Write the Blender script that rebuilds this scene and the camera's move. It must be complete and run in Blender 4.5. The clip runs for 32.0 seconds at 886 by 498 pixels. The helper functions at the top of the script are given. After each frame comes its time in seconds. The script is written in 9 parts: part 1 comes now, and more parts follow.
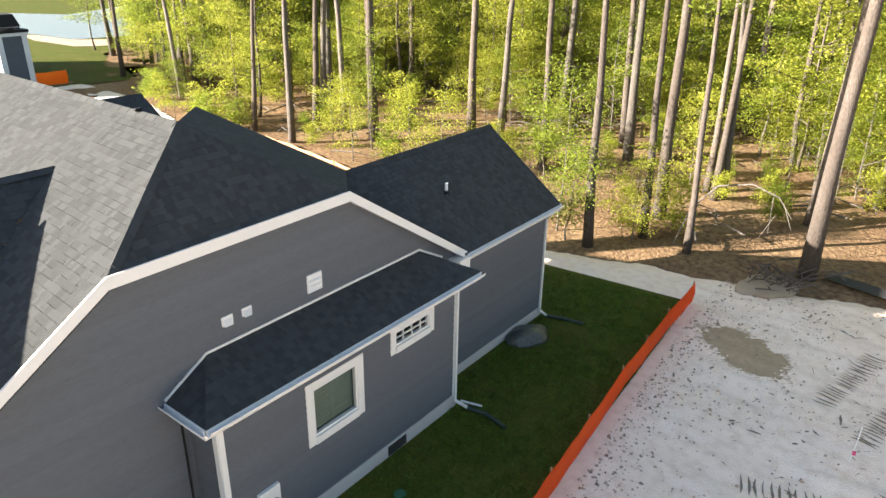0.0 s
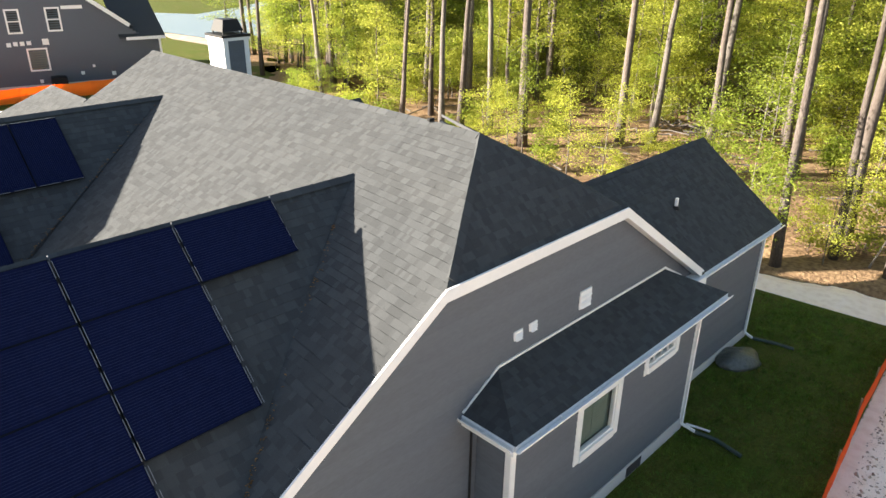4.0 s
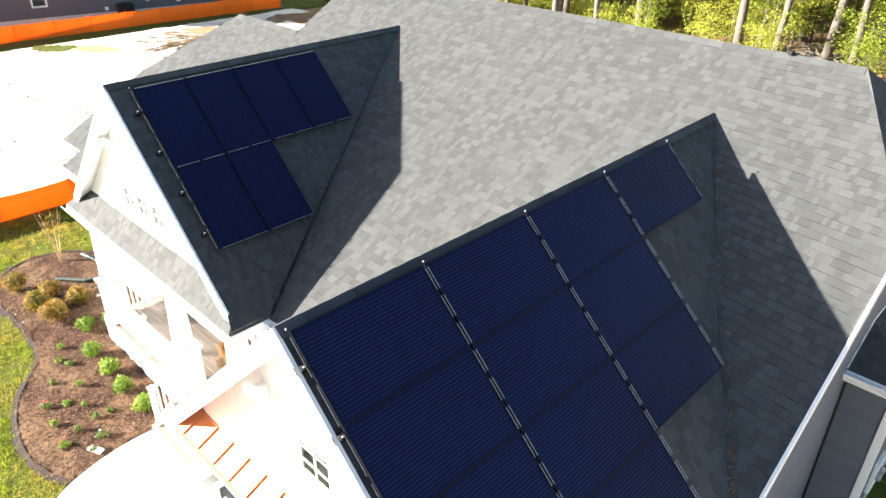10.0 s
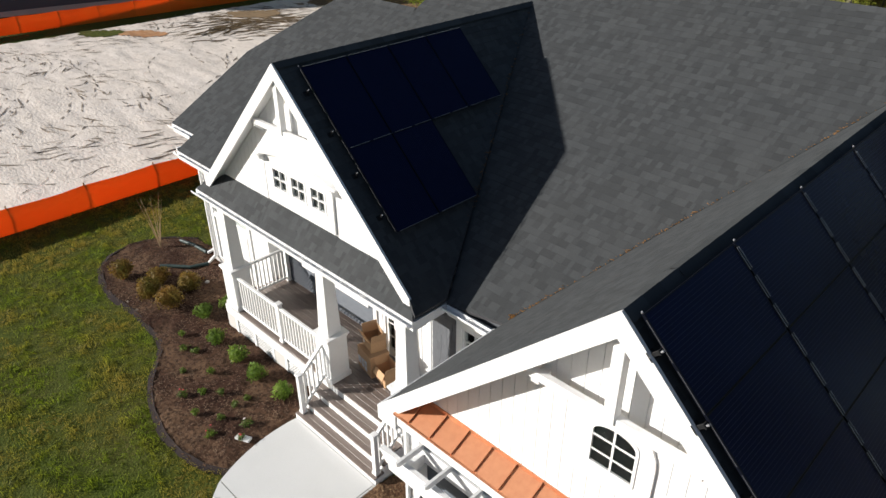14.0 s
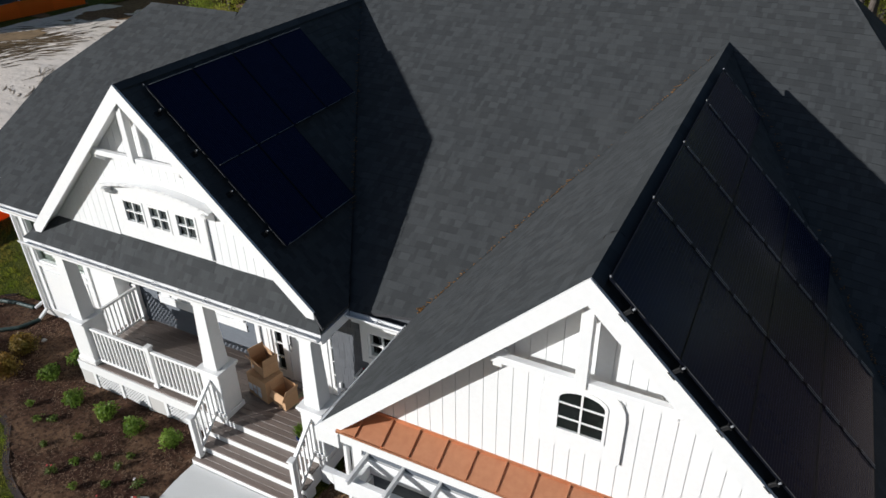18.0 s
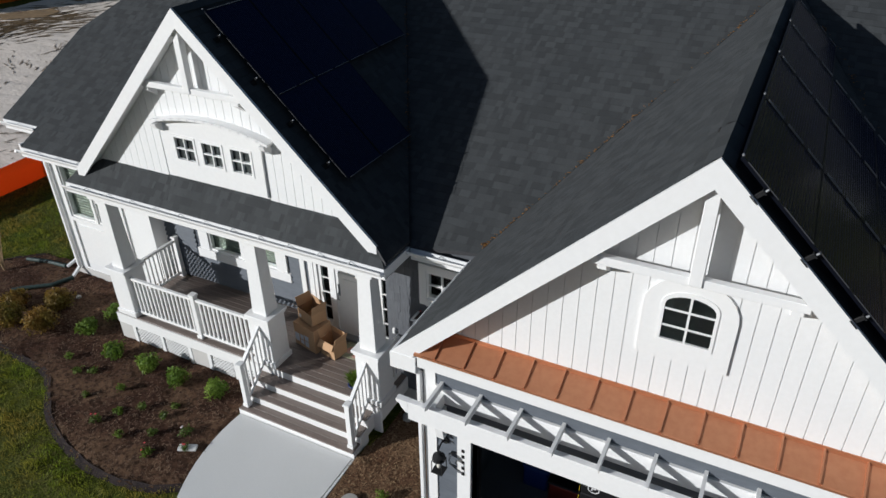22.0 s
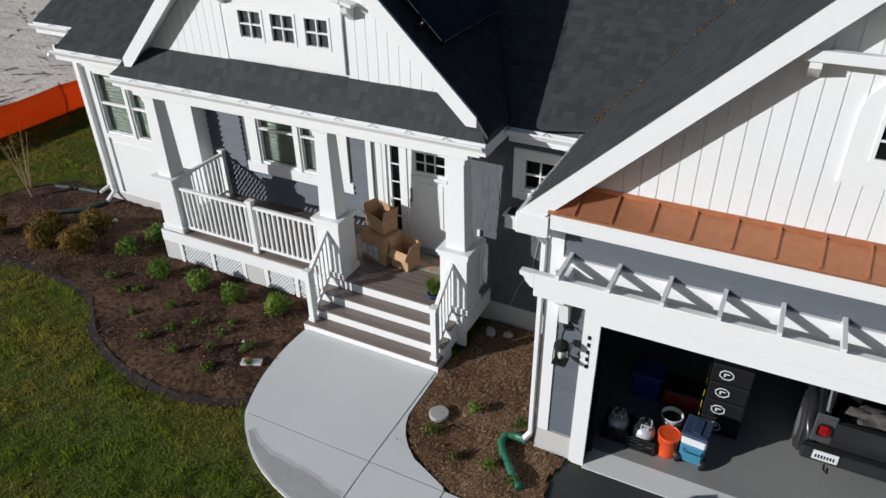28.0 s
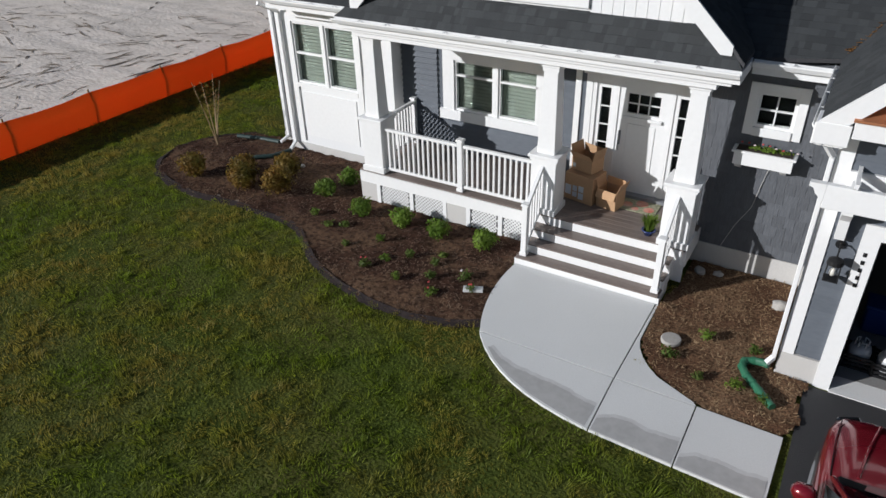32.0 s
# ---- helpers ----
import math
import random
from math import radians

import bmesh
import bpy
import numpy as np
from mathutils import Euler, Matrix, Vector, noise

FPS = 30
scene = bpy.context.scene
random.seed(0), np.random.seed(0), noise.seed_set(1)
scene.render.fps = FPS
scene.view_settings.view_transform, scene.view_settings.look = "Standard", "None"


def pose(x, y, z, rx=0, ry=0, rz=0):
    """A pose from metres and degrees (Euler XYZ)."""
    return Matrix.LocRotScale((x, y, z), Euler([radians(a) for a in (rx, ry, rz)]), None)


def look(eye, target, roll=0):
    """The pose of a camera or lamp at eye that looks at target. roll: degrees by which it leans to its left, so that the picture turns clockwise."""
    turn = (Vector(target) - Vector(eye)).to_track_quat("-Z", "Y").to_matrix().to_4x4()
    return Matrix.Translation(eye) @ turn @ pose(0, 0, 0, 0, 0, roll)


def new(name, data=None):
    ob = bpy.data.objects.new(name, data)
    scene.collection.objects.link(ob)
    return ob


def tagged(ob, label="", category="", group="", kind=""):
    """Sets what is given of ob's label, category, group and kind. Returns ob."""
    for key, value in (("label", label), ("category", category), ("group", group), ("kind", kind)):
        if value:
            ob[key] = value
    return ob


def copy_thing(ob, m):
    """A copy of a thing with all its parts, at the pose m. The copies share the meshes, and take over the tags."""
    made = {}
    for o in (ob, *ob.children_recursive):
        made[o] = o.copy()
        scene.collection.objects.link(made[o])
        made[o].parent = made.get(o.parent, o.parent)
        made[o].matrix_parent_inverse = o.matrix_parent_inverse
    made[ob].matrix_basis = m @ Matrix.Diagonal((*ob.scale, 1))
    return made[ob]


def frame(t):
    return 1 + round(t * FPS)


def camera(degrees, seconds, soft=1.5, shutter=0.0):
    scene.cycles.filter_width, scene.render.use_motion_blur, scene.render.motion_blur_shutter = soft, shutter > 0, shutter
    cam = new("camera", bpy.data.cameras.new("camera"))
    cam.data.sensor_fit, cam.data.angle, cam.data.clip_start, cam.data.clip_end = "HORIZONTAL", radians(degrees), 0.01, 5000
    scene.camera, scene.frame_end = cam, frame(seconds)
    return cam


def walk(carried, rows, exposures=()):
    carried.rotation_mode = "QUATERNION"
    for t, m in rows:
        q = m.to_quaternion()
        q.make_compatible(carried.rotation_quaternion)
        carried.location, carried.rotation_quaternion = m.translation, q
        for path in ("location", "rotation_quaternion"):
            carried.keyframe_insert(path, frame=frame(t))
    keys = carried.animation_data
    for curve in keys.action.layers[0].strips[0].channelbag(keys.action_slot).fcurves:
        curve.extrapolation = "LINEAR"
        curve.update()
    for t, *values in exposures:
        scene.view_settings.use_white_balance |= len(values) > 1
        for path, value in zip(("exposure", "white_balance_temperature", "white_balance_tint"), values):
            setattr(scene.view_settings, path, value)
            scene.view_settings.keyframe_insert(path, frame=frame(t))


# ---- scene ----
cam = camera(64.4, 32.0)
# seconds, eye x y z, yaw, pitch, roll
PATH = [
    (0, 0.015, -0.474, 11.208, 37.64, -23.88, 0.94),
    (0.5, -0.245, -0.677, 11.206, 37.75, -23.81, 0.76),
    (1, -0.571, -0.912, 11.215, 37.82, -23.76, 0.67),
    (1.5, -0.947, -1.184, 11.224, 37.84, -23.72, 0.66),
    (2, -1.355, -1.478, 11.248, 37.87, -23.76, 0.7),
    (2.5, -1.783, -1.803, 11.272, 37.97, -23.79, 0.78),
    (3, -2.244, -2.156, 11.291, 41.34, -23.82, 0.81),
    (3.5, -2.673, -2.477, 11.325, 44.51, -23.87, 0.72),
    (5.5, -4.546, -3.825, 11.318, 44.57, -23.94, 0.78),
    (6, -5, -4.166, 11.318, 44.6, -23.96, 0.7),
    (6.5, -5.433, -4.486, 11.313, 44.65, -23.98, 0.68),
    (7, -5.879, -4.788, 11.296, 44.68, -23.86, 0.65),
    (7.5, -6.284, -5.087, 11.308, 44.74, -23.82, 0.51),
    (8, -6.697, -5.388, 11.301, 44.75, -23.26, 0.43),
    (8.5, -7.092, -5.69, 11.273, 44.74, -25.47, 0.49),
    (9, -7.468, -5.993, 11.256, 44.7, -28.63, 0.44),
    (9.5, -7.81, -6.306, 11.23, 44.57, -28.96, 0.48),
    (10, -8.151, -6.619, 11.197, 44.49, -29.59, 0.5),
    (10.5, -8.473, -6.909, 11.156, 44.44, -30.96, 0.53),
    (11, -8.794, -7.201, 11.109, 44.42, -31.06, 0.5),
    (11.5, -9.131, -7.471, 11.072, 44.46, -31.01, 0.46),
    (12, -9.476, -7.726, 11.045, 44.53, -31.02, 0.4),
    (12.5, -9.816, -8.004, 11.015, 44.59, -30.96, 0.35),
    (13, -10.124, -8.244, 10.988, 44.78, -30.91, 0.23),
    (13.5, -10.381, -8.429, 10.971, 44.97, -30.88, 0.07),
    (14, -10.575, -8.576, 10.925, 44.86, -30.73, -0.12),
    (14.5, -10.776, -8.67, 10.876, 41.72, -30.61, -0.4),
    (15, -10.992, -8.727, 10.832, 38.23, -30.53, -0.66),
    (15.5, -11.156, -8.812, 10.838, 34.69, -30.64, -0.75),
    (17.5, -11.604, -9.165, 10.922, 27.45, -31.05, -0.85),
    (18, -11.737, -9.284, 10.888, 27.33, -31.17, -0.91),
    (18.5, -11.925, -9.437, 10.8, 27.27, -31.2, -0.88),
    (19, -12.158, -9.593, 10.759, 27.27, -31.23, -0.91),
    (19.5, -12.426, -9.787, 10.632, 27.23, -31.23, -0.87),
    (20, -12.532, -9.892, 10.465, 27.31, -31.2, -0.89),
    (20.5, -12.562, -9.932, 10.31, 27.32, -31.21, -0.83),
    (21, -12.545, -9.952, 10.151, 27.32, -31.23, -0.81),
    (21.5, -12.548, -9.969, 10.004, 27.27, -31.28, -0.77),
    (22, -12.581, -9.987, 9.837, 27.27, -31.32, -0.76),
    (22.5, -12.593, -9.99, 9.611, 27.23, -31.34, -0.7),
    (23, -12.593, -9.975, 9.391, 27.24, -31.35, -0.71),
    (23.5, -12.61, -9.955, 9.202, 27.2, -31.42, -0.7),
    (24, -12.611, -9.924, 9.034, 27.18, -31.45, -0.67),
    (24.5, -12.6, -9.901, 8.876, 27.16, -31.5, -0.66),
    (26.5, -13.098, -10.11, 8.239, 27.02, -31.66, -0.69),
    (27, -13.385, -10.202, 8.078, 27.06, -31.77, -0.76),
    (27.5, -13.718, -10.331, 7.912, 27.11, -31.82, -0.83),
    (28, -14.082, -10.482, 7.767, 27.11, -31.93, -0.88),
    (28.5, -14.429, -10.683, 7.629, 27.15, -31.95, -0.91),
    (29, -14.746, -10.903, 7.499, 27.19, -32.06, -0.96),
    (29.5, -15.038, -11.158, 7.372, 27.26, -32.09, -1.02),
    (30, -15.295, -11.457, 7.243, 27.33, -31.97, -1.04),
    (30.5, -15.531, -11.734, 7.161, 27.48, -32.04, -1.19),
    (31, -15.763, -12.046, 7.103, 27.64, -32.04, -1.3),
    (31.5, -15.992, -12.369, 7.092, 28.54, -32.03, -1.45),
    (32, -16.181, -12.676, 7.107, 31.83, -32.06, -1.67),
]


def heading(x, y, z, yaw, pitch, roll):
    a, b = radians(yaw), radians(pitch)
    ahead = Vector((-math.sin(a) * math.cos(b), math.cos(a) * math.cos(b), math.sin(b)))
    return look((x, y, z), Vector((x, y, z)) + ahead, roll)


EXPOSURE = [(0, 2.58, 7050, 11), (3.5, 2.58, 7050, 11), (6, 2.86, 6980, 11), (7, 2.97, 6950, 11), (8.8, 3.11, 6900, 10), (10.5, 2.76, 6750, 10), (12, 1.67, 6650, 10), (13, 0.95, 6600, 11), (14, 0.58, 6300, 11), (15, 0.28, 6050, 11), (18, 0.08, 5900, 10), (19, 0.0, 5850, 10), (24, -0.25, 5800, 9), (32, -0.15, 5800, 11)]
walk(cam, [(r[0], heading(*r[1:])) for r in PATH], EXPOSURE)

# ---- world and sun ----
SUN_ELEVATION, SUN_AZIMUTH = 19.3, -132.3
sun_way = Vector((math.cos(radians(SUN_ELEVATION)) * math.cos(radians(SUN_AZIMUTH)),
                  math.cos(radians(SUN_ELEVATION)) * math.sin(radians(SUN_AZIMUTH)), math.sin(radians(SUN_ELEVATION))))
world = bpy.data.worlds.new("sky")
world.use_nodes = True
scene.world = world
sky = world.node_tree.nodes.new("ShaderNodeTexSky")
sky.sky_type, sky.sun_disc = "NISHITA", False
sky.sun_elevation, sky.sun_rotation = radians(SUN_ELEVATION), radians(90 - SUN_AZIMUTH)
world.node_tree.links.new(sky.outputs[0], world.node_tree.nodes["Background"].inputs[0])
world.node_tree.nodes["Background"].inputs[1].default_value = 0.054
sun_lamp = bpy.data.lights.new("sun", "SUN")
sun_lamp.energy, sun_lamp.angle, sun_lamp.color = 5.0, radians(0.53), (1.0, 0.94, 0.85)
sun = new("sun", sun_lamp)
sun.matrix_world = look((0, 0, 60), Vector((0, 0, 60)) - sun_way)

# ---- materials ----


def material(name, base, rough=0.6, metal=0.0, grain=None, second=None, bump=0.0, bump_scale=60.0, island=0.0, obj_random=0.0,
             stretch=None, spec=0.5, contrast=(0.35, 0.65)):
    """A surface with two scales of variation: grain = (scale, colour, amount), second = the coarser one.
    island, obj_random: how much the brightness varies from piece to piece."""
    m = bpy.data.materials.new(name)
    m.use_nodes = True
    nt, p = m.node_tree, m.node_tree.nodes["Principled BSDF"]
    p.inputs["Roughness"].default_value, p.inputs["Metallic"].default_value = rough, metal
    p.inputs["Specular IOR Level"].default_value = spec
    coord = nt.nodes.new("ShaderNodeNewGeometry").outputs["Position"]
    if stretch:
        mp = nt.nodes.new("ShaderNodeMapping")
        mp.inputs["Scale"].default_value = stretch
        nt.links.new(coord, mp.inputs["Vector"])
        coord = mp.outputs[0]
    rgb = nt.nodes.new("ShaderNodeRGB")
    rgb.outputs[0].default_value = (*base, 1)
    colour = rgb.outputs[0]
    for layer in (second, grain):
        if not layer:
            continue
        scale, tint, amount = layer
        n = nt.nodes.new("ShaderNodeTexNoise")
        n.inputs["Scale"].default_value, n.inputs["Detail"].default_value = scale, 5
        nt.links.new(coord, n.inputs["Vector"])
        r = nt.nodes.new("ShaderNodeMapRange")
        r.inputs["From Min"].default_value, r.inputs["From Max"].default_value = contrast
        r.inputs["To Max"].default_value = amount
        nt.links.new(n.outputs["Fac"], r.inputs["Value"])
        mix = nt.nodes.new("ShaderNodeMix")
        mix.data_type = "RGBA"
        nt.links.new(r.outputs[0], mix.inputs["Factor"])
        nt.links.new(colour, mix.inputs["A"])
        mix.inputs["B"].default_value = (*tint, 1)
        colour = mix.outputs["Result"]
    for amount, node, socket in ((island, "ShaderNodeNewGeometry", "Random Per Island"), (obj_random, "ShaderNodeObjectInfo", "Random")):
        if amount:
            src = nt.nodes.new(node)
            r = nt.nodes.new("ShaderNodeMapRange")
            r.inputs["To Min"].default_value, r.inputs["To Max"].default_value = 1 - amount, 1 + amount
            nt.links.new(src.outputs[socket], r.inputs["Value"])
            hsv = nt.nodes.new("ShaderNodeHueSaturation")
            nt.links.new(r.outputs[0], hsv.inputs["Value"])
            nt.links.new(colour, hsv.inputs["Color"])
            colour = hsv.outputs[0]
    nt.links.new(colour, p.inputs["Base Color"])
    if bump:
        n = nt.nodes.new("ShaderNodeTexNoise")
        n.inputs["Scale"].default_value, n.inputs["Detail"].default_value = bump_scale, 6
        nt.links.new(coord, n.inputs["Vector"])
        b = nt.nodes.new("ShaderNodeBump")
        b.inputs["Strength"].default_value, b.inputs["Distance"].default_value = 1.0, bump
        nt.links.new(n.outputs["Fac"], b.inputs["Height"])
        nt.links.new(b.outputs[0], p.inputs["Normal"])
    return m


SHINGLE = material("asphalt_shingle", (0.056, 0.0595, 0.0615), 0.8, grain=(110, (0.040, 0.0435, 0.0465), 0.6), second=(1.1, (0.063, 0.0655, 0.066), 0.5), bump=0.002, bump_scale=260, island=0.18, spec=0.1)
SHINGLE_PIECE = material("asphalt_shingle_tab", (0.056, 0.0595, 0.0615), 0.8, grain=(110, (0.040, 0.0435, 0.0465), 0.6), second=(1.1, (0.063, 0.0655, 0.066), 0.5), bump=0.002, bump_scale=260, obj_random=0.18, spec=0.1)
UNDERLAY = material("roof_underlay", (0.04, 0.04, 0.045), 0.9, grain=(30, (0.06, 0.06, 0.06), 0.5))
WHITE = material("white_trim_paint", (0.79, 0.79, 0.78), 0.45, grain=(14, (0.74, 0.74, 0.73), 0.5), second=(0.8, (0.76, 0.765, 0.77), 0.5), bump=0.0006, bump_scale=90)
WHITE_SIDING = material("white_board_paint", (0.78, 0.785, 0.78), 0.5, grain=(20, (0.72, 0.72, 0.71), 0.4), second=(0.7, (0.74, 0.745, 0.75), 0.6), bump=0.001, bump_scale=50)
GREY_SIDING = material("slate_grey_siding", (0.115, 0.128, 0.148), 0.62, grain=(25, (0.098, 0.11, 0.128), 0.6), second=(0.6, (0.125, 0.138, 0.158), 0.5), bump=0.002, bump_scale=70, obj_random=0.05, stretch=(0.3, 0.3, 1), spec=0.2)
SHAKE = material("grey_shake_siding", (0.098, 0.105, 0.118), 0.7, grain=(40, (0.075, 0.08, 0.09), 0.6), second=(1.5, (0.12, 0.125, 0.135), 0.5), bump=0.004, bump_scale=60, island=0.12, stretch=(1, 1, 0.2))
GLASS = bpy.data.materials.new("window_glass")
GLASS.use_nodes = True
_p = GLASS.node_tree.nodes["Principled BSDF"]
_p.inputs["Base Color"].default_value, _p.inputs["Roughness"].default_value = (0.9, 0.95, 0.93, 1), 0.02
_p.inputs["Transmission Weight"].default_value, _p.inputs["IOR"].default_value = 1.0, 1.1
# Near-black: the shade of rooms and the under-deck space put into colour.
UNLIT_DARK = material("unlit_interior", (0.02, 0.022, 0.024), 0.9, grain=(3, (0.04, 0.04, 0.04), 0.5))
BLIND = material("shutter_slats", (0.16, 0.18, 0.15), 0.5, grain=(12, (0.125, 0.145, 0.118), 0.4))
BLACK = material("black_metal", (0.012, 0.012, 0.013), 0.6, grain=(60, (0.025, 0.025, 0.025), 0.5), spec=0.2)
PANEL = material("solar_cell", (0.0055, 0.008, 0.028), 0.17, grain=(8, (0.0065, 0.01, 0.036), 0.6), second=(0.5, (0.0045, 0.006, 0.022), 0.5), spec=0.07)
PANEL.node_tree.nodes["Principled BSDF"].inputs["Specular Tint"].default_value = (0.3, 0.42, 1.0, 1)
PANEL_FRAME = material("solar_panel_frame", (0.004, 0.005, 0.009), 0.4, grain=(40, (0.006, 0.007, 0.012), 0.5), spec=0.1)
PANEL_LINE = material("solar_cell_gap", (0.021, 0.027, 0.058), 0.45, grain=(20, (0.016, 0.021, 0.047), 0.5), spec=0.1)
ALU = material("aluminium_rail", (0.25, 0.26, 0.275), 0.45, 0.25, grain=(30, (0.2, 0.2, 0.215), 0.4))
DULL_ALU = material("dull_dark_rail", (0.06, 0.062, 0.068), 0.6, 0.2, grain=(30, (0.045, 0.046, 0.05), 0.4))
COPPER = material("copper_sheet", (0.56, 0.25, 0.12), 0.54, 0.75, grain=(12, (0.48, 0.19, 0.09), 0.5), second=(1.2, (0.6, 0.28, 0.15), 0.5), bump=0.001, bump_scale=14)
COPPER.node_tree.nodes["Principled BSDF"].inputs["Coat Weight"].default_value = 0.55
COPPER.node_tree.nodes["Principled BSDF"].inputs["Coat Roughness"].default_value = 0.5
FOUNDATION = material("foundation_render", (0.55, 0.54, 0.52), 0.85, grain=(50, (0.46, 0.45, 0.43), 0.5), second=(1.2, (0.5, 0.48, 0.45), 0.6), bump=0.003, bump_scale=80)
DECK = material("composite_deck", (0.175, 0.14, 0.12), 0.4, grain=(35, (0.135, 0.105, 0.09), 0.6), second=(1.5, (0.2, 0.16, 0.14), 0.5), bump=0.002, bump_scale=60, obj_random=0.1, stretch=(0.2, 1, 1), spec=0.5)
CONCRETE = material("walk_concrete", (0.66, 0.665, 0.65), 0.8, grain=(70, (0.57, 0.57, 0.56), 0.5), second=(0.9, (0.7, 0.705, 0.695), 0.7), bump=0.002, bump_scale=140, obj_random=0.03)
WET_CONCRETE = material("wet_concrete", (0.4, 0.395, 0.385), 0.45, grain=(9, (0.46, 0.455, 0.445), 0.7), second=(2.5, (0.37, 0.365, 0.355), 0.6))
DAMP_CONCRETE = material("damp_concrete", (0.53, 0.525, 0.515), 0.6, grain=(9, (0.6, 0.6, 0.59), 0.7), second=(2.5, (0.49, 0.485, 0.475), 0.6))
ASPHALT = material("driveway_asphalt", (0.028, 0.028, 0.03), 0.85, grain=(120, (0.05, 0.05, 0.052), 0.6), second=(1.1, (0.036, 0.036, 0.037), 0.6), bump=0.006, bump_scale=120)
MULCH = material("bark_mulch", (0.062, 0.031, 0.02), 0.95, grain=(13, (0.02, 0.011, 0.008), 0.75), second=(0.9, (0.17, 0.102, 0.06), 0.85), bump=0.025, bump_scale=60, spec=0.1, contrast=(0.42, 0.62))
DRY_MULCH = material("weathered_mulch", (0.135, 0.072, 0.04), 0.95, grain=(28, (0.045, 0.026, 0.017), 0.75), second=(0.8, (0.26, 0.16, 0.09), 0.9), bump=0.025, bump_scale=60, spec=0.1, contrast=(0.42, 0.62))
# Near-black: the bed trench's shadow band put into colour; also under the slabs.
EDGE_DARK = material("bed_edging", (0.032, 0.026, 0.026), 0.95, grain=(9, (0.055, 0.042, 0.038), 0.7), bump=0.02, bump_scale=30, spec=0.1)
LAWN = material("lawn_soil_and_grass", (0.075, 0.1, 0.014), 0.95, grain=(9, (0.038, 0.053, 0.009), 0.65), second=(0.5, (0.12, 0.105, 0.03), 0.7), bump=0.05, bump_scale=20, spec=0.1)
SAND = material("bare_sand", (0.96, 0.79, 0.665), 0.95, grain=(3.4, (0.76, 0.575, 0.45), 0.5), second=(0.45, (0.97, 0.83, 0.725), 0.8), bump=0.035, bump_scale=22, spec=0.1, contrast=(0.45, 0.68))
SAND_TRACKED = material("tracked_sand", (0.74, 0.665, 0.59), 0.95, grain=(2.6, (0.56, 0.49, 0.42), 0.6), second=(0.3, (0.8, 0.725, 0.655), 0.8), bump=0.025, bump_scale=6, spec=0.1, stretch=(0.8, 1.6, 1), contrast=(0.48, 0.7))
BANK_SAND = material("tan_bank_sand", (0.4, 0.33, 0.26), 0.95, grain=(0.8, (0.3, 0.22, 0.15), 0.7), second=(0.2, (0.47, 0.4, 0.33), 0.7), bump=0.03, bump_scale=4, spec=0.1)
DAMP_RIM = material("drying_sand", (0.68, 0.54, 0.42), 0.95, grain=(6, (0.55, 0.42, 0.31), 0.7), bump=0.02, bump_scale=12, spec=0.1)
DAMP_SAND = material("damp_sand", (0.44, 0.325, 0.21), 0.9, grain=(6, (0.35, 0.25, 0.16), 0.7), bump=0.02, bump_scale=12)
LITTER = material("forest_litter", (0.23, 0.145, 0.085), 0.95, grain=(5, (0.095, 0.058, 0.036), 0.8), second=(0.35, (0.34, 0.24, 0.14), 0.7), bump=0.08, bump_scale=9, spec=0.1)
STAKE = material("fence_stake_wood", (0.36, 0.25, 0.14), 0.85, grain=(50, (0.25, 0.17, 0.1), 0.5))
BARK = material("pine_bark", (0.105, 0.086, 0.075), 0.95, grain=(22, (0.07, 0.057, 0.05), 0.8), second=(2.5, (0.155, 0.137, 0.122), 0.7), bump=0.03, bump_scale=26, stretch=(1, 1, 0.35), obj_random=0.25, spec=0.1)
WATER = material("pond_water", (0.1, 0.13, 0.15), 0.22, grain=(0.3, (0.14, 0.17, 0.19), 0.5), bump=0.02, bump_scale=2)


def thin_material(name, base, grain, second=None, through_light=0.42, island=0.35, obj_random=0.15, rough=0.55, contrast=(0.35, 0.65)):
    """Thin leaves or cloth that let light through."""
    m = material(name, base, rough, grain=grain, second=second, island=island, obj_random=obj_random, spec=0.25, contrast=contrast)
    nt = m.node_tree
    p, out = nt.nodes["Principled BSDF"], nt.nodes["Material Output"]
    tr = nt.nodes.new("ShaderNodeBsdfTranslucent")
    nt.links.new(p.inputs["Base Color"].links[0].from_socket, tr.inputs[0])
    mix = nt.nodes.new("ShaderNodeMixShader")
    mix.inputs[0].default_value = through_light
    nt.links.new(p.outputs[0], mix.inputs[1])
    nt.links.new(tr.outputs[0], mix.inputs[2])
    nt.links.new(mix.outputs[0], out.inputs[0])
    return m


BLADE = thin_material("grass_blade", (0.21, 0.275, 0.018), (0.55, (0.36, 0.265, 0.055), 0.75), (3.2, (0.1, 0.14, 0.014), 0.7), 0.55, 0.14, 0.0, 0.55, (0.43, 0.6))
# Greener, no dry patches; the side lawn's shade is in its darker base.
SHADED_BLADE = thin_material("shaded_side_blade", (0.11, 0.215, 0.03), (1.2, (0.15, 0.22, 0.03), 0.6), (3.6, (0.05, 0.1, 0.014), 0.85), 0.35, 0.2, 0.0, 0.55, (0.46, 0.58))
SIDE_ORANGE = thin_material("red_orange_silt_fabric", (0.92, 0.13, 0.025), (40, (0.86, 0.11, 0.02), 0.5), (0.7, (0.95, 0.17, 0.035), 0.6), 0.45, 0.0, 0.06, 0.7)
PEACH = thin_material("peach_silt_fabric", (0.7, 0.36, 0.2), (40, (0.62, 0.3, 0.16), 0.5), (0.7, (0.72, 0.42, 0.26), 0.6), 0.4, 0.0, 0.06, 0.7)
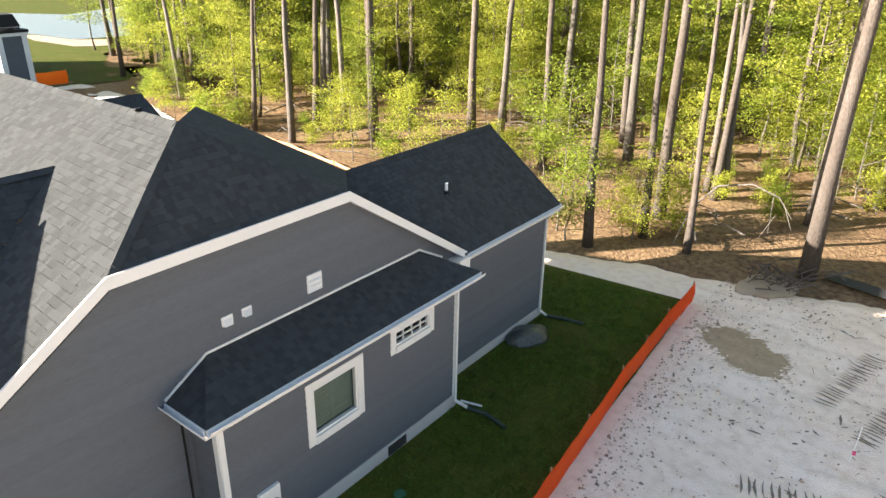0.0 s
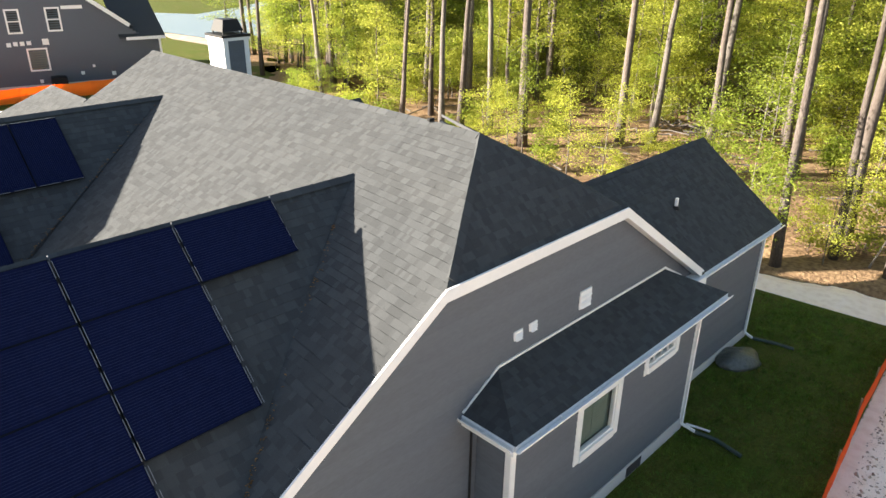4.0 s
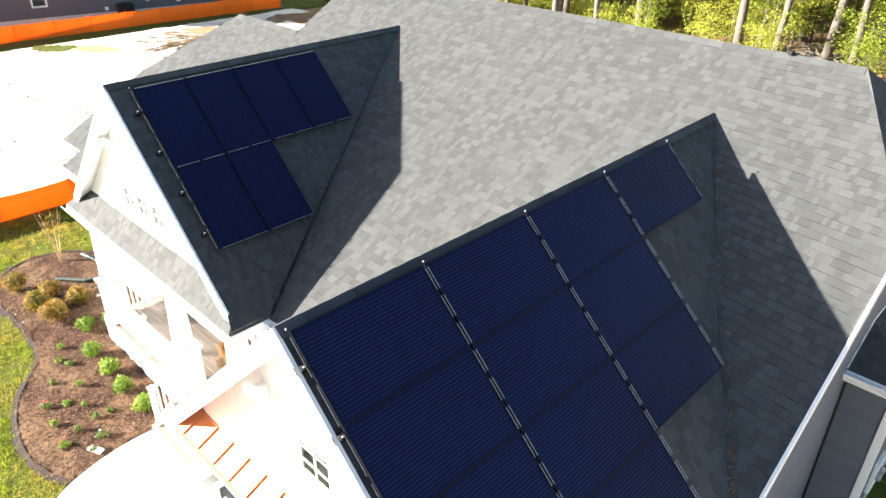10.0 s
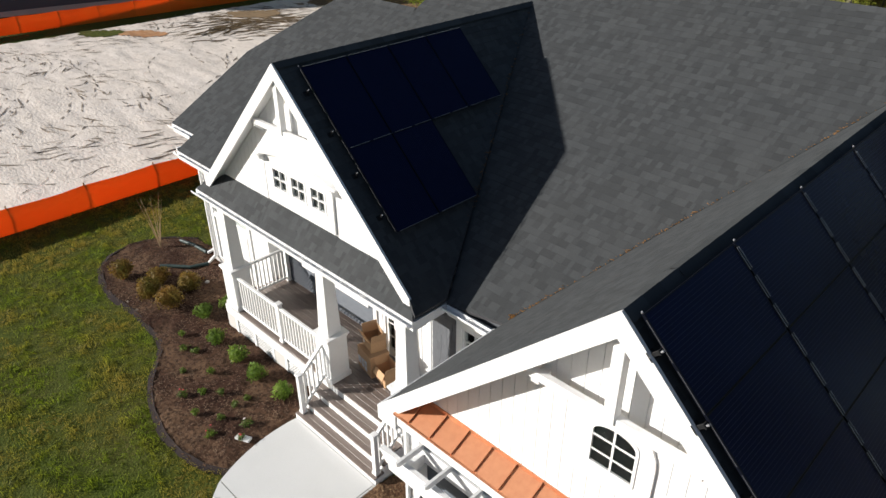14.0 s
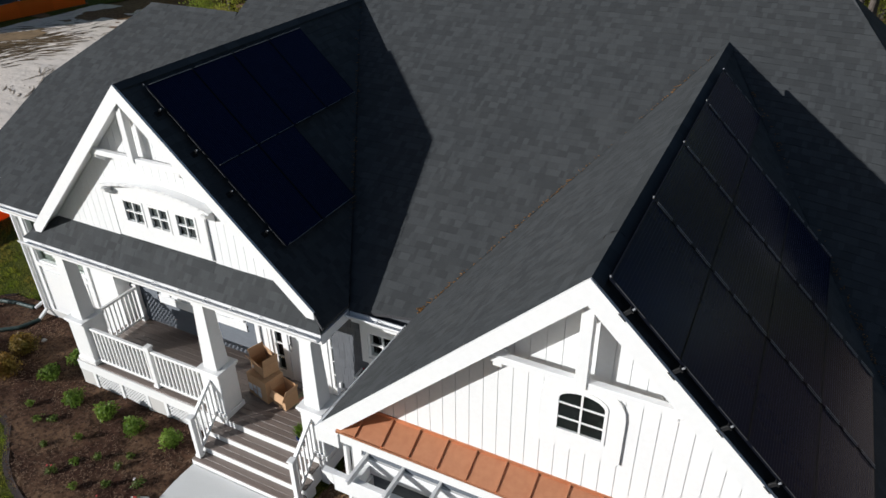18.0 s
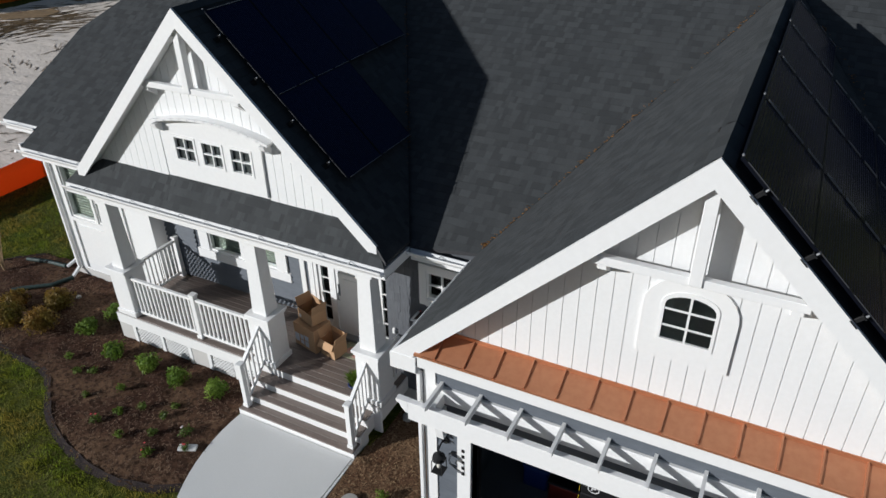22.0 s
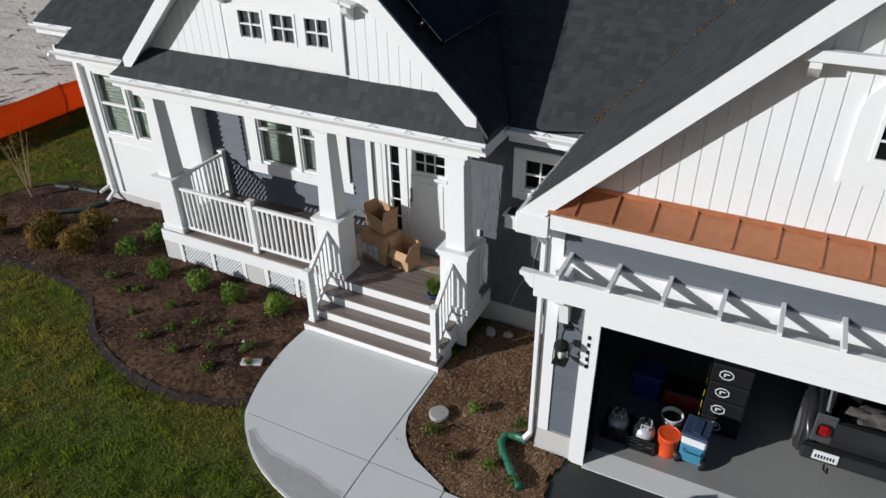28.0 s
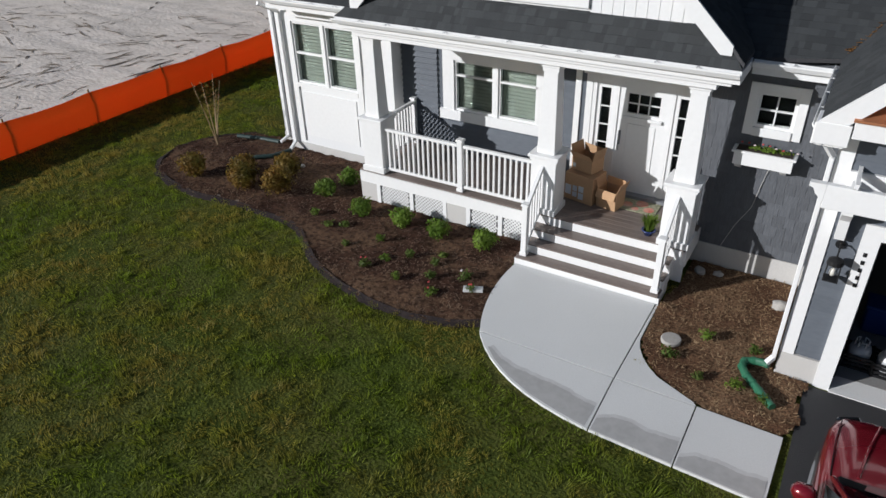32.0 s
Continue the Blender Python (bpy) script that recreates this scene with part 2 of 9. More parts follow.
ORANGE = thin_material("orange_silt_fabric", (0.96, 0.255, 0.028), (40, (0.9, 0.215, 0.02), 0.5), (0.7, (0.98, 0.31, 0.04), 0.6), 0.45, 0.0, 0.06, 0.7)

# ---- builders ----


def mesh_of(bm, mats, name="mesh", smooth=False):
    me = bpy.data.meshes.new(name)
    bm.normal_update()
    bm.to_mesh(me)
    bm.free()
    for m in mats if isinstance(mats, (list, tuple)) else [mats]:
        me.materials.append(m)
    if smooth:
        for p in me.polygons:
            p.use_smooth = True
    return me


def raw_mesh(name, verts, faces, mat, smooth=False):
    me = bpy.data.meshes.new(name)
    me.from_pydata(verts, [], faces)
    me.materials.append(mat)
    if smooth:
        for p in me.polygons:
            p.use_smooth = True
    me.update()
    return me


def part(name, bm, mat, parent, label="", smooth=False):
    """One mesh object under a thing or a part; bm may be a bmesh or a finished mesh."""
    me = bm if isinstance(bm, bpy.types.Mesh) else mesh_of(bm, mat, name, smooth)
    ob = new(name, me)
    ob.parent = parent
    ob.matrix_parent_inverse = parent.matrix_world.inverted()
    if label:
        ob["label"] = label
    return ob


def thing(name, label, category, at=(0, 0, 0), rz=0, group="", kind=""):
    ob = new(name)
    ob.matrix_world = pose(*at, 0, 0, rz)
    ob.matrix_basis = ob.matrix_world
    return tagged(ob, label, category, group, kind)


def structure(name, bm, mat, label, category="", smooth=False):
    me = bm if isinstance(bm, bpy.types.Mesh) else mesh_of(bm, mat, name, smooth)
    return tagged(new(name, me), label, category or name.split("_")[0], kind="structure")


def box(x0, x1, y0, y1, z0, z1, bevel=0.0, bm=None):
    bm2 = bmesh.new()
    bmesh.ops.create_cube(bm2, size=1.0)
    for v in bm2.verts:
        v.co = Vector((x0 + (v.co.x + 0.5) * (x1 - x0), y0 + (v.co.y + 0.5) * (y1 - y0), z0 + (v.co.z + 0.5) * (z1 - z0)))
    if bevel:
        bmesh.ops.bevel(bm2, geom=bm2.edges[:], offset=bevel, segments=1, affect="EDGES")
    return join(bm, bm2)


def join(bm, other):
    if bm is None:
        return other
    me = bpy.data.meshes.new("tmp")
    other.to_mesh(me)
    other.free()
    bm.from_mesh(me)
    bpy.data.meshes.remove(me)
    return bm


def moved(bm, m):
    bmesh.ops.transform(bm, matrix=m, verts=bm.verts[:])
    return bm


def prism(points, way, bm=None):
    """A slab: the flat outline points, pushed out along way."""
    bm2 = bmesh.new()
    low = [bm2.verts.new(p) for p in points]
    high = [bm2.verts.new(Vector(p) + Vector(way)) for p in points]
    n = len(points)
    bm2.faces.new(low[::-1])
    bm2.faces.new(high)
    for i in range(n):
        bm2.faces.new((low[i], low[(i + 1) % n], high[(i + 1) % n], high[i]))
    bmesh.ops.recalc_face_normals(bm2, faces=bm2.faces[:])
    return join(bm, bm2)


def beam(a, b, w, h, up=(0, 0, 1), bevel=0.0, bm=None):
    """A bar from a to b, w wide and h high, centred on the line."""
    a, b, up = Vector(a), Vector(b), Vector(up)
    f = (b - a).normalized()
    s = f.cross(up).normalized()
    u = s.cross(f)
    bm2 = bmesh.new()
    bmesh.ops.create_cube(bm2, size=1.0)
    L = (b - a).length
    for v in bm2.verts:
        v.co = (a + b) / 2 + f * v.co.x * L + s * v.co.y * w + u * v.co.z * h
    bmesh.ops.recalc_face_normals(bm2, faces=bm2.faces[:])
    if bevel:
        bmesh.ops.bevel(bm2, geom=bm2.edges[:], offset=bevel, segments=1, affect="EDGES")
    return join(bm, bm2)


def tube(points, radii, sides=10, bm=None, cap=True):
    """A round bar along points, with a radius at each."""
    bm2 = bmesh.new()
    pts = [Vector(p) for p in points]
    if not isinstance(radii, (list, tuple)):
        radii = [radii] * len(pts)
    rings = []
    for i, p in enumerate(pts):
        d = (pts[min(i + 1, len(pts) - 1)] - pts[max(i - 1, 0)]).normalized()
        s = d.cross(Vector((0, 0, 1)) if abs(d.z) < 0.9 else Vector((1, 0, 0))).normalized()
        u = s.cross(d)
        rings.append([bm2.verts.new(p + (s * math.cos(2 * math.pi * k / sides) + u * math.sin(2 * math.pi * k / sides)) * radii[i]) for k in range(sides)])
    for r0, r1 in zip(rings, rings[1:]):
        for k in range(sides):
            bm2.faces.new((r0[k], r0[(k + 1) % sides], r1[(k + 1) % sides], r1[k]))
    if cap:
        bm2.faces.new(rings[0][::-1])
        bm2.faces.new(rings[-1])
    bmesh.ops.recalc_face_normals(bm2, faces=bm2.faces[:])
    return join(bm, bm2)


def lathe(profile, sides=20, at=(0, 0, 0), bm=None):
    """A turned shape from (radius, height) pairs."""
    return tube_rings([(r, z) for r, z in profile], sides, at, bm)


def tube_rings(profile, sides, at, bm):
    bm2 = bmesh.new()
    rings = []
    for r, z in profile:
        rings.append([bm2.verts.new((at[0] + max(r, 1e-4) * math.cos(2 * math.pi * k / sides), at[1] + max(r, 1e-4) * math.sin(2 * math.pi * k / sides), at[2] + z)) for k in range(sides)])
    for r0, r1 in zip(rings, rings[1:]):
        for k in range(sides):
            bm2.faces.new((r0[k], r0[(k + 1) % sides], r1[(k + 1) % sides], r1[k]))
    bm2.faces.new(rings[0][::-1])
    bm2.faces.new(rings[-1])
    bmesh.ops.recalc_face_normals(bm2, faces=bm2.faces[:])
    return join(bm, bm2)


def clip(poly, a, b, c):
    """Keep the part of a flat outline where a x + b y <= c."""
    out = []
    for i, p in enumerate(poly):
        q = poly[(i + 1) % len(poly)]
        dp, dq = a * p[0] + b * p[1] - c, a * q[0] + b * q[1] - c
        if dp <= 0:
            out.append(p)
        if dp * dq < 0:
            t = dp / (dp - dq)
            out.append((p[0] + t * (q[0] - p[0]), p[1] + t * (q[1] - p[1])))
    return out


def inside(poly, x, y):
    hit = False
    for i, p in enumerate(poly):
        q = poly[(i + 1) % len(poly)]
        if (p[1] > y) != (q[1] > y) and x < (q[0] - p[0]) * (y - p[1]) / (q[1] - p[1]) + p[0]:
            hit = not hit
    return hit


def shingle_roof(name, outline, plane, uphill, label, near=None, seed=1, thick=0.06, exposure=0.145, sink=0.0):
    """A roof slope. outline: plan x, y; plane(x, y): its height; uphill: plan direction up the slope.
    Deck slab below, and over it courses of laminated shingles, each with its own butt edge. near(x, y): the stretch whose pieces are parts."""
    rng = random.Random(seed)
    lift = Vector((0, 0, 1))
    roof = structure(name, prism([(x, y, plane(x, y) - thick - sink) for x, y in outline], (0, 0, thick), None), UNDERLAY, label, "roof")
    up = Vector((*uphill, 0)).normalized()
    along = Vector((up.y, -up.x, 0))
    # plan -> (u, v)
    uv = [(along.x * x + along.y * y, up.x * x + up.y * y) for x, y in outline]
    slope = (plane(up.x, up.y) - plane(0, 0))
    step = exposure / math.sqrt(1 + slope * slope)
    v0, v1 = min(p[1] for p in uv), max(p[1] for p in uv)
    u0, u1 = min(p[0] for p in uv), max(p[0] for p in uv)
    n = Vector((-up.x * slope, -up.y * slope, 1)).normalized()
    verts, faces, picked, row = [], [], 0, 0
    v = v0
    while v < v1:
        u = u0 - rng.random() * 0.4
        while u < u1:
            w = rng.choice((0.06, 0.08, 0.1, 0.12, 0.15, 0.19))
            h = step * (1.0 if rng.random() < 0.6 else 0.96)
            rect = clip(clip(clip(clip(uv, -1, 0, -u), 1, 0, u + w), 0, -1, -(v + (step - h))), 0, 1, v + step)
            proud = rng.choice((0.002, 0.004, 0.006))
            u += w
            if len(rect) < 3:
                continue
            top, low = [], []
            for a, b in rect:
                x, y = along.x * a + up.x * b, along.y * a + up.y * b
                p = Vector((x, y, plane(x, y)))
                low.append(p + n * 0.001)
                top.append(p + n * (0.004 + proud * (1 - (b - v) / step)))
            k = len(rect)
            f = [tuple(range(k, 2 * k))] + [(i, (i + 1) % k, k + (i + 1) % k, k + i) for i in range(k)]
            cx, cy = sum(p.x for p in top) / k, sum(p.y for p in top) / k
            if near and picked < 300 and k == 4 and near(cx, cy):
                picked += 1
                ob = new("shingle", raw_mesh("shingle", low + top, f, SHINGLE_PIECE))
                ob.parent = roof
            else:
                base = len(verts)
                verts += low + top
                faces += [tuple(base + i for i in g) for g in f]
        v += step
    rest = new("shingle_courses", raw_mesh("shingle_courses", verts, faces, SHINGLE))
    rest.parent = roof
    tagged(rest, kind="stuff")
    return roof


def lap_siding(wall, horizontal, a0, a1, z0, z1, at, out, keep, mat, exposure=0.165, name="siding_board", lip=0.024):
    """Lapped boards on a wall face. horizontal: 'x' or 'y', the way the wall runs; at: the face's place on the other axis; out: +1 or -1, the way it faces.
    keep(z0, z1): the stretches [a, b] of a board that are there."""
    z = z0
    while z < z1 - 0.02:
        top = min(z + exposure, z1)
        for a, b in keep(z, top):
            if b - a < 0.02:
                continue
            prof = [(0.004, top), (lip, z), (0.0, z), (0.0, top)]
            if horizontal == "x":
                pts, way = [(a, at + out * d, h) for d, h in prof], (b - a, 0, 0)
            else:
                pts, way = [(at + out * d, a, h) for d, h in prof], (0, b - a, 0)
            part(name, prism(pts, way), mat, wall)
        z = top


def minus(a, b, holes):
    """The stretch [a, b] without the stretches in holes."""
    out = [(a, b)]
    for h0, h1 in holes:
        nxt = []
        for s, e in out:
            if h1 <= s or h0 >= e:
                nxt.append((s, e))
            else:
                if h0 > s:
                    nxt.append((s, h0))
                if h1 < e:
                    nxt.append((h1, e))
        out = nxt
    return out


def wall_with_holes(horizontal, a0, a1, z0, z1, at0, at1, holes, bm=None):
    """A wall slab built round its openings (a0, a1, z0, z1)."""
    cuts_a = sorted({a0, a1, *[h[0] for h in holes], *[h[1] for h in holes]})
    cuts_z = sorted({z0, z1, *[h[2] for h in holes], *[h[3] for h in holes]})
    for p, q in zip(cuts_a, cuts_a[1:]):
        for r, s in zip(cuts_z, cuts_z[1:]):
            if any(h[0] < (p + q) / 2 < h[1] and h[2] < (r + s) / 2 < h[3] for h in holes):
                continue
            bm = box(p, q, at0, at1, r, s, 0, bm) if horizontal == "x" else box(at0, at1, p, q, r, s, 0, bm)
    return bm

# ---- plan of the house ----
GX, GW, GEAVE = -12.99, 3.48, 3.93          # garage gable: ridge x, half width to the eave, eave height
GR, GY = 7.31, -3.92                         # its ridge height and front verge
LX, LW, LEAVE, LR, LY = -21.23, 3.37, 4.17, 7.45, -2.06   # porch gable
RIDGE_Y, RIDGE_Z = 6.35, 8.14


def main_left(x, y):
    return RIDGE_Z - 0.555 * (RIDGE_Y - y)


def main_right(x, y):
    return RIDGE_Z - (0.555 + 0.087 * min(1.0, max(0.0, (x + 12.99) / 3.42))) * (RIDGE_Y - y)


def garage_slope(x, y):
    return GR - (GR - GEAVE) / GW * abs(x - GX)


def porch_slope(x, y):
    return LR - (LR - LEAVE) / LW * abs(x - LX)


def valley(plane_x, x, s):
    """y at which a cross gable's slope meets a main slope of fall s."""
    return RIDGE_Y - (RIDGE_Z - plane_x(x, 0)) / s


gl, gr, pl, pr = GX - GW, GX + GW, -24.92, -17.63
vg_top_l = valley(garage_slope, GX, 0.555)
vg_top_r = v_top = vg_top_l
KINK = 3.83
CLIP_Z = main_right(-9.57, KINK)

# main slope between and left of the gables
shingle_roof("roof_main_front", [(-24.3, RIDGE_Y), (-24.3, 4.25), (-27.2, 4.25), (-28.6, 1.7), (-28.6, -0.88), (-27.4, -0.88), (-27.4, -1.4), (pl, -1.4),
                                 (LX, valley(porch_slope, LX, 0.555)), (pr, -1.4), (gl, -1.24), (GX, vg_top_l), (GX, RIDGE_Y)], main_left, (0, 1),
             "weathered grey asphalt shingle main roof slope", lambda x, y: -17.6 < x < -15.4 and 0.4 < y < 3.2, 11)
shingle_roof("roof_main_front_side", [(GX, RIDGE_Y), (GX, vg_top_r), (-11.6, valley(garage_slope, -11.6, 0.59)), (-10.4, valley(garage_slope, -10.4, 0.621)), (gr, valley(garage_slope, gr, 0.642)), (-9.57, valley(garage_slope, gr, 0.642)), (-9.57, KINK), (-11.25, RIDGE_Y)], main_right, (0, 1),
             "weathered grey asphalt shingle main roof slope beside the garage gable", lambda x, y: x > -11.6 and y < 3.4, 12, sink=0.16)
# clipped end and back slopes


def hip_right(x, y):
    return CLIP_Z + (RIDGE_Z - CLIP_Z) / (11.25 - 9.57) * (-9.57 - x)


shingle_roof("roof_clipped_end", [(-9.57, KINK), (-9.57, 2 * RIDGE_Y - KINK), (-11.25, RIDGE_Y)], hip_right, (-1, 0), "dark shingle clipped gable end in shade", lambda x, y: y < 7.4, 13)


def back(x, y):
    return RIDGE_Z - 0.655 * (y - RIDGE_Y)


WX, WZ = -12.25, 5.82      # back wing's ridge


def wing_right(x, y):
    return WZ - (WZ - 3.83) / (12.25 - 9.53) * (x - WX)


wing_in = RIDGE_Y + (RIDGE_Z - WZ) / 0.655
shingle_roof("roof_main_back", [(-11.25, RIDGE_Y), (-9.57, 2 * RIDGE_Y - KINK), (-9.57, 12.9), (WX, wing_in), (-24.3, wing_in + 2.6), (-24.3, RIDGE_Y)], back, (0, -1), "dark shingle back roof slope", None, 14, exposure=0.29)
shingle_roof("roof_wing_side", [(-9.53, 12.85), (-9.53, 17.75), (WX, 17.75), (WX, wing_in)], wing_right, (-1, 0), "dark shingle roof slope of the back wing", lambda x, y: x > -11 and y < 15.4, 15)
structure("roof_wing_far_side", prism([(WX, wing_in, WZ - 0.06), (WX, 17.75, WZ - 0.06), (-15.2, 17.75, 3.7), (-15.2, wing_in + 3, 3.7)], (0, 0, 0.06)), SHINGLE, "dark shingle far slope of the back wing", "roof")
# small rear cross gables


def rear_gable(tag, rx, rz, end, seed):
    def z(x, y):
        return rz - 0.57 * abs(x - rx)
    start = RIDGE_Y + (RIDGE_Z - rz) / 0.655
    half = (end - start) * 0.655 / 0.57
    for s, side in ((1, "right"), (-1, "left")):
        shingle_roof("roof_rear_gable_%s_%s" % (tag, side), [(rx, start), (rx + s * half, end), (rx, end)], z, (-s, 0), "dark shingle slope of a small rear gable", None, seed + s, exposure=0.29)
    ridge_cap((rx, end, rz), (rx, start, rz))
    structure("wall_rear_gable_" + tag, prism([(rx - half, end - 0.4, z(rx - half, 0) - 0.08), (rx + half, end - 0.4, z(rx + half, 0) - 0.08), (rx, end - 0.4, rz - 0.08)], (0, 0.15, 0)), GREY_SIDING, "grey end wall of a small rear gable", "wall")


# cross gables
shingle_roof("roof_garage_left", [(gl, GY), (GX, GY), (GX, v_top), (gl, -1.24)], garage_slope, (1, 0), "dark shingle roof slope of the garage gable above the walk", lambda x, y: x < -14.2 and y < 0, 16)
shingle_roof("roof_garage_right", [(GX, GY), (gr, GY), (gr, valley(garage_slope, gr, 0.642)), (-10.4, valley(garage_slope, -10.4, 0.621)), (-11.6, valley(garage_slope, -11.6, 0.59)), (GX, v_top)], garage_slope, (-1, 0), "dark shingle roof slope under the large solar array", lambda x, y: x > -11.2 and y > 1.2, 17)
vl = valley(porch_slope, LX, 0.555)
shingle_roof("roof_porch_gable_left", [(-24.55, LY), (LX, LY), (LX, vl), (pl, -1.4), (pl, -2.14)], porch_slope, (1, 0), "dark shingle slope of the porch gable facing the sand lot", None, 18)
shingle_roof("roof_porch_gable_right", [(LX, LY), (-17.9, LY), (pr, -2.16), (pr, -1.4), (LX, vl)], porch_slope, (-1, 0), "dark shingle roof slope under the small solar array", lambda x, y: x > -19.4, 19)


def porch_front(x, y):
    return 3.87 + 1.15 * (y + 2.21)


shingle_roof("roof_porch_front", [(pl, -2.21), (pr, -2.21), (-17.86, -1.98), (-18.4, -1.78), (-24.1, -1.78), (-24.6, -1.98)], porch_front, (0, 1), "dark shingle strip of porch roof below the gable", lambda x, y: x > -21.5, 20)


def bump_front(x, y):
    return 3.84 + (4.36 - 3.84) / (9.8 - 8.62) * (-8.62 - x)


shingle_roof("roof_bump_out", [(-8.62, 4.5), (-8.62, 12.25), (-9.8, 11.3), (-9.8, 5.4)], bump_front, (-1, 0), "dark shingle lean-to roof over the side bump-out", lambda x, y: y < 8.2, 21)


def bump_end(x, y):
    return 3.84 + 0.52 * (y - 4.5) / 0.9


shingle_roof("roof_bump_out_end", [(-8.62, 4.5), (-9.8, 5.4), (-9.8, 4.5)], bump_end, (0, 1), "small dark shingle hip end of the lean-to roof", None, 22)
shingle_roof("roof_left_hip", [(-27.2, 4.25), (-28.6, 1.7), (-28.6, 6.8)], lambda x, y: main_left(0, 1.7) + (main_left(0, 4.25) - main_left(0, 1.7)) / 1.4 * (x + 28.6), (1, 0), "shingle clipped end above the sand lot", None, 23)
structure("roof_left_back", prism([(-24.3, 4.25, 6.9), (-27.2, 4.25, 6.9), (-28.6, 6.8, 5.5), (-28.6, 9.4, 4.1), (-24.3, 9.4, 4.1)], (0, 0, 0.06)), SHINGLE, "shingle back slope of the low left roof", "roof")

# ridge and hip caps: overlapping bent pieces


def ridge_cap(a, b, name="ridge_cap"):
    a, b = Vector(a), Vector(b)
    f = (b - a).normalized()
    s = f.cross(Vector((0, 0, 1))).normalized()
    n = max(1, int((b - a).length / 0.3))
    d = (b - a) / n
    verts, faces = [], []
    for i in range(n):
        p, q = a + d * i, a + d * min(i + 1.12, n)
        k = len(verts)
        up = Vector((0, 0, 0.016)), Vector((0, 0, 0.01))
        for base, u in ((p, up[0]), (q, up[1])):
            verts += [base - s * 0.12 - Vector((0, 0, 0.07)) + u, base + u + Vector((0, 0, 0.015)), base + s * 0.12 - Vector((0, 0, 0.07)) + u]
        faces += [(k, k + 1, k + 4, k + 3), (k + 1, k + 2, k + 5, k + 4), (k, k + 2, k + 1)]
    return tagged(new(name, raw_mesh(name, verts, faces, SHINGLE)), "overlapping dark shingle ridge caps", "ridge cap", kind="structure")


ridge_cap((-11.25, RIDGE_Y, RIDGE_Z), (-24.3, RIDGE_Y, RIDGE_Z))
ridge_cap((GX, v_top, GR), (GX, GY, GR))
ridge_cap((LX, vl, LR), (LX, LY, LR))
ridge_cap((WX, 17.75, WZ), (WX, wing_in, WZ))
ridge_cap((-24.3, 4.25, main_left(0, 4.25)), (-27.2, 4.25, main_left(0, 4.25)))
ridge_cap((-9.57 - 0.07 * 1.68, KINK + 0.07 * (RIDGE_Y - KINK), CLIP_Z + 0.07 * (RIDGE_Z - CLIP_Z)), (-11.25, RIDGE_Y, RIDGE_Z), "hip_cap")

# back hip behind the clipped end


def through_points(p, q, r):
    """The plane through three points: its height and its uphill way."""
    n = (Vector(q) - Vector(p)).cross(Vector(r) - Vector(p))
    return (lambda x, y: p[2] - (n.x * (x - p[0]) + n.y * (y - p[1])) / n.z), (-n.x / n.z, -n.y / n.z)


HIP_TOP, HIP_LEFT, HIP_END, HIP_FOOT = (-11.25, 6.35, 8.14), (-15.0, 9.16, 7.41), (-12.25, 11.4, 5.82), (-9.62, 8.87, 6.52)
for corners, seed in (((HIP_TOP, HIP_END, HIP_LEFT), 41), ((HIP_TOP, HIP_FOOT, HIP_END), 42)):
    height, rise = through_points(*corners)
    shingle_roof("roof_back_hip", [c[:2] for c in corners], height, rise, "dark shingle back hip in shade", None, seed)
structure("wall_back_hip", prism([(-15.0, 9.1, 6.2), (-15.0, 9.1, 7.3), (-12.3, 11.3, 5.7), (-12.3, 11.3, 4.6)], (0.06, -0.07, 0)), GREY_SIDING, "grey wall under the back hip", "wall")
rear_gable("far", -19.8, 6.85, 10.5, 35)

# ---- walls ----
ZF = 0.42        # top of the foundation


def side_top(y):
    return min(main_right(-9.57, y), CLIP_Z, back(0, y)) - 0.12


# side wall, facing the bare lot
side_wall = structure("wall_side", prism([(-10.0, -3.6, 0), (-10.0, 12.9, 0), (-10.0, 12.9, side_top(12.9)), (-10.0, 2 * RIDGE_Y - KINK, CLIP_Z - 0.12), (-10.0, KINK, CLIP_Z - 0.12), (-10.0, -0.2, side_top(-0.2)), (-10.0, -3.6, 3.8)], (0.2, 0, 0)),
                      GREY_SIDING, "grey lap-sided tall side wall with clipped gable", "wall")


def side_keep(z0, z1):
    z = z1
    lo = -3.6 if z < 3.85 else (RIDGE_Y - (RIDGE_Z - z - 0.12) / 0.642)
    hi = 12.9 if z < side_top(12.9) else RIDGE_Y + (RIDGE_Z - z - 0.12) / 0.655
    return minus(lo, hi, [(4.9, 11.8)] if z < 3.5 else []) if z < CLIP_Z - 0.05 else []


lap_siding(side_wall, "y", -3.6, 12.9, ZF - 0.1, CLIP_Z - 0.12, -9.8, 1, side_keep, GREY_SIDING)
wing_wall = structure("wall_wing", box(-14.8, -9.8, 12.9, 17.45, 0, 3.7), GREY_SIDING, "grey lap-sided wall of the back wing", "wall")
lap_siding(wing_wall, "y", 12.9, 17.45, 0.32, 3.7, -9.8, 1, lambda a, b: [(12.9, 17.4)], GREY_SIDING)
structure("wall_wing_gable", prism([(-14.8, 17.25, 3.7), (-9.8, 17.25, 3.7), (WX, 17.25, WZ - 0.15)], (0, 0.2, 0)), GREY_SIDING, "grey end gable of the back wing", "wall")
BW = -9.0
bump_holes = [(7.07, 8.31, 1.92, 3.05), (9.52, 10.72, 2.87, 3.24)]
bump_wall = structure("wall_bump_out", wall_with_holes("y", 4.9, 11.8, 0, 3.66, BW - 0.18, BW, bump_holes), GREY_SIDING, "grey lap-sided wall of the side bump-out", "wall")
